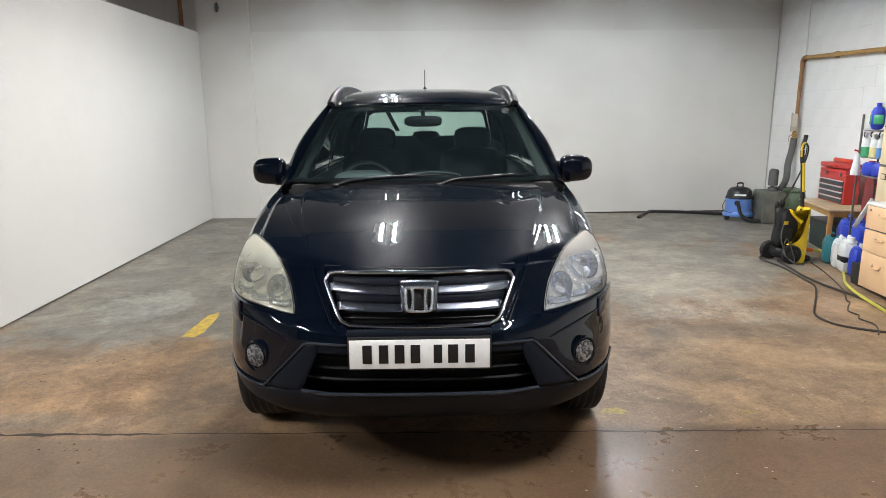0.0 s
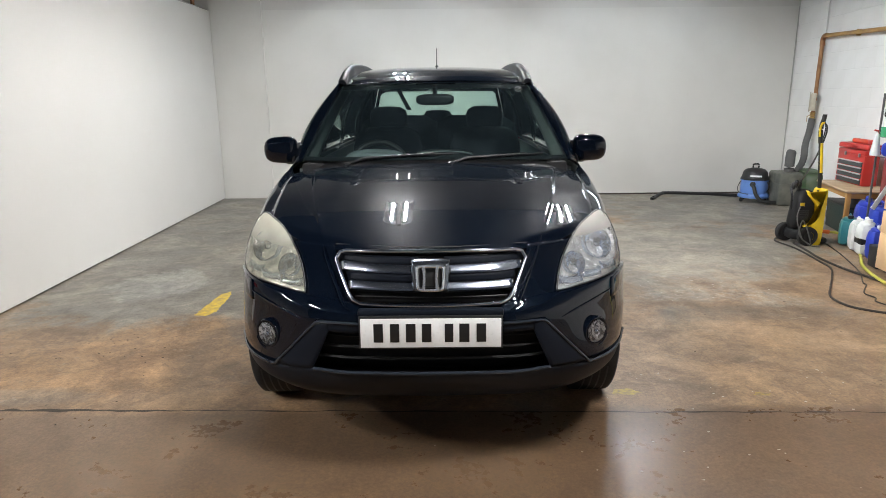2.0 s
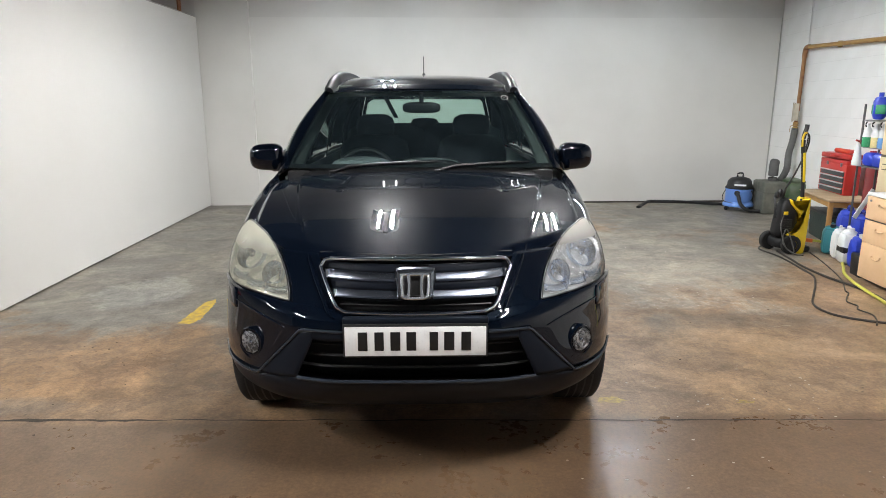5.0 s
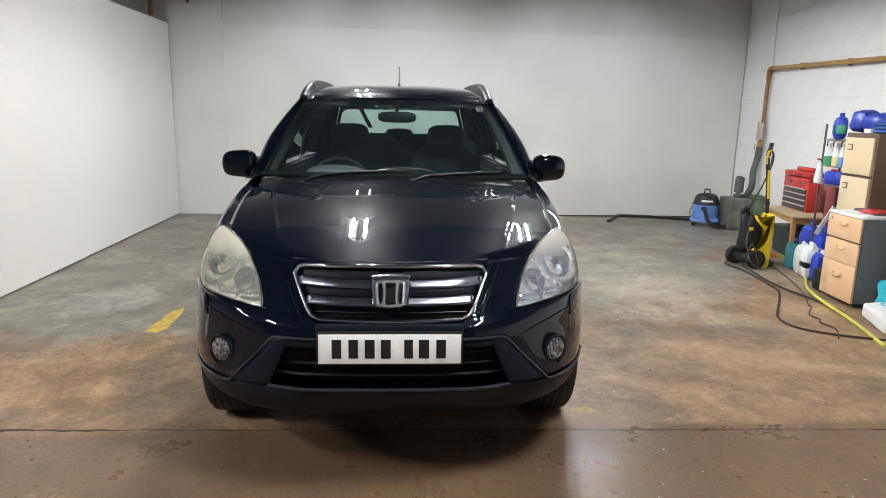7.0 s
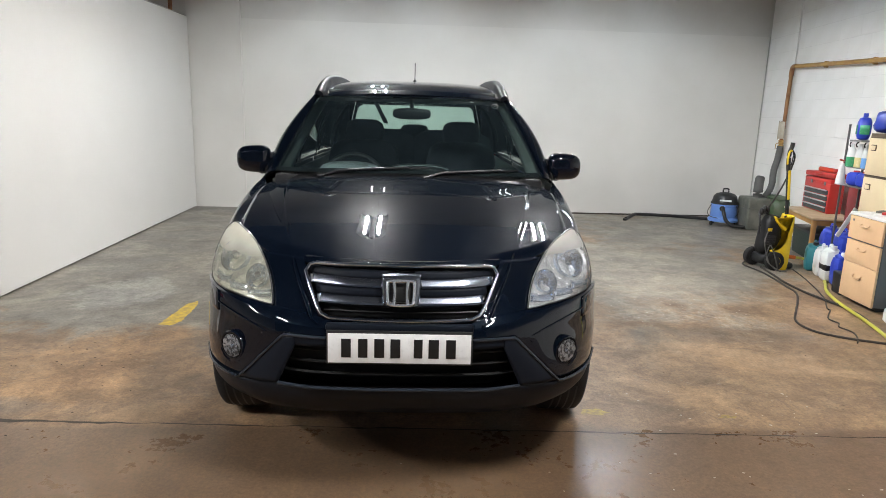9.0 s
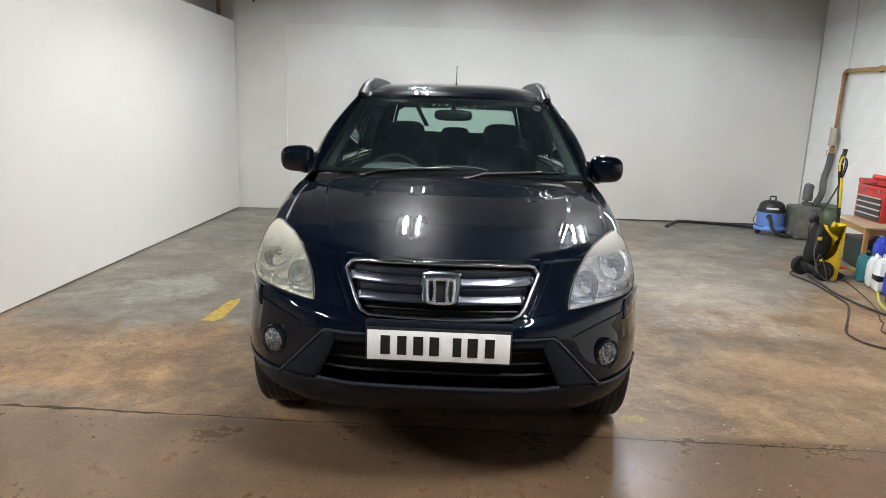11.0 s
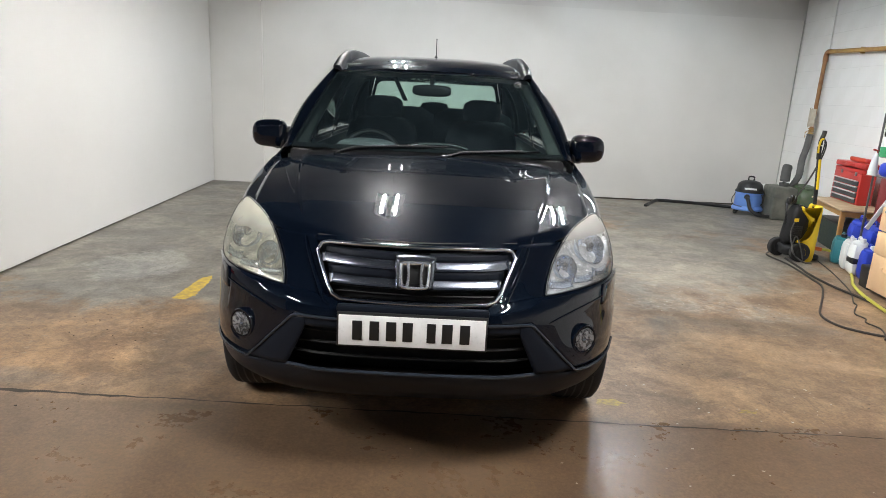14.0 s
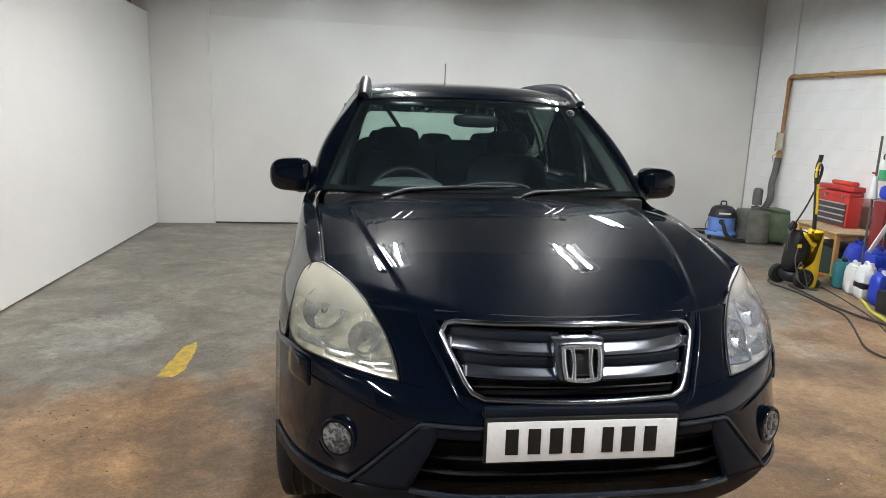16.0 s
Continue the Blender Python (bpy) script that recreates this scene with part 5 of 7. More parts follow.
skin("tailgate", [[(x, float(TAIL(z)) - 0.10 * (abs(x) / 0.8) ** 4, z) for x in np.linspace(-0.80, 0.80, 25)] for z in np.linspace(0.62, 1.09, 9)], M_PAINT)
skin("rear_bumper", [[(x, float(TAIL(z)) + 0.05 - 0.16 * (abs(x) / 0.84) ** 4, z) for x in np.linspace(-0.84, 0.84, 25)] for z in np.linspace(0.30, 0.63, 8)], M_CLAD)
skin("rear_glass", [[(x * (0.70 - 0.13 * t), 4.39 - 0.20 * t - 0.05 * x * x, 1.10 + 0.47 * t) for x in np.linspace(-1, 1, 15)] for t in np.linspace(0, 1, 7)], M_REARGLASS, label="clear rear glass", depth=0.004)
for s in (-1, 1):
    skin("gate_pillar", [[(s * (0.70 - 0.13 * t + (0.075 - 0.035 * t) * k), 4.34 - 0.20 * t + 0.0 * k, 1.09 + 0.50 * t) for k in np.linspace(0, 1.2, 4)] for t in np.linspace(0, 1, 7)], M_PAINT)
    part("tail_lamp", blob((0.09, 0.05, 0.40), (s * 0.765, 4.40, 1.18), 4, 16, turn=rot(-10, 0, 0)), surface("red_lamp_lens", (0.35, 0.01, 0.01), 0.15, scale=20, fine=60, bump=0.02), car)
skin("gate_header", [[(x, 4.22 - 0.04 * t, 1.555 + 0.07 * t) for x in np.linspace(-0.60, 0.60, 9)] for t in (0, 0.5, 1)], M_PAINT)

for s in (-1, 1):
    skin("boot_trim", [[(s * (0.60 + 0.20 * k), 4.30 - 0.16 * t - 0.05 * k, 1.02 + 0.56 * t) for k in np.linspace(0.35 - 0.2 * t, 1.0 - 0.35 * t, 4)] for t in np.linspace(0, 1, 5)], M_SEAT, depth=0.004)

# wipers
for x0, x1 in ((-0.50, 0.10), (0.06, 0.60)):
    at = lambda x, v, out: screen_point(x / (0.755 - 0.19 * v), v) + Vector((0, -out * 0.6, out * 0.8))  # noqa: E731
    base = at(x0 + 0.03, 0.0, 0.004) + Vector((0, -0.035, -0.020))
    wiper = part("wiper", tube([base, at(x0 + 0.12, 0.002, 0.010), at(x0 + 0.30, 0.022, 0.013), at(x1 - 0.10, 0.040, 0.012)], 0.0075, 8), M_WIPER, car, "black wiper resting on the glass")
    blade = [at(x0 + 0.10 + (x1 - x0 - 0.10) * t, 0.006 + 0.046 * t, 0.006) for t in np.linspace(0, 1, 14)]
    part("wiper_blade", tube(blade, 0.006, 6), M_WIPER, wiper)
    part("wiper_cap", blob((0.04, 0.04, 0.02), base, 2.5, 12), M_WIPER, wiper)

# cabin
cabin = part("cabin_floor", box((1.5, 3.0, 0.06), (0, 2.75, 0.42), 0.02), M_VOID, car, "dark cabin floor")
part("bulkhead", box((1.5, 0.05, 0.75), (0, 1.40, 0.74), 0.02), M_VOID, car)
part("engine_tray", box((1.28, 1.0, 0.04), (0, 0.80, 0.32), 0.01), M_VOID, car)
part("engine_block", blob((1.05, 0.75, 0.42), (0, 0.80, 0.62), 5, 16), M_VOID, car)
dash_rows = []
for x in np.linspace(-0.74, 0.74, 25):
    hood = 0.035 * math.exp(-((x + 0.36) / 0.17) ** 2) + 0.012 * math.exp(-((x) / 0.2) ** 2)
    y = float(SCREEN_BASE(abs(x)))
    dash_rows.append([(x, y + 0.03, 1.115), (x, y + 0.12, 1.118 + hood * 0.3), (x, 1.58, 1.105 + hood), (x, 1.66, 1.085 + hood), (x, 1.70, 1.03 + hood * 0.6), (x, 1.69, 0.90), (x, 1.62, 0.72)])
dashboard = skin("dashboard", dash_rows, M_DASH, label="dark grey dashboard", depth=0.01)
part("instrument_hood", blob((0.36, 0.20, 0.11), (-0.36, 1.64, 1.115), 2.4, 24), M_HOOD, dashboard)
part("demister_panel", blob((0.34, 0.16, 0.07), (0.055, 1.55, 1.135), 3, 24), M_BLACK, dashboard, "dark raised pod on the dashboard")
# pale tube stands in for light caught along the pod's edge
part("pod_highlight", tube(smooth_path([(0.055 + 0.165 * math.cos(a), 1.50 - 0.05 * math.sin(a), 1.140 + 0.030 * math.sin(a)) for a in np.linspace(0.1, math.pi - 0.1, 9)], 4), 0.004, 6), M_HOOD, dashboard, "pale line standing for the highlight along the pod's edge")
wheel_turn = rot(-28, 0, 0)
hub = Vector((-0.36, 1.80, 1.03))
ring = [hub + wheel_turn @ Vector((0.185 * math.cos(a), 0, 0.185 * math.sin(a))) for a in np.linspace(0, 2 * math.pi, 40, endpoint=False)]
steering = part("steering_wheel", tube(ring, 0.016, 10, closed=True, up=(0, 1, 0)), M_BLACK, car, "black steering wheel")
part("steering_boss", blob((0.18, 0.08, 0.14), hub, 2.6, 18, turn=wheel_turn), M_DASH, steering)
for a in (0, 180, 270):
    part("steering_spoke", tube([hub, hub + wheel_turn @ Vector((0.18 * math.cos(radians(a)), 0, 0.18 * math.sin(radians(a))))], 0.018, 8, flat=0.6), M_BLACK, steering)
part("steering_column", tube([hub, hub + Vector((0, -0.22, -0.10))], 0.04, 10), M_BLACK, steering)


def seat(x, y, wide, back_top):
    st = part("seat", blob((wide, 0.52, 0.20), (x, y, 0.72), 3.2, 20), M_SEAT, car, "dark cloth seat")
    back = blob((wide, 0.16, back_top - 0.72), (x, y + 0.30, (back_top + 0.72) / 2), 4.5, 22, turn=rot(-10))
    part("backrest", back, M_SEAT, st)
    return st


for x in (-0.36, 0.36):
    st = seat(x, 2.28, 0.52, 1.26)
    part("headrest", blob((0.28, 0.11, 0.18), (x, 2.66, 1.315), 3.6, 20, turn=rot(-8)), M_SEAT, st)
    for dx in (-0.055, 0.055):
        part("headrest_post", tube([(x + dx, 2.63, 1.17), (x + dx, 2.645, 1.28)], 0.006, 8), M_CHROME, st)
rear = part("rear_bench", blob((1.30, 0.50, 0.22), (0, 3.20, 0.74), 4, 24), M_SEAT, car, "dark cloth rear bench")
for x in (-0.33, 0.33):
    part("rear_backrest", blob((0.72, 0.16, 0.62), (x, 3.50, 1.01), 5, 20, turn=rot(-12)), M_SEAT, rear)
for x in (-0.40, 0.0, 0.40):
    part("rear_headrest", blob((0.25, 0.09, 0.15), (x, 3.58, 1.30 if x else 1.285), 4, 16), M_SEAT, rear)
part("cabin_belt", tube([(-0.40, 4.05, 1.585), (-0.26, 3.70, 1.36)], 0.022, 8, flat=0.12), M_SEAT, car, "dark seat belt hanging from the roof")
skin("roof_lining", [[roof_point(x, y) - Vector((0, 0, 0.035)) for x in np.linspace(-0.56, 0.56, 13)] for y in np.linspace(2.02, 4.15, 12)], M_TRIM, label="pale roof lining", depth=0.004)
for s in (-1, 1):
    rows = [[screen_point(s * (0.990 - 0.016 * k - 0.006 * k * (1 - w)), w) + Vector((0, 0.012 + 0.022 * k, -0.008 - 0.004 * k)) for k in range(5)] for w in np.linspace(0.02, 0.98, 12)]
    skin("pillar_trim", rows, M_TRIM, car, "pale pillar trim", 0.004)
    rows = [[(s * 0.80, y, z) for y in np.linspace(1.55, 4.2, 9)] for z in (0.5, 0.85, 1.065)]
    skin("door_card", rows, M_DASH, car, "", 0.02)
    part("sun_visor", box((0.40, 0.15, 0.016), (s * 0.33, 2.05, 1.572), 0.007, rot(-14)), M_TRIM, car)
inner_mirror = part("rear_view_mirror", blob((0.235, 0.04, 0.068), (0.0, 1.83, 1.455), 3.6, 24), M_BLACK, car, "black rear-view mirror")
part("mirror_stem", tube([(0, 1.84, 1.46), (0, 1.835, 1.515), (0, 1.83, 1.545)], 0.014, 8), M_BLACK, inner_mirror)

# ---- the red car in the next bay ----
red_car = thing("red_car", -4.42, 2.14, 0, 1.0, "red hatchback parked in the next bay behind the partition", "car")
M_REDPAINT = surface("red_car_paint", (0.46, 0.018, 0.014), 0.4, second=(0.42, 0.016, 0.014), scale=3, fine=300, bump=0, coat=1.0, spread=0.05)
HALF = pchip([0, 0.12, 0.35, 0.8, 2.0, 3.3, 3.95, 4.05], [0.62, 0.74, 0.82, 0.86, 0.87, 0.86, 0.78, 0.70])
DECK = pchip([0, 0.05, 0.15, 0.5, 1.0, 1.2, 3.5, 4.05], [0.55, 0.70, 0.80, 0.91, 0.99, 1.02, 1.04, 0.95])
rows = []
for y in np.r_[0, 0.02, 0.05, 0.10, 0.16, 0.25, np.linspace(0.35, 3.9, 26), 3.98, 4.05]:
    w, d = float(HALF(y)), float(DECK(y))
    row = []
    for a in np.linspace(0, math.pi, 25):
        c, q = math.cos(a), math.sin(a)
        row.append((w * math.copysign(abs(c) ** 0.45, c), y, 0.30 + (d - 0.30) * abs(q) ** 0.42))
    rows.append(row)
bm = sheet(rows)
for end in (rows[0], rows[-1]):
    bm.faces.new([bm.verts.new(q) for q in end])
bmesh.ops.recalc_face_normals(bm, faces=bm.faces)
part("body", bm, M_REDPAINT, red_car, "glossy red body", angle=50)
rows = []
for t in np.linspace(0, 1, 14):
    z = 0.98 + 0.46 * t
    y0, y1, w = 1.05 + 0.75 * t, 3.75 - 0.35 * t, 0.78 - 0.18 * t * t
    row = []
    for a in np.linspace(0, 2 * math.pi, 40, endpoint=False):
        c, q = math.cos(a), math.sin(a)
        row.append((w * math.copysign(abs(c) ** 0.4, c), (y0 + y1) / 2 + (y1 - y0) / 2 * math.copysign(abs(q) ** 0.4, q), z))
    rows.append(row)
bm = sheet(rows, close_v=True)
part("cabin_glass", bm, surface("dark_car_glass", (0.01, 0.012, 0.012), 0.05, scale=4, fine=60, bump=0, spread=0.02), red_car, "dark cabin glass")
part("roof", blob((1.22, 1.75, 0.10), (0, 2.6, 1.44), 4, 24), M_REDPAINT, red_car)
part("lower_bumper", blob((1.52, 0.30, 0.20), (0, 0.16, 0.34), 4, 24), M_BLACK, red_car, "dark lower bumper")
part("lower_grille", box((0.9, 0.03, 0.12), (0, -0.004, 0.46), 0.02), M_BLACK, red_car)
part("upper_grille", box((0.62, 0.03, 0.07), (0, 0.045, 0.68), 0.02), M_BLACK, red_car)
plate2 = part("number_plate", box((0.52, 0.012, 0.11), (0, -0.02, 0.57), 0.003), M_PLATE, red_car)
for k in range(7):
    part("plate_bar", box((0.044, 0.002, 0.073), (-0.19 + 0.056 * k + (0.03 if k > 3 else 0), -0.0272, 0.57), 0.0005), M_INK, plate2)
for s in (-1, 1):
    lamp = part("headlamp", blob((0.30, 0.26, 0.15), (s * 0.66, 0.20, 0.755), 3, 20, turn=rot(-12, 0, s * 32)), M_LAMPHOUSE, red_car, "grey headlamp")
    part("lamp_glass", blob((0.31, 0.27, 0.155), (s * 0.66, 0.196, 0.756), 3, 20, turn=rot(-12, 0, s * 32)), M_LENS, lamp)
    part("door_mirror", blob((0.20, 0.12, 0.13), (s * 0.92, 1.45, 1.03), 3, 16), M_REDPAINT, red_car)
    for y in (0.75, 3.25):
        tyre = part("wheel", lathe([(0.19, -0.09), (0.25, -0.098), (0.29, -0.09), (0.305, -0.06), (0.305, 0.06), (0.29, 0.09), (0.25, 0.098), (0.19, 0.09)], 40, "x", (s * 0.775, y, 0.305)), M_RUBBER, red_car)
        part("rim", lathe([(0.0, 0.07 * s), (0.10, 0.075 * s), (0.18, 0.06 * s), (0.195, 0.09 * s)], 30, "x", (s * 0.785, y, 0.305)), M_ALLOY, tyre)

# ---- things along the block wall ----
def along(d, out=0.0, z=0.0):
    """A place d metres from the corner along the block wall, out metres in front of it."""
    n = Vector((-math.cos(radians(WALL_TURN)), math.sin(radians(WALL_TURN)), 0))
    return CORNER + EAST * d + n * out + Vector((0, 0, z))


M_OCHRE = surface("ochre_pipe_paint", (0.42, 0.25, 0.06), 0.45, second=(0.30, 0.15, 0.05), scale=12, amount=0.7, fine=70, bump=0.15)
M_RUST = surface("rusty_copper", (0.24, 0.10, 0.045), 0.55, second=(0.36, 0.19, 0.08), scale=16, amount=0.8, fine=80, metal=0.3, bump=0.2)
M_HOSEGREY = surface("grey_flexible_hose", (0.075, 0.075, 0.075), 0.6, second=(0.12, 0.115, 0.11), scale=12, fine=90, bump=0.3)
M_PAPER = surface("dirty_paper", (0.50, 0.45, 0.36), 0.85, second=(0.36, 0.30, 0.22), scale=15, fine=80, bump=0.2)
M_VACBLUE = surface("vacuum_blue_plastic", (0.13, 0.26, 0.66), 0.35, second=(0.14, 0.28, 0.60), scale=8, fine=100, bump=0.05)
M_WHITE = surface("white_plastic", (0.72, 0.73, 0.73), 0.4, second=(0.62, 0.63, 0.64), scale=9, fine=80, bump=0.05)
M_OLDGREEN = surface("old_green_enamel", (0.040, 0.080, 0.032), 0.5, second=(0.10, 0.11, 0.08), scale=9, amount=0.7, fine=70, bump=0.25)
M_OLDGREY = surface("dusty_grey_metal", (0.085, 0.09, 0.075), 0.6, second=(0.16, 0.155, 0.13), scale=8, amount=0.8, fine=60, bump=0.3)
M_WASHBLACK = surface("charcoal_plastic", (0.010, 0.010, 0.011), 0.55, second=(0.016, 0.016, 0.017), scale=9, fine=200, bump=0.2, ior=1.35)
M_WASHYELLOW = surface("yellow_plastic", (0.74, 0.52, 0.015), 0.35, second=(0.64, 0.44, 0.02), scale=8, fine=120, bump=0.05)
M_RED = surface("red_enamel", (0.46, 0.032, 0.026), 0.35, second=(0.40, 0.03, 0.03), scale=8, fine=80, bump=0.06)
M_ALLOYPALE = surface("pale_aluminium_edge", (0.62, 0.62, 0.62), 0.4, metal=0.3, scale=8, fine=80, bump=0.03)
M_DARKGREEN = surface("dark_green_plastic", (0.012, 0.028, 0.024), 0.5, second=(0.02, 0.035, 0.03), scale=8, fine=80, bump=0.06)
M_DARKRED = surface("dark_red_enamel", (0.20, 0.016, 0.018), 0.45, second=(0.14, 0.015, 0.016), scale=8, fine=80, bump=0.06)
M_ORANGERED = surface("orange_red_plastic", (0.62, 0.06, 0.025), 0.4, scale=8, fine=90, bump=0.05)
M_DRAWERGREY = surface("charcoal_drawer", (0.045, 0.05, 0.052), 0.45, second=(0.07, 0.07, 0.07), scale=8, fine=90, bump=0.1)
M_BEECH = surface("beech_wood", (0.50, 0.28, 0.085), 0.45, second=(0.40, 0.20, 0.06), scale=6, amount=0.6, fine=50, bump=0.1)
M_SEATWOOD = surface("worn_seat_wood", (0.50, 0.38, 0.24), 0.55, second=(0.36, 0.25, 0.14), scale=7, amount=0.7, fine=60, bump=0.15)
M_CREAM = surface("cream_enamel", (0.62, 0.51, 0.33), 0.4, second=(0.55, 0.45, 0.29), scale=4, fine=90, bump=0.05)
M_BROWNSTEEL = surface("brown_enamel", (0.085, 0.055, 0.035), 0.45, second=(0.12, 0.08, 0.05), scale=5, fine=90, bump=0.08)
M_MAPLE = surface("pale_maple_laminate", (0.68, 0.46, 0.27), 0.45, second=(0.60, 0.39, 0.22), scale=5, amount=0.6, fine=40, bump=0.05)
M_PEDGREY = surface("slate_laminate", (0.12, 0.125, 0.135), 0.5, second=(0.15, 0.155, 0.16), scale=5, fine=80, bump=0.08)
M_BLUECAN = surface("blue_plastic", (0.02, 0.045, 0.42), 0.35, second=(0.03, 0.07, 0.48), scale=8, fine=100, bump=0.06)
M_DEEPBLUE = surface("dark_blue_plastic", (0.018, 0.040, 0.32), 0.4, second=(0.02, 0.04, 0.26), scale=8, fine=100, bump=0.06)
M_TEAL = surface("teal_plastic", (0.02, 0.14, 0.17), 0.4, second=(0.03, 0.19, 0.21), scale=8, fine=100, bump=0.06)
M_CYAN = surface("bright_teal_card", (0.02, 0.36, 0.46), 0.5, second=(0.03, 0.42, 0.50), scale=6, fine=90, bump=0.06)
M_JERRY = surface("clear_white_plastic", (0.66, 0.68, 0.68), 0.35, second=(0.56, 0.60, 0.62), scale=7, fine=90, bump=0.04)
M_GREENFLUID = surface("green_fluid_bottle", (0.06, 0.34, 0.16), 0.25, second=(0.09, 0.40, 0.20), scale=8, fine=60, bump=0.02)
M_AMBERFLUID = surface("yellow_fluid_bottle", (0.66, 0.58, 0.28), 0.25, second=(0.70, 0.64, 0.36), scale=8, fine=60, bump=0.02)
M_BLUEFLUID = surface("blue_fluid_bottle", (0.14, 0.32, 0.66), 0.25, second=(0.2, 0.4, 0.7), scale=8, fine=60, bump=0.02)
M_ORANGE = surface("orange_plastic", (0.70, 0.16, 0.03), 0.4, scale=8, fine=90, bump=0.05)
M_HOSEGREEN = surface("yellow_green_hose", (0.52, 0.50, 0.07), 0.4, second=(0.40, 0.40, 0.06), scale=20, fine=90, bump=0.1)
M_CABLE = surface("black_cable", (0.025, 0.022, 0.02), 0.5, second=(0.05, 0.04, 0.035), scale=15, fine=90, bump=0.1)
M_CLOTH = surface("blue_cloth", (0.03, 0.10, 0.33), 0.9, second=(0.02, 0.06, 0.22), scale=12, fine=200, bump=0.5)
M_PLATEGREY = surface("dull_steel", (0.30, 0.30, 0.31), 0.45, metal=0.7, second=(0.20, 0.20, 0.20), scale=10, fine=70, bump=0.1)

# gas pipe on the wall: a sloping ochre run, an elbow and a rusty drop
gas_pipe = thing("wall_pipe", 0, 0, 0, 0, "ochre painted pipe with a rusty drop, clipped to the block wall", "pipe")
elbow_d = 1.02
run = [along(elbow_d + 0.04, 0.05, 2.205), along(elbow_d + 2.0, 0.05, 2.13), along(elbow_d + 5.0, 0.05, 2.02)]
part("pipe_run", tube(run, 0.026, 12), M_OCHRE, gas_pipe, "ochre painted run")
bend = smooth_path([along(elbow_d + 0.09, 0.05, 2.205), along(elbow_d + 0.01, 0.05, 2.202), along(elbow_d - 0.025, 0.05, 2.16), along(elbow_d - 0.03, 0.05, 2.08)], 6)
part("pipe_elbow", tube(bend, 0.031, 12), M_RUST, gas_pipe, "rusty elbow")
drop = [along(elbow_d - 0.03, 0.05, 2.09), along(elbow_d - 0.035, 0.052, 1.75), along(elbow_d - 0.035, 0.055, 1.38)]
part("pipe_drop", tube(drop, 0.026, 12), M_RUST, gas_pipe, "rusty drop")
for d, z in ((0.85, 2.172), (1.9, 2.132), (2.9, 2.095)):
    part("pipe_clip", box((0.05, 0.03, 0.075), along(elbow_d + d, 0.03, z), 0.006, rot(0, 0, -WALL_TURN)), M_OCHRE, gas_pipe)
conduit = thing("wall_conduit", 0, 0, 0, 0, "thin painted conduit running up the block wall", "conduit")
part("conduit_tube", tube([along(elbow_d - 0.05, 0.012, 2.22), along(elbow_d - 0.05, 0.012, 4.05)], 0.009, 8), M_BLOCK, conduit)
# bound joint with a paper tag, and the hose below it
joint = along(elbow_d - 0.04, 0.06, 0)
tag = thing("pipe_tag", joint.x, joint.y, 1.36, -WALL_TURN, "crumpled dirty paper taped round a pipe joint", "paper")
bm = sheet([[(-0.035 * math.cos(a) - 0.012, 0.10 * (k / 8 - 0.5) * 1.6 + 0.012 * math.sin(5 * a), z + 0.02 * math.sin(3 * k)) for k, a in enumerate(np.linspace(-1.5, 1.5, 9))] for z in (-0.11, -0.03, 0.05, 0.12)])
thicken(part("paper", bm, M_PAPER, tag), 0.004)
for z in (-0.20, -0.17, -0.14):
    part("binding", lathe([(0.028, -0.012), (0.040, 0.0), (0.028, 0.012)], 14, "z", (0.0, 0.0, z)), M_OCHRE, tag)
part("loose_tie", tube([(0.0, 0.03, -0.15), (-0.03, 0.09, -0.19), (-0.02, 0.11, -0.26)], 0.005, 6), M_OCHRE, tag)
part("stub", tube([(0, 0, 0.06), (0, 0, -0.22)], 0.024, 10), M_RUST, tag)

# extractor unit under the pipe
unit = thing("extractor_unit", 4.98, 6.42, 0, -WALL_TURN, "dusty grey and green extractor unit with a flexible duct", "extractor")
part("body", box((0.30, 0.42, 0.44), (-0.17, 0.0, 0.22), 0.03, None, 3), M_OLDGREY, unit, "dusty grey box")
part("body_band", box((0.306, 0.426, 0.02), (-0.17, 0.0, 0.30), 0.006), M_OLDGREY, unit)
part("tank", blob((0.46, 0.50, 0.44), (0.19, -0.06, 0.242), 5, 24), M_OLDGREEN, unit, "faded green drum")
part("tank_lid", blob((0.40, 0.44, 0.05), (0.19, -0.06, 0.455), 4, 20), M_OLDGREEN, unit)
stub = smooth_path([(-0.13, 0.02, 0.42), (-0.13, 0.02, 0.56), (-0.125, 0.03, 0.66), (-0.11, 0.035, 0.735)], 6)
part("duct_stub", tube(stub, 0.062, 14, radii=[0.062 if k < len(stub) - 4 else 0.062 * (1 - ((k - len(stub) + 5) / 4.6) ** 2) ** 0.5 for k in range(len(stub))]), M_HOSEGREY, unit, "grey capped duct stub")
hose_end = joint + Vector((0, 0, 1.15))
local = unit.matrix_basis.inverted()
line = smooth_path([(-0.02, 0.05, 0.43), (0.03, 0.0, 0.60), local @ (joint + Vector((-0.06, -0.02, 0.80))), local @ (joint + Vector((-0.015, 0, 0.98))), local @ hose_end], 10)
part("duct_hose", tube(line, 0.042, 12, radii=[0.046 if k % 2 else 0.040 for k in range(len(line))]), M_HOSEGREY, unit, "ribbed flexible hose")
part("cable_drum", lathe([(0.03, 0.0), (0.05, 0.0), (0.05, 0.05), (0.03, 0.05)], 16, "y", (0.30, -0.27, 0.30)), M_BLACK, unit)

# tub vacuum
vac = thing("vacuum_cleaner", 4.50, 6.66, 0, -33, "blue tub vacuum cleaner with a black domed top and hose", "vacuum cleaner")
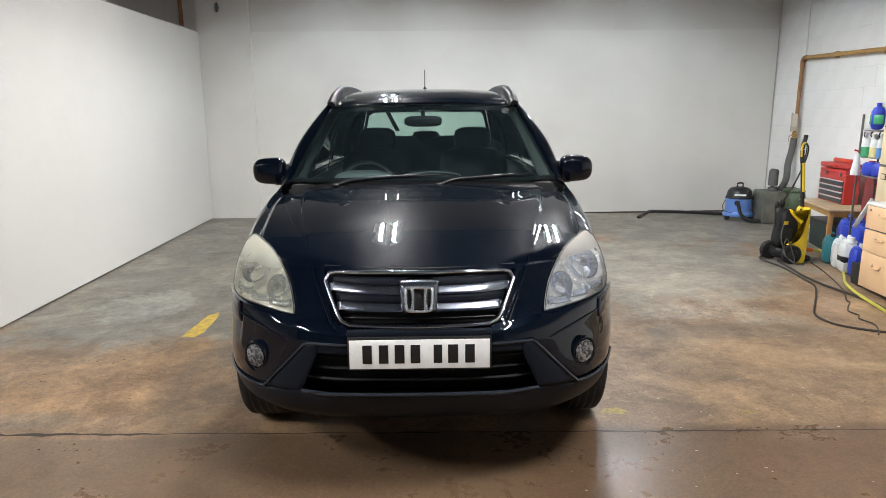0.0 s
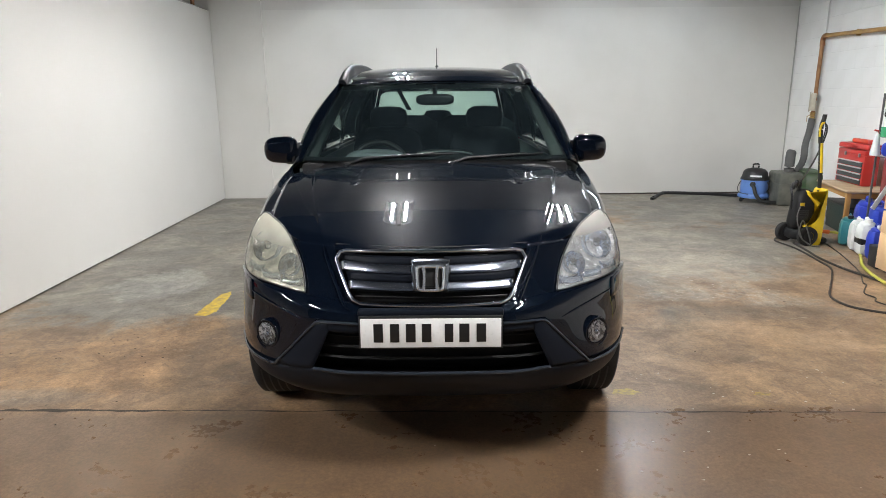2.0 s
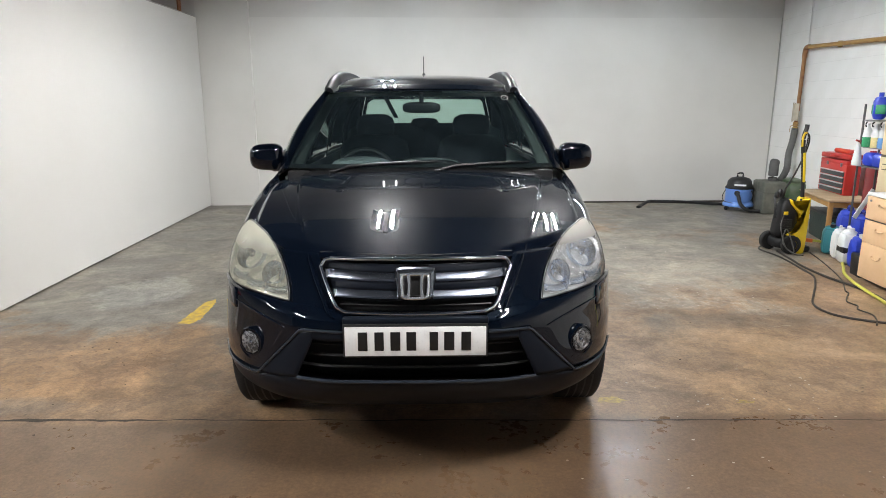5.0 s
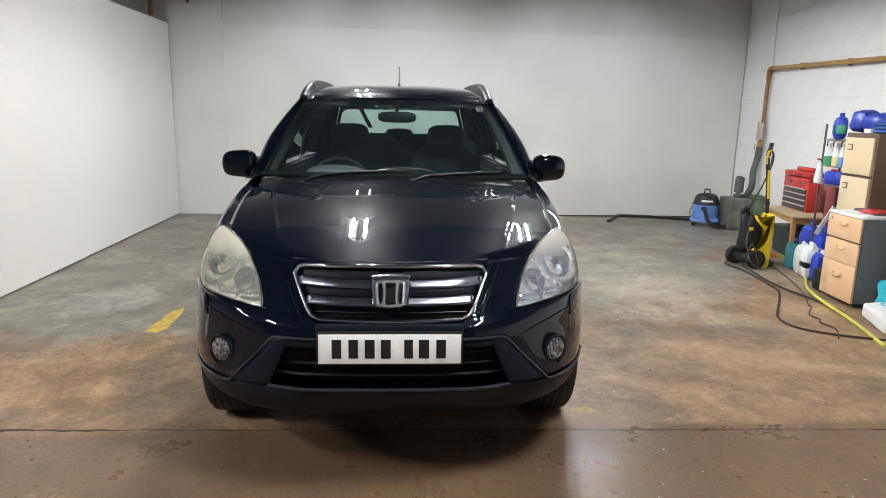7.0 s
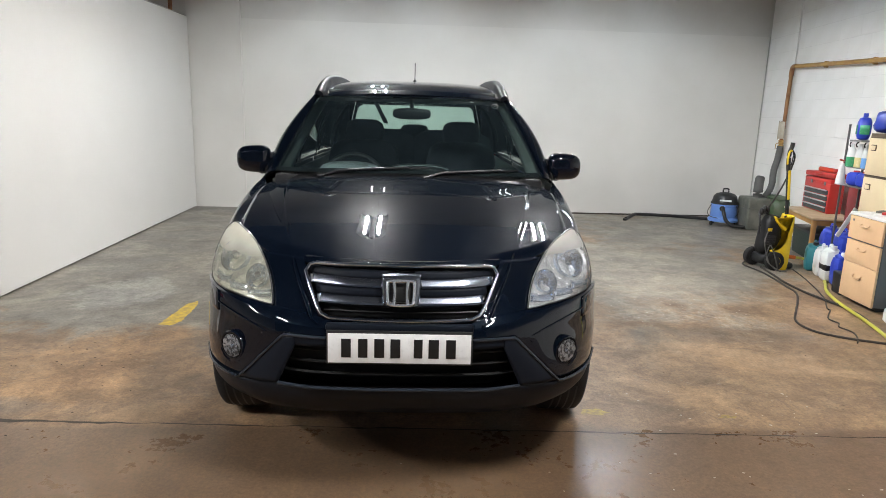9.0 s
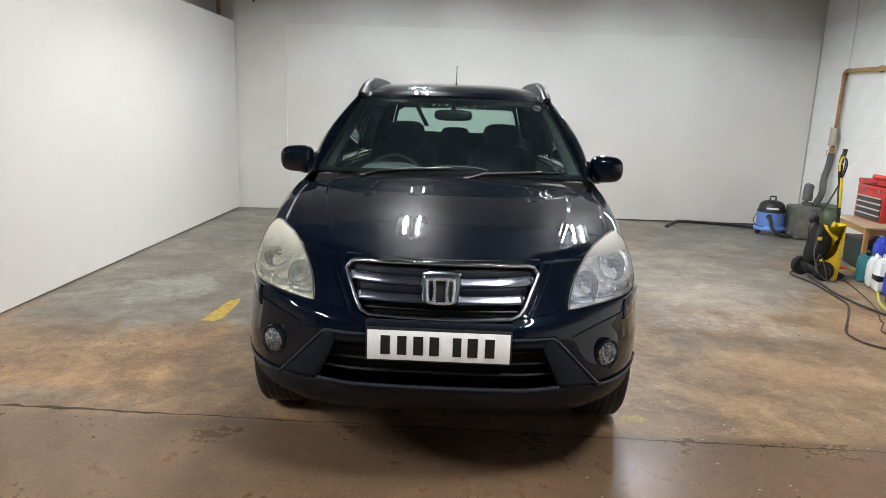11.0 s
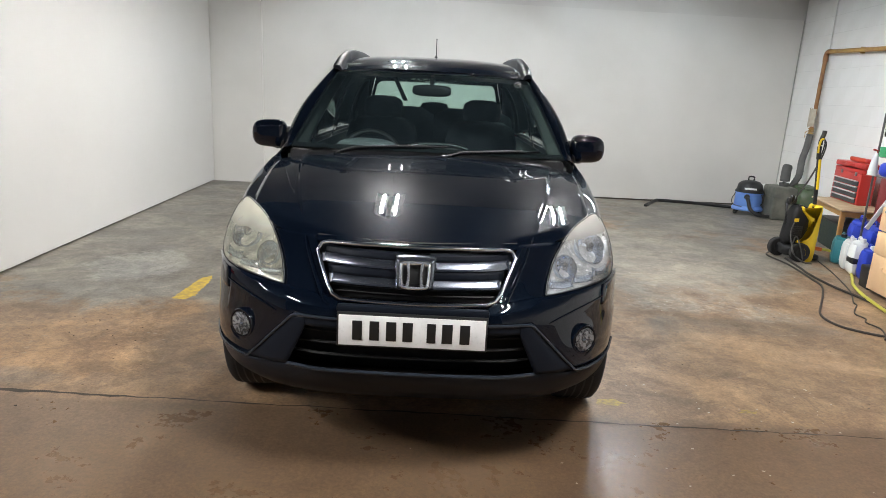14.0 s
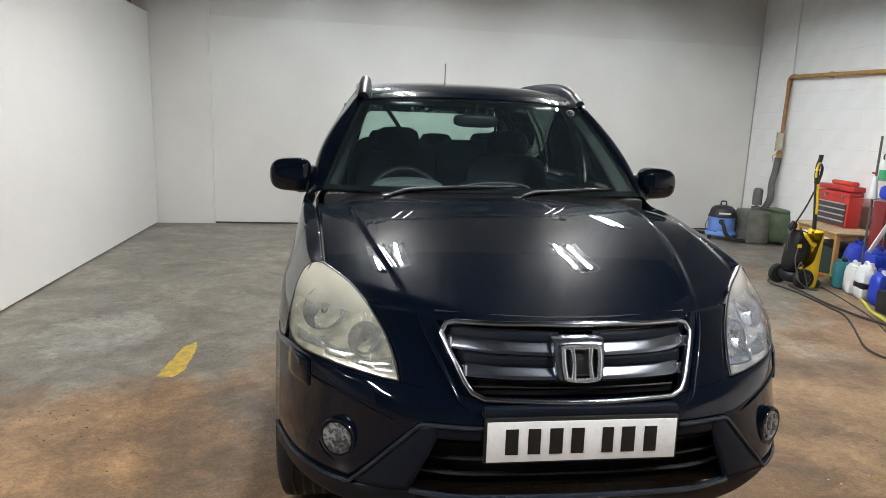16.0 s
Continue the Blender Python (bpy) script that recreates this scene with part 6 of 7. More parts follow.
part("tub", lathe([(0.0, 0.075), (0.165, 0.075), (0.178, 0.10), (0.176, 0.29), (0.182, 0.295), (0.182, 0.315), (0.0, 0.315)], 36), M_VACBLUE, vac, "blue tub")
part("skirt", lathe([(0.17, 0.06), (0.20, 0.065), (0.205, 0.09), (0.178, 0.13)], 36), M_VACBLUE, vac)
part("head", lathe([(0.0, 0.475), (0.06, 0.472), (0.12, 0.455), (0.155, 0.42), (0.168, 0.36), (0.176, 0.335), (0.184, 0.33), (0.184, 0.312), (0.0, 0.312)], 36), M_BLACK, vac, "black domed head")
part("name_bar", box((0.15, 0.006, 0.024), (0.03, -0.170, 0.372), 0.003, rot(-10, 0, 8)), M_WHITE, vac, "white name strip")
part("handle", tube(smooth_path([(-0.03, -0.02, 0.465), (-0.03, -0.02, 0.52), (0.03, 0.02, 0.52), (0.03, 0.02, 0.465)], 5), 0.011, 8), M_BLACK, vac)
part("socket", lathe([(0.0, -0.02), (0.035, -0.02), (0.038, 0.03)], 18, "y", (0.0, -0.185, 0.26)), M_BLACK, vac)
hose = smooth_path([(0.0, -0.19, 0.26), (0.03, -0.25, 0.22), (0.07, -0.28, 0.12), (0.16, -0.28, 0.05), (0.30, -0.22, 0.035), (0.42, -0.14, 0.035), (0.36, 0.0, 0.04)], 8)
part("hose", tube(hose, 0.024, 10, radii=[0.026 if k % 2 else 0.022 for k in range(len(hose))]), M_BLACK, vac, "black ribbed hose")
for a in (35, 145, 215, 325):
    c, q = math.cos(radians(a)), math.sin(radians(a))
    part("castor", blob((0.05, 0.03, 0.06), (0.17 * c, 0.17 * q, 0.03), 2.6, 12), M_BLACK, vac)
part("cord", tube(smooth_path([(-0.16, -0.07, 0.30), (-0.20, -0.09, 0.2), (-0.17, -0.10, 0.13), (-0.05, -0.19, 0.12)], 6), 0.005, 6), M_CABLE, vac)
part("cord", tube(smooth_path([(0.16, -0.07, 0.30), (0.20, -0.08, 0.22), (0.17, -0.09, 0.15)], 6), 0.005, 6), M_CABLE, vac)

# pale bag leaning in the corner behind the vacuum cleaner
pale = thing("white_bag", 4.80, 6.84, 0, -20, "crumpled white plastic bag leaning in the corner behind a vacuum cleaner", "bag")
bm = blob((0.20, 0.18, 0.40), (0, 0, 0.20), 3, 24)
for v in bm.verts:
    v.co += Vector((noise.noise(v.co * 12), noise.noise(v.co * 12 + Vector((5, 0, 0))), noise.noise(v.co * 11 + Vector((0, 7, 0))))) * 0.03
    v.co.z = max(v.co.z, 0.002)
part("bag", bm, M_WHITE, pale)

# floor tube lying along the back wall
wand = thing("floor_pipe", 0, 0, 0, 0, "black bent pipe lying along the foot of the back wall", "pipe")
part("pipe_tube", tube(smooth_path([(3.18, 6.93, 0.022), (3.25, 7.02, 0.03), (3.36, 7.12, 0.055), (3.45, 7.15, 0.06), (3.9, 7.12, 0.05), (4.28, 7.06, 0.036), (4.48, 7.00, 0.030)], 6), 0.029, 10, flat=0.8), M_BLACK, wand)
part("pipe_foot", box((0.10, 0.05, 0.035), (3.17, 6.91, 0.0176), 0.008, rot(0, 0, 50)), M_BLACK, wand)

# pressure washer
wash = thing("pressure_washer", 3.72, 4.05, 0, 0, "yellow and black upright pressure washer with a lance", "pressure washer")
outline = [(-0.035, 0.545), (0.01, 0.490), (0.06, 0.455), (0.105, 0.460), (0.118, 0.540), (0.150, 0.540), (0.148, 0.30), (0.145, 0.12), (0.130, 0.004), (0.060, 0.004), (0.055, 0.08), (0.01, 0.16), (-0.05, 0.190), (0.03, 0.235), (0.078, 0.30), (0.070, 0.38), (0.025, 0.435), (-0.035, 0.505)]
bm = bmesh.new()
outline = smooth_path([(x, 0, z) for x, z in outline], 3, True)
ring = [bm.verts.new((q[0], -0.115, q[2])) for q in outline]
face = bm.faces.new(ring)
back = bmesh.ops.extrude_face_region(bm, geom=[face])
for v in [g for g in back["geom"] if isinstance(g, bmesh.types.BMVert)]:
    v.co.y = 0.09
bmesh.ops.recalc_face_normals(bm, faces=bm.faces)
bmesh.ops.bevel(bm, geom=[e for e in bm.edges if len({round(v.co.y, 3) for v in e.verts}) == 1], offset=0.012, segments=2, affect="EDGES", profile=0.5)
part("shell", bm, M_WASHYELLOW, wash, "yellow shell", angle=40)
body = blob((0.19, 0.17, 0.40), (-0.030, 0.0, 0.350), 5, 24)
for v in body.verts:  # leans back towards the top
    v.co.x += 0.03 * (v.co.z - 0.36) / 0.2 * (1 if v.co.x < -0.045 else -0.6)
part("motor", body, M_WASHBLACK, wash, "charcoal motor housing", angle=60)
part("base", blob((0.20, 0.24, 0.12), (-0.04, 0.02, 0.10), 3.5, 20), M_WASHBLACK, wash)
part("vent_band", box((0.10, 0.004, 0.10), (-0.055, -0.088, 0.30), 0.0015), M_BLACK, wash)
for k in range(5):
    part("vent_slat", box((0.085, 0.006, 0.007), (-0.055, -0.090, 0.265 + 0.018 * k), 0.002), M_WASHBLACK, wash)
part("label_plate", box((0.045, 0.006, 0.034), (-0.083, -0.097, 0.410), 0.002), M_WASHYELLOW, wash)
for x, y in ((-0.015, -0.125), (-0.10, 0.13)):
    wheel = part("wheel", lathe([(0.05, -0.03), (0.085, -0.03), (0.095, -0.02), (0.095, 0.02), (0.085, 0.03), (0.05, 0.03)], 24, "y", (x, y, 0.095)), M_RUBBER, wash)
    part("wheel_disc", lathe([(0.0, -0.022), (0.05, -0.025), (0.055, 0.02), (0.0, 0.02)], 20, "y", (x, y, 0.095)), M_BLACK, wheel)
part("foot", blob((0.10, 0.10, 0.07), (0.175, -0.04, 0.036), 3, 14), M_BLACK, wash)
for k, x in enumerate((-0.15, -0.105, -0.06)):
    part("knob", blob((0.042, 0.05, 0.075), (x, -0.02 + 0.03 * k, 0.585 + 0.02 * (k % 2)), 2.6, 12), M_BLACK, wash)
part("push_handle", tube(smooth_path([(-0.17, -0.06, 0.36), (-0.18, -0.06, 0.50), (-0.16, 0.0, 0.57), (-0.10, 0.07, 0.57), (0.0, 0.08, 0.53)], 5), 0.011, 8), M_BLACK, wash)
lance = part("lance", tube([(0.130, 0.0, 0.46), (0.112, 0.01, 0.74), (0.088, 0.02, 1.02)], 0.019, 10), M_BLACK, wash, "black lance with a yellow stripe")
part("lance_stripe", tube([(0.111, -0.014, 0.71), (0.088, -0.006, 1.0)], 0.0125, 8), M_WASHYELLOW, lance, "yellow stripe")
part("lance_ring", lathe([(0.020, -0.01), (0.024, 0.0), (0.020, 0.01)], 14, "z", (0.124, 0.003, 0.55)), M_WASHYELLOW, lance)
part("gun_grip", tube(smooth_path([(0.088, 0.02, 1.00), (0.078, 0.02, 1.09), (0.078, 0.02, 1.17), (0.094, 0.02, 1.235), (0.098, 0.02, 1.275)], 5), 0.021, 10), M_BLACK, lance)
part("gun_stripe", tube(smooth_path([(0.060, 0.0, 1.06), (0.058, 0.0, 1.14), (0.068, -0.004, 1.19), (0.088, -0.004, 1.195)], 5), 0.010, 8), M_WASHYELLOW, lance, "yellow edge")
part("trigger_guard", tube(smooth_path([(0.095, 0.02, 1.22), (0.118, 0.02, 1.17), (0.115, 0.02, 1.08), (0.095, 0.02, 1.0)], 6), 0.006, 6), M_BLACK, lance)
part("gun_hose", tube(smooth_path([(0.10, 0.02, 1.20), (0.140, 0.03, 1.15), (0.138, 0.04, 1.05), (0.085, 0.06, 0.86), (0.02, 0.06, 0.72), (-0.08, 0.05, 0.56)], 7), 0.008, 6), M_CABLE, wash)
part("coiled_lead", tube(smooth_path([(-0.12, -0.13, 0.40), (-0.15, -0.15, 0.28), (-0.10, -0.17, 0.10), (-0.05, -0.17, 0.05), (0.0, -0.17, 0.04), (-0.09, -0.16, 0.26), (-0.11, -0.15, 0.12), (-0.02, -0.19, 0.02), (0.06, -0.24, 0.012)], 8), 0.006, 6), M_HOSEGREY, wash, "grey coiled lead")


def on_floor(points, lift):
    return smooth_path([(x, y, lift) for x, y in points], 8)


leads = thing("power_cable", 0, 0, 0, 0, "black power cable trailing over the floor", "cable")
part("cable", tube(on_floor([(3.60, 4.28), (3.50, 4.12), (3.52, 3.80), (3.50, 3.56), (3.46, 3.28), (3.42, 3.05), (3.27, 2.78), (3.10, 2.52), (2.95, 2.28), (2.92, 2.12), (2.97, 1.98), (3.15, 1.85), (3.45, 1.72)], 0.009), 0.0085, 6), M_CABLE, leads)
hose2 = thing("washer_hose", 0, 0, 0, 0, "dark pressure hose lying in a loop on the floor", "hose")
part("hose", tube(on_floor([(3.62, 4.0), (3.56, 3.62), (3.52, 3.40), (3.51, 3.04), (3.55, 2.74), (3.56, 2.52), (3.53, 2.33), (3.46, 2.15)], 0.012), 0.0105, 8), M_CABLE, hose2)
lead2 = thing("thin_cable", 0, 0, 0, 0, "thin brown cable wriggling over the floor", "cable")
part("cable", tube(on_floor([(3.93, 3.95), (3.80, 3.50), (3.60, 2.95), (3.42, 2.62), (3.40, 2.55), (3.30, 2.42), (3.24, 2.32), (3.25, 2.22), (3.20, 2.14), (3.22, 2.02), (3.17, 1.90), (3.10, 1.80)], 0.006), 0.0055, 6), M_CABLE, lead2)
garden = thing("garden_hose", 0, 0, 0, 0, "yellow-green garden hose curving over the floor", "hose")
part("hose", tube(smooth_path([(3.93, 4.02, 0.12), (4.05, 3.98, 0.11), (4.10, 3.86, 0.06), (4.02, 3.60, 0.014), (3.88, 3.35, 0.014), (3.74, 3.12, 0.014), (3.60, 2.80, 0.026), (3.54, 2.57, 0.026), (3.49, 2.27, 0.014), (3.40, 1.95, 0.014), (3.28, 1.60, 0.014)], 8), 0.013, 8), M_HOSEGREEN, garden)
part("coupling", tube([(3.89, 4.03, 0.125), (3.97, 4.005, 0.118)], 0.020, 10), M_ORANGE, garden, "orange coupling")

# low wooden table with the tool chest on it
LONG = 14.5  # its long side runs nearly along the wall
stand = thing("low_table", 4.560, 4.612, 0, -LONG, "low pale wooden table with a worn top, used as a stand", "table")
part("tabletop", box((0.46, 0.98, 0.026), (0, 0, 0.489), 0.012, None, 3), M_SEATWOOD, stand, "worn wooden top")
for x in (-0.19, 0.19):
    for y in (-0.44, 0.44):
        part("leg", box((0.040, 0.040, 0.476), (x, y, 0.238), 0.006, None, 2, 1.15), M_BEECH, stand)
    part("apron_rail", box((0.022, 0.84, 0.055), (x, 0, 0.447), 0.004), M_BEECH, stand)
for y in (-0.44, 0.44):
    part("apron_rail", box((0.34, 0.022, 0.055), (0, y, 0.447), 0.004), M_BEECH, stand)
    part("stretcher", box((0.34, 0.020, 0.030), (0, y, 0.22), 0.004), M_BEECH, stand)
crate_dark = thing("storage_crate", 4.575, 4.60, 0, -LONG, "dark green plastic crate stored under a low table", "crate")
part("crate", box((0.30, 0.66, 0.30), (0, 0, 0.151), 0.014, None, 3, 1.05), M_DARKGREEN, crate_dark)
part("rim", box((0.335, 0.72, 0.028), (0, 0, 0.300), 0.008), M_BLACK, crate_dark)

chest = thing("tool_chest", 4.685, 4.80, 0.502, -9, "red metal tool chest with grey drawers, standing on a low table", "tool chest")
part("case", box((0.15, 0.62, 0.325), (0.0, 0, 0.163), 0.008), M_RED, chest)
for k in range(4):
    z = 0.040 + 0.062 * k
    drawer = part("drawer", box((0.012, 0.54, 0.050), (-0.079, -0.01, z), 0.003), M_DRAWERGREY, chest, "grey drawer")
    part("drawer_pull", box((0.016, 0.53, 0.013), (-0.090, -0.01, z + 0.025), 0.003), M_ALLOYPALE, drawer, "bright steel edge")
part("lid", box((0.155, 0.625, 0.05), (0.0, 0, 0.350), 0.012, rot(0, -3)), M_RED, chest)
for y in (-0.2, 0.12):
    part("catch", box((0.014, 0.03, 0.04), (-0.082, y, 0.322), 0.003), M_PLATEGREY, chest)
tray = thing("red_tool_case", 4.675, 4.78, 0.884, -5, "flat red plastic tool case lying on a tool chest", "tool case")
part("case", box((0.14, 0.60, 0.055), (0, 0, 0.028), 0.012, None, 3), M_RED, tray)
part("grip", tube(smooth_path([(-0.07, -0.08, 0.03), (-0.10, -0.06, 0.03), (-0.10, 0.04, 0.03), (-0.07, 0.07, 0.03)], 5), 0.009, 6), M_RED, tray)
bar_red = thing("red_hand_tool", 4.675, 4.74, 0.940, -10, "red rounded plastic hand tool on a flat case", "hand tool")
part("barrel", tube(smooth_path([(0.02, -0.20, 0.024), (0.0, -0.05, 0.026), (0.0, 0.20, 0.026)], 5), 0.025, 10), M_ORANGERED, bar_red)
part("tool_grip", blob((0.05, 0.13, 0.05), (0.01, -0.17, 0.026), 3, 14), M_RED, bar_red)
crate = thing("red_crate", 4.56, 3.98, 0, -12, "dark red metal cabinet standing beside the low table", "cabinet")
part("case", box((0.20, 0.20, 0.85), (0, 0, 0.425), 0.01), M_DARKRED, crate)
part("door", box((0.16, 0.012, 0.76), (0, -0.106, 0.43), 0.004), M_DARKRED, crate)

# steel rack with spray bottles
rack = thing("steel_rack", 4.245, 3.60, 0, -WALL_TURN, "narrow grey steel rack holding spray bottles", "rack")
for x, y, h in ((-0.075, 0.20, 1.47), (0.10, 0.20, 1.20), (-0.075, -0.24, 1.335), (0.10, -0.24, 1.335)):
    part("upright", box((0.016, 0.016, h), (x, y, h / 2), 0.002), M_HOSEGREY, rack)
part("shelf", box((0.20, 0.46, 0.012), (0.012, -0.02, 0.895), 0.003), M_PLATEGREY, rack)
part("shelf", box((0.16, 0.46, 0.012), (0.03, -0.02, 1.070), 0.003), M_PLATEGREY, rack)
part("shelf", box((0.24, 0.26, 0.012), (-0.05, -0.14, 1.325), 0.003), M_PLATEGREY, rack)


def spray_bottle(x, y, z, fluid, head, turn, name_label):
    b = thing("spray_bottle", x, y, z, turn, name_label, "spray bottle", "spray bottles on the rack")
    part("bottle", lathe([(0.0, 0.09), (0.0405, 0.09), (0.0395, 0.12), (0.033, 0.155), (0.017, 0.185), (0.015, 0.20)], 20), M_JERRY, b, "cloudy clear bottle")
    part("fluid", lathe([(0.0, 0.0), (0.038, 0.0), (0.041, 0.008), (0.041, 0.092), (0.0, 0.092)], 20), fluid, b)
    part("collar", lathe([(0.0, 0.195), (0.017, 0.195), (0.017, 0.218), (0.0, 0.218)], 16), head, b)
    part("spray_head", tube(smooth_path([(0.030, 0, 0.238), (0.0, 0, 0.248), (-0.055, 0, 0.240)], 5), 0.012, 8), head, b)
    part("trigger", tube(smooth_path([(-0.03, 0, 0.235), (-0.045, 0, 0.21), (-0.035, 0, 0.185)], 5), 0.006, 6), M_INK, b)
    return b


spray_bottle(4.190, 3.715, 1.077, M_GREENFLUID, M_WHITE, 20, "clear spray bottle with green fluid on a steel rack")
spray_bottle(4.195, 3.605, 1.077, M_AMBERFLUID, M_WHITE, -15, "clear spray bottle with pale yellow fluid on a steel rack")
spray_bottle(4.185, 3.500, 1.077, M_BLUEFLUID, M_WHITE, 10, "clear spray bottle with blue fluid on a steel rack")
hung = thing("white_spray_bottle", 4.150, 3.765, 0.902, 0, "cloudy white spray bottle standing on a steel rack", "spray bottle")
part("bottle", lathe([(0.0, 0.0), (0.042, 0.0), (0.042, 0.03), (0.024, 0.17), (0.015, 0.20), (0.0, 0.21)], 20), M_JERRY, hung)
part("nozzle", tube([(-0.03, 0, 0.235), (0.01, 0, 0.225), (0.01, 0, 0.20)], 0.009, 8), M_RED, hung)
for x, y, z, tilt in ((4.215, 3.64, 0.902, 5), (4.20, 3.49, 0.902, 25)):
    blue = thing("blue_container", x, y, z, tilt, "squat dark blue plastic container on a steel rack", "container", "blue containers")
    part("body", blob((0.14, 0.13, 0.13), (0, 0, 0.065), 4, 18), M_BLUECAN, blue)
    part("cap", lathe([(0.0, 0.118), (0.028, 0.118), (0.028, 0.142), (0.0, 0.142)], 16), M_RED, blue)


def jerrycan(x, y, z, turn, size, mat, cap_mat, label, band=None):
    can = thing("jerrycan", x, y, z, turn, label, "jerrycan", "plastic cans")
    w, d, h = size
    part("body", blob((w, d, h * 0.86), (0, 0, h * 0.43), 5, 22), mat, can)
    part("shoulder", blob((w * 0.8, d * 0.8, h * 0.2), (0, 0, h * 0.83), 3, 16), mat, can)
    part("neck", lathe([(0.0, h * 0.86), (0.026, h * 0.86), (0.026, h), (0.0, h)], 16, "z", (-w * 0.22, 0, 0)), cap_mat, can)
    part("grip", tube(smooth_path([(-w * 0.10, 0, h * 0.90), (w * 0.05, 0, h * 0.99), (w * 0.28, 0, h * 0.97), (w * 0.36, 0, h * 0.82)], 5), 0.013, 8), mat, can)
    if band:
        part("label_band", blob((w * 1.012, d * 1.012, h * 0.24), (0, 0, h * 0.40), 7, 22), band, can, "plain label band")
    return can


jerrycan(4.08, 3.74, 0, 65, (0.20, 0.14, 0.31), M_JERRY, M_WHITE, "white plastic jerrycan standing on the floor")
jerrycan(4.02, 3.53, 0, 75, (0.17, 0.15, 0.345), M_JERRY, M_WHITE, "white plastic jerrycan with a black label band", M_INK)
jerrycan(3.99, 3.335, 0, 80, (0.15, 0.14, 0.32), M_BLUECAN, M_WHITE, "blue plastic bottle with a white cap on the floor")
jerrycan(4.13, 3.95, 0, 60, (0.20, 0.17, 0.30), M_TEAL, M_BLACK, "dark teal plastic jerrycan on the floor")
jerrycan(4.35, 4.05, 0, 65, (0.24, 0.20, 0.46), M_BLUECAN, M_DEEPBLUE, "large blue plastic drum with a yellow label", M_AMBERFLUID)
jerrycan(4.30, 3.76, 0, 80, (0.22, 0.19, 0.46), M_BLUECAN, M_DEEPBLUE, "tall blue plastic can on the floor")
bin_black = thing("black_tub", 3.86, 3.08, 0, 78, "small black plastic tub on the floor beside a drawer unit", "tub")
part("tub", box((0.17, 0.12, 0.19), (0, 0, 0.095), 0.012, None, 3, 1.08), M_BLACK, bin_black)
plank = thing("white_plank", 4.235, 3.70, 0.40, 0, "short white board propped on a blue can", "board")
part("board", box((0.045, 0.012, 0.31), (0.0, 0.0, 0.14), 0.003, rot(4, 26, 0)), M_WHITE, plank)
note = thing("white_carton", 4.13, 3.36, 0.0, -8, "tall narrow white carton with a yellow band", "carton")
part("carton", box((0.06, 0.05, 0.84), (0, 0, 0.42), 0.004), M_WHITE, note)
part("band", box((0.062, 0.052, 0.07), (0, 0, 0.70), 0.004), M_WASHYELLOW, note, "yellow band")

# filing cabinet
cab = thing("filing_cabinet", 4.265, 2.965, 0, -WALL_TURN, "four-drawer filing cabinet with cream fronts and a brown steel case", "filing cabinet")
part("case", box((0.60, 0.46, 1.40), (0, 0, 0.70), 0.006), M_BROWNSTEEL, cab, "brown steel case")
for k in range(4):
    z = 0.205 + 0.333 * k
    drawer = part("drawer", box((0.022, 0.415, 0.312), (-0.309, 0, z), 0.005), M_CREAM, cab, "cream drawer front")
    holder = part("label_holder", box((0.006, 0.075, 0.052), (-0.322, 0.12, z + 0.075), 0.002), M_BROWNSTEEL, drawer)
    part("label_card", box((0.003, 0.058, 0.036), (-0.3262, 0.12, z + 0.075), 0.0008), M_CREAM, holder)
    part("drawer_grip", box((0.010, 0.40, 0.012), (-0.316, 0, z + 0.162), 0.003), M_BROWNSTEEL, drawer)
blue_jug = thing("blue_bottle", 4.055, 3.415, 1.334, 60, "blue plastic bottle with a green label on a steel rack", "bottle")
part("body", blob((0.13, 0.11, 0.20), (0, 0, 0.10), 4, 18), M_BLUECAN, blue_jug)
part("neck", lathe([(0.0, 0.18), (0.02, 0.18), (0.02, 0.235), (0.0, 0.235)], 14), M_BLUECAN, blue_jug)
part("label_patch", box((0.075, 0.004, 0.08), (0, 0.0555, 0.09), 0.001), M_GREENFLUID, blue_jug)
part("label_patch", box((0.004, 0.075, 0.08), (-0.0665, 0, 0.09), 0.001), M_GREENFLUID, blue_jug)
for x, y, turn, size in ((4.09, 3.16, 25, (0.22, 0.20, 0.19)), (4.13, 2.99, 10, (0.28, 0.28, 0.17)), (4.25, 2.84, 40, (0.28, 0.24, 0.16))):
    bag = thing("blue_bag", x, y, 1.40, turn, "crumpled dark blue plastic bag on a filing cabinet", "bag", "blue bags")
    bm = blob(size, (0, 0, size[2] / 2), 3, 24)
    for v in bm.verts:
        v.co += Vector((noise.noise(v.co * 18), noise.noise(v.co * 18 + Vector((5, 0, 0))), noise.noise(v.co * 16 + Vector((0, 7, 0))))) * 0.018
        v.co.z = max(v.co.z, 0.002)
    part("bag", bm, M_DEEPBLUE, bag)
towel = thing("blue_cloth", 4.04, 2.82, 1.40, -8, "folded bright blue cloth on a filing cabinet", "cloth")
for k in range(3):
    part("fold", blob((0.16, 0.22, 0.034), (0.004 * k, 0.0, 0.017 + 0.03 * k), 4, 16), M_CLOTH, towel)
carton = thing("small_carton", 4.01, 2.97, 1.40, -8, "small white carton on a filing cabinet", "carton")
part("carton", box((0.06, 0.10, 0.035), (0, 0, 0.0176), 0.003), M_WHITE, carton)

# drawer unit in front of it
ped = thing("drawer_unit", 4.02, 2.715, 0, -5.5, "pale maple three-drawer unit with slate sides", "drawer unit")
part("carcass", box((0.56, 0.44, 0.70), (0.01, 0, 0.385), 0.004), M_PEDGREY, ped, "slate carcass")
part("top", box((0.60, 0.47, 0.025), (0, 0, 0.742), 0.005), M_WHITE, ped, "white top")
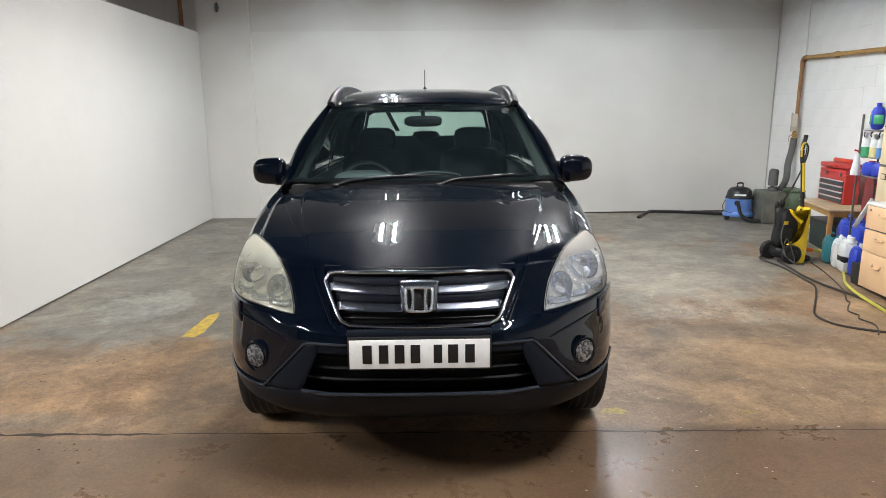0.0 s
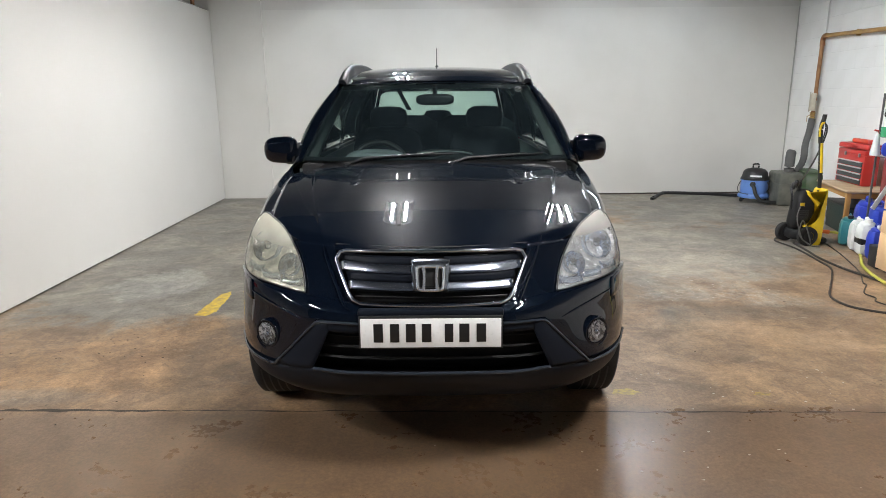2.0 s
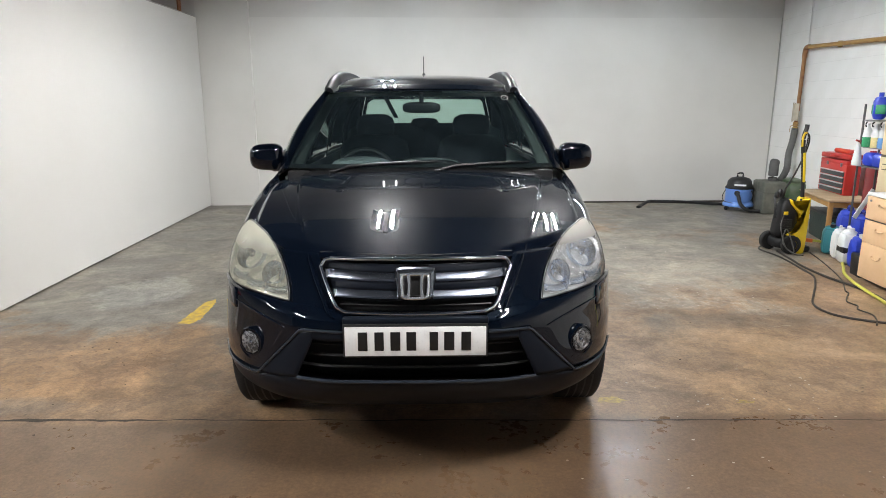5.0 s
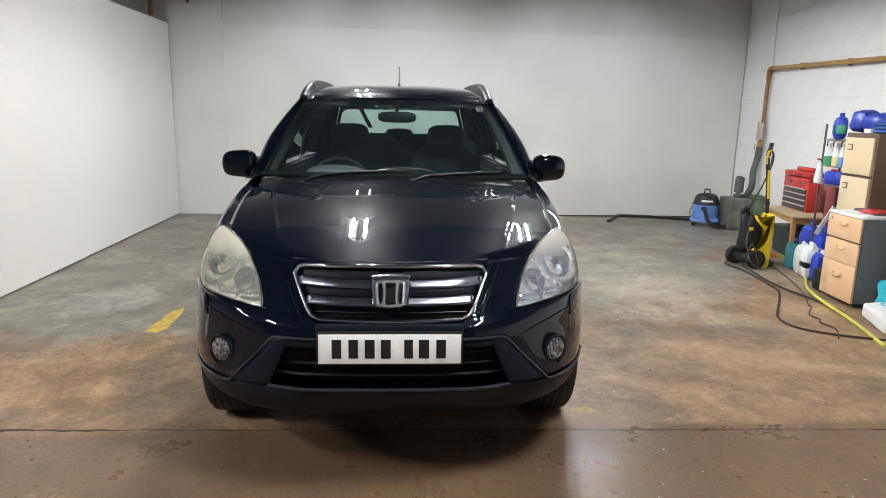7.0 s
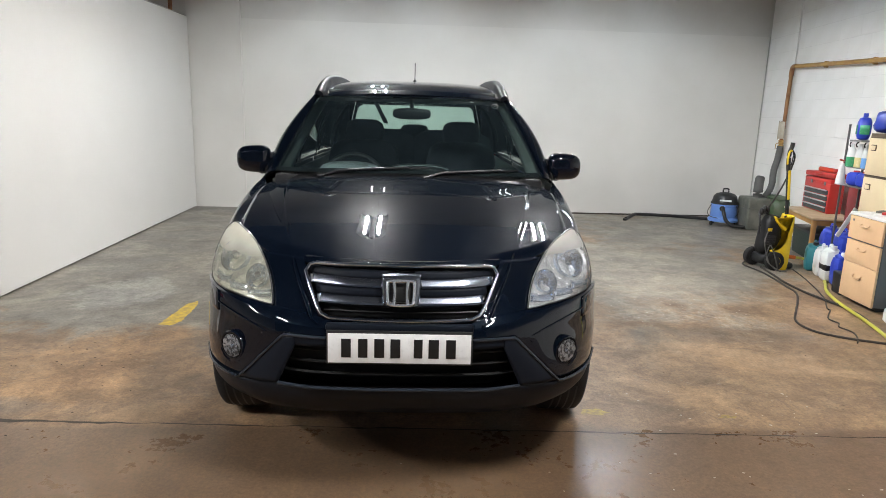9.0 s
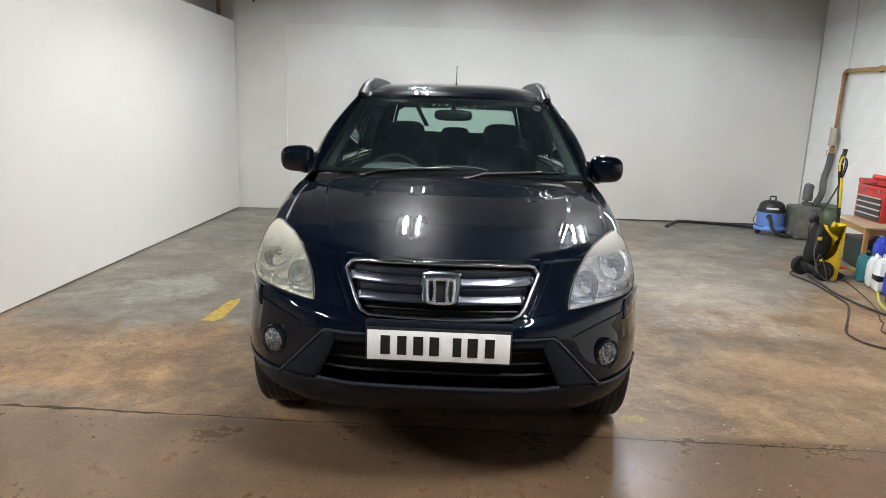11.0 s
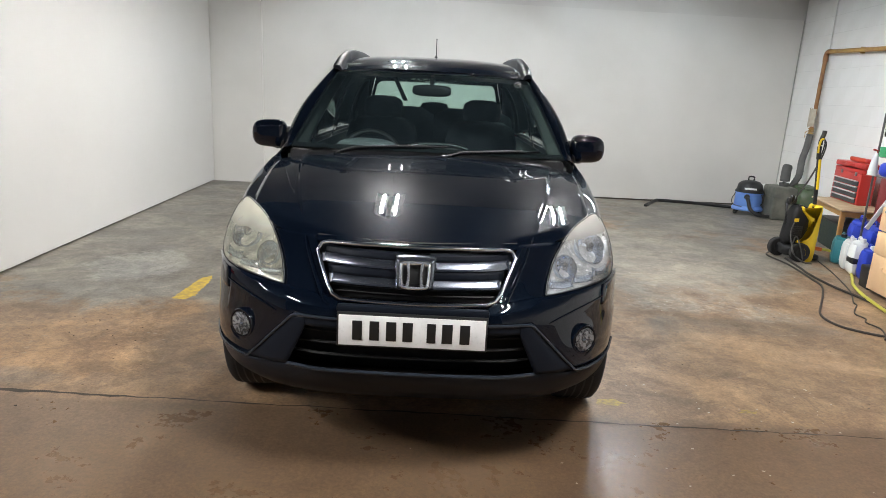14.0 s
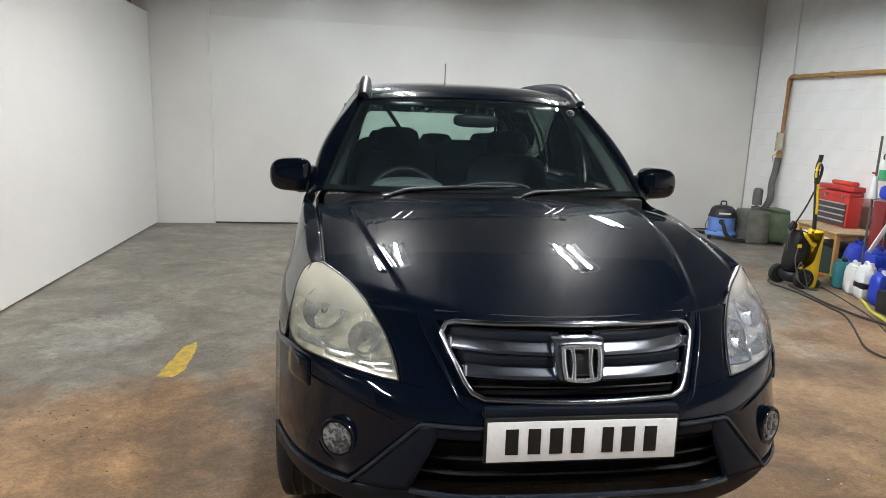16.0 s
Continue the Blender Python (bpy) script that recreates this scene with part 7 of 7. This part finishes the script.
part("plinth", box((0.52, 0.40, 0.034), (0.02, 0, 0.017), 0.004), M_BLACK, ped)
for z, h in ((0.63, 0.19), (0.43, 0.185), (0.185, 0.30)):
    drawer = part("drawer", box((0.020, 0.455, h), (-0.288, 0, z), 0.004), M_MAPLE, ped, "maple drawer front")
    part("drawer_pull", tube(smooth_path([(-0.299, 0.05, z + h * 0.22), (-0.312, 0.045, z + h * 0.14), (-0.312, -0.045, z + h * 0.14), (-0.299, -0.05, z + h * 0.22)], 5), 0.006, 6), M_MAPLE, drawer)
part("lock", lathe([(0.0, -0.004), (0.009, -0.004), (0.009, 0.004)], 12, "x", (-0.302, 0.17, 0.69)), M_PLATEGREY, ped)
for k, (dx, dy, turn, mat, nm, lab) in enumerate(((-0.06, 0.02, 12, M_WHITE, "paper_stack", "loose white papers on a drawer unit"), (0.02, -0.06, -14, M_ORANGE, "red_folder", "orange-red plastic folder on papers"), (-0.12, -0.06, 30, M_RED, "red_rag", "red cloth on a drawer unit"))):
    pap = thing(nm, 4.02 + dx, 2.715 + dy, 0.755 + (0.012 if k else 0), turn, lab, nm.split("_")[1])
    part("sheet", box((0.30 - 0.06 * k, 0.21 - 0.03 * k, 0.010 + 0.012 * (k == 2)), (0, 0, 0.006 + 0.006 * (k == 2)), 0.004), mat, pap)
scraper = thing("black_tool", 3.88, 2.80, 0.767, 25, "small dark tool lying on papers", "tool")
part("bar", box((0.10, 0.04, 0.018), (0, 0, 0.009), 0.005), M_OLDGREY, scraper)

# teal locker and cartons past the drawer unit
locker = thing("teal_cabinet", 4.13, 2.18, 0, -8, "teal metal cabinet with a flat front", "cabinet")
part("case", box((0.46, 0.50, 0.86), (0, 0, 0.43), 0.008), M_TEAL, locker)
part("door", box((0.012, 0.46, 0.78), (-0.236, 0, 0.44), 0.004), M_TEAL, locker)
part("handle", box((0.014, 0.02, 0.10), (-0.248, 0.17, 0.5), 0.004), M_PLATEGREY, locker)
pack = thing("white_pack", 3.72, 2.04, 0, -20.7, "slumped white plastic pack with a blue ring mark", "pack")
bm = box((0.32, 0.50, 0.17), (0, 0, 0.085), 0.03, None, 3)
bmesh.ops.subdivide_edges(bm, edges=bm.edges[:], cuts=3, use_grid_fill=True)
for v in bm.verts:  # sags towards one side, with a few dents
    v.co.z = max(0.002, v.co.z * (0.78 + 0.9 * v.co.x) + 0.010 * noise.noise(v.co * 14) * (v.co.z > 0.02))
part("wrap", bm, M_WHITE, pack, "crumpled white wrapping")
ring = [(-0.02 + 0.050 * math.cos(a), 0.13 + 0.050 * math.sin(a), 0.178 * (0.78 + 0.9 * (-0.02 + 0.050 * math.cos(a))) + 0.004) for a in np.linspace(0, 2 * math.pi, 20, endpoint=False)]
part("ring_mark", tube(ring, 0.007, 6, closed=True, flat=0.4), M_CYAN, pack, "blue ring mark")
teal_bag = thing("teal_bag", 3.90, 2.30, 0, 15, "crumpled bright teal plastic bag on the floor beside a drawer unit", "bag")
bm = blob((0.22, 0.22, 0.30), (0, 0, 0.15), 3, 24)
for v in bm.verts:
    v.co += Vector((noise.noise(v.co * 13), noise.noise(v.co * 13 + Vector((5, 0, 0))), noise.noise(v.co * 12 + Vector((0, 7, 0))))) * 0.03
    v.co.z = max(v.co.z, 0.002)
part("bag", bm, M_CYAN, teal_bag)

tray_red = thing("orange_crate", 4.05, 2.25, 0.86, -8, "bright orange plastic crate on a teal cabinet", "crate")
part("crate", box((0.26, 0.30, 0.26), (0, 0, 0.131), 0.012, None, 3, 1.06), M_ORANGE, tray_red)
part("rim", box((0.285, 0.33, 0.025), (0, 0, 0.262), 0.008), M_ORANGE, tray_red)

# back wall: pipe in the corner over the partition
riser = thing("corner_pipe", -3.36, 7.30, 2.0, 0, "brown pipe rising in the far corner above the partition", "pipe")
part("riser_tube", tube([(0, 0, -1.9), (0, 0, 2.08)], 0.028, 10), M_RUST, riser)
for x, z, w, h, lab in ((-2.885, 3.02, 0.05, 0.13, "dark scuffed patch on the upper wall"),):
    stain = thing("wall_patch", x, BACK - 0.066, z, 0, lab, "patch")
    part("patch", blob((w, 0.006, h), (0, 0, 0), 2.5, 14), M_OLDGREY, stain)

# ---- courses of the block wall, piece by piece ----
block_mesh = bpy.data.meshes.new("block")
bm = box((0.02, 0.4502, 0.2205), (0, 0, 0), 0.0010, None, 1)
bm.to_mesh(block_mesh)
bm.free()
block_mesh.materials.append(M_BLOCK)
half_mesh = bpy.data.meshes.new("block_half")
bm = box((0.02, 0.2252, 0.2205), (0, 0, 0), 0.0010, None, 1)
bm.to_mesh(half_mesh)
bm.free()
half_mesh.materials.append(M_BLOCK)
rng = random.Random(11)
for course in range(17):
    z = 0.112 - 0.039 + 0.225 * course
    reach = 0.225 * (course % 2)
    if reach:
        half = new("block", half_mesh)
        half.parent = wall_east
        half.matrix_basis = Matrix.Translation(CORNER + EAST * 0.1125 + Vector((0.0175 + rng.uniform(-0.0003, 0.0003), 0, z))) @ pose(0, 0, 0, 0, 0, -WALL_TURN)
    for k in range(14):
        at = CORNER + EAST * (reach + 0.225 + 0.45 * k) + Vector((0.0175 + rng.uniform(-0.0003, 0.0003), 0, z))
        piece = new("block", block_mesh)
        piece.parent = wall_east
        piece.matrix_basis = Matrix.Translation(at) @ pose(0, 0, 0, rng.uniform(-0.10, 0.10), 0, -WALL_TURN)
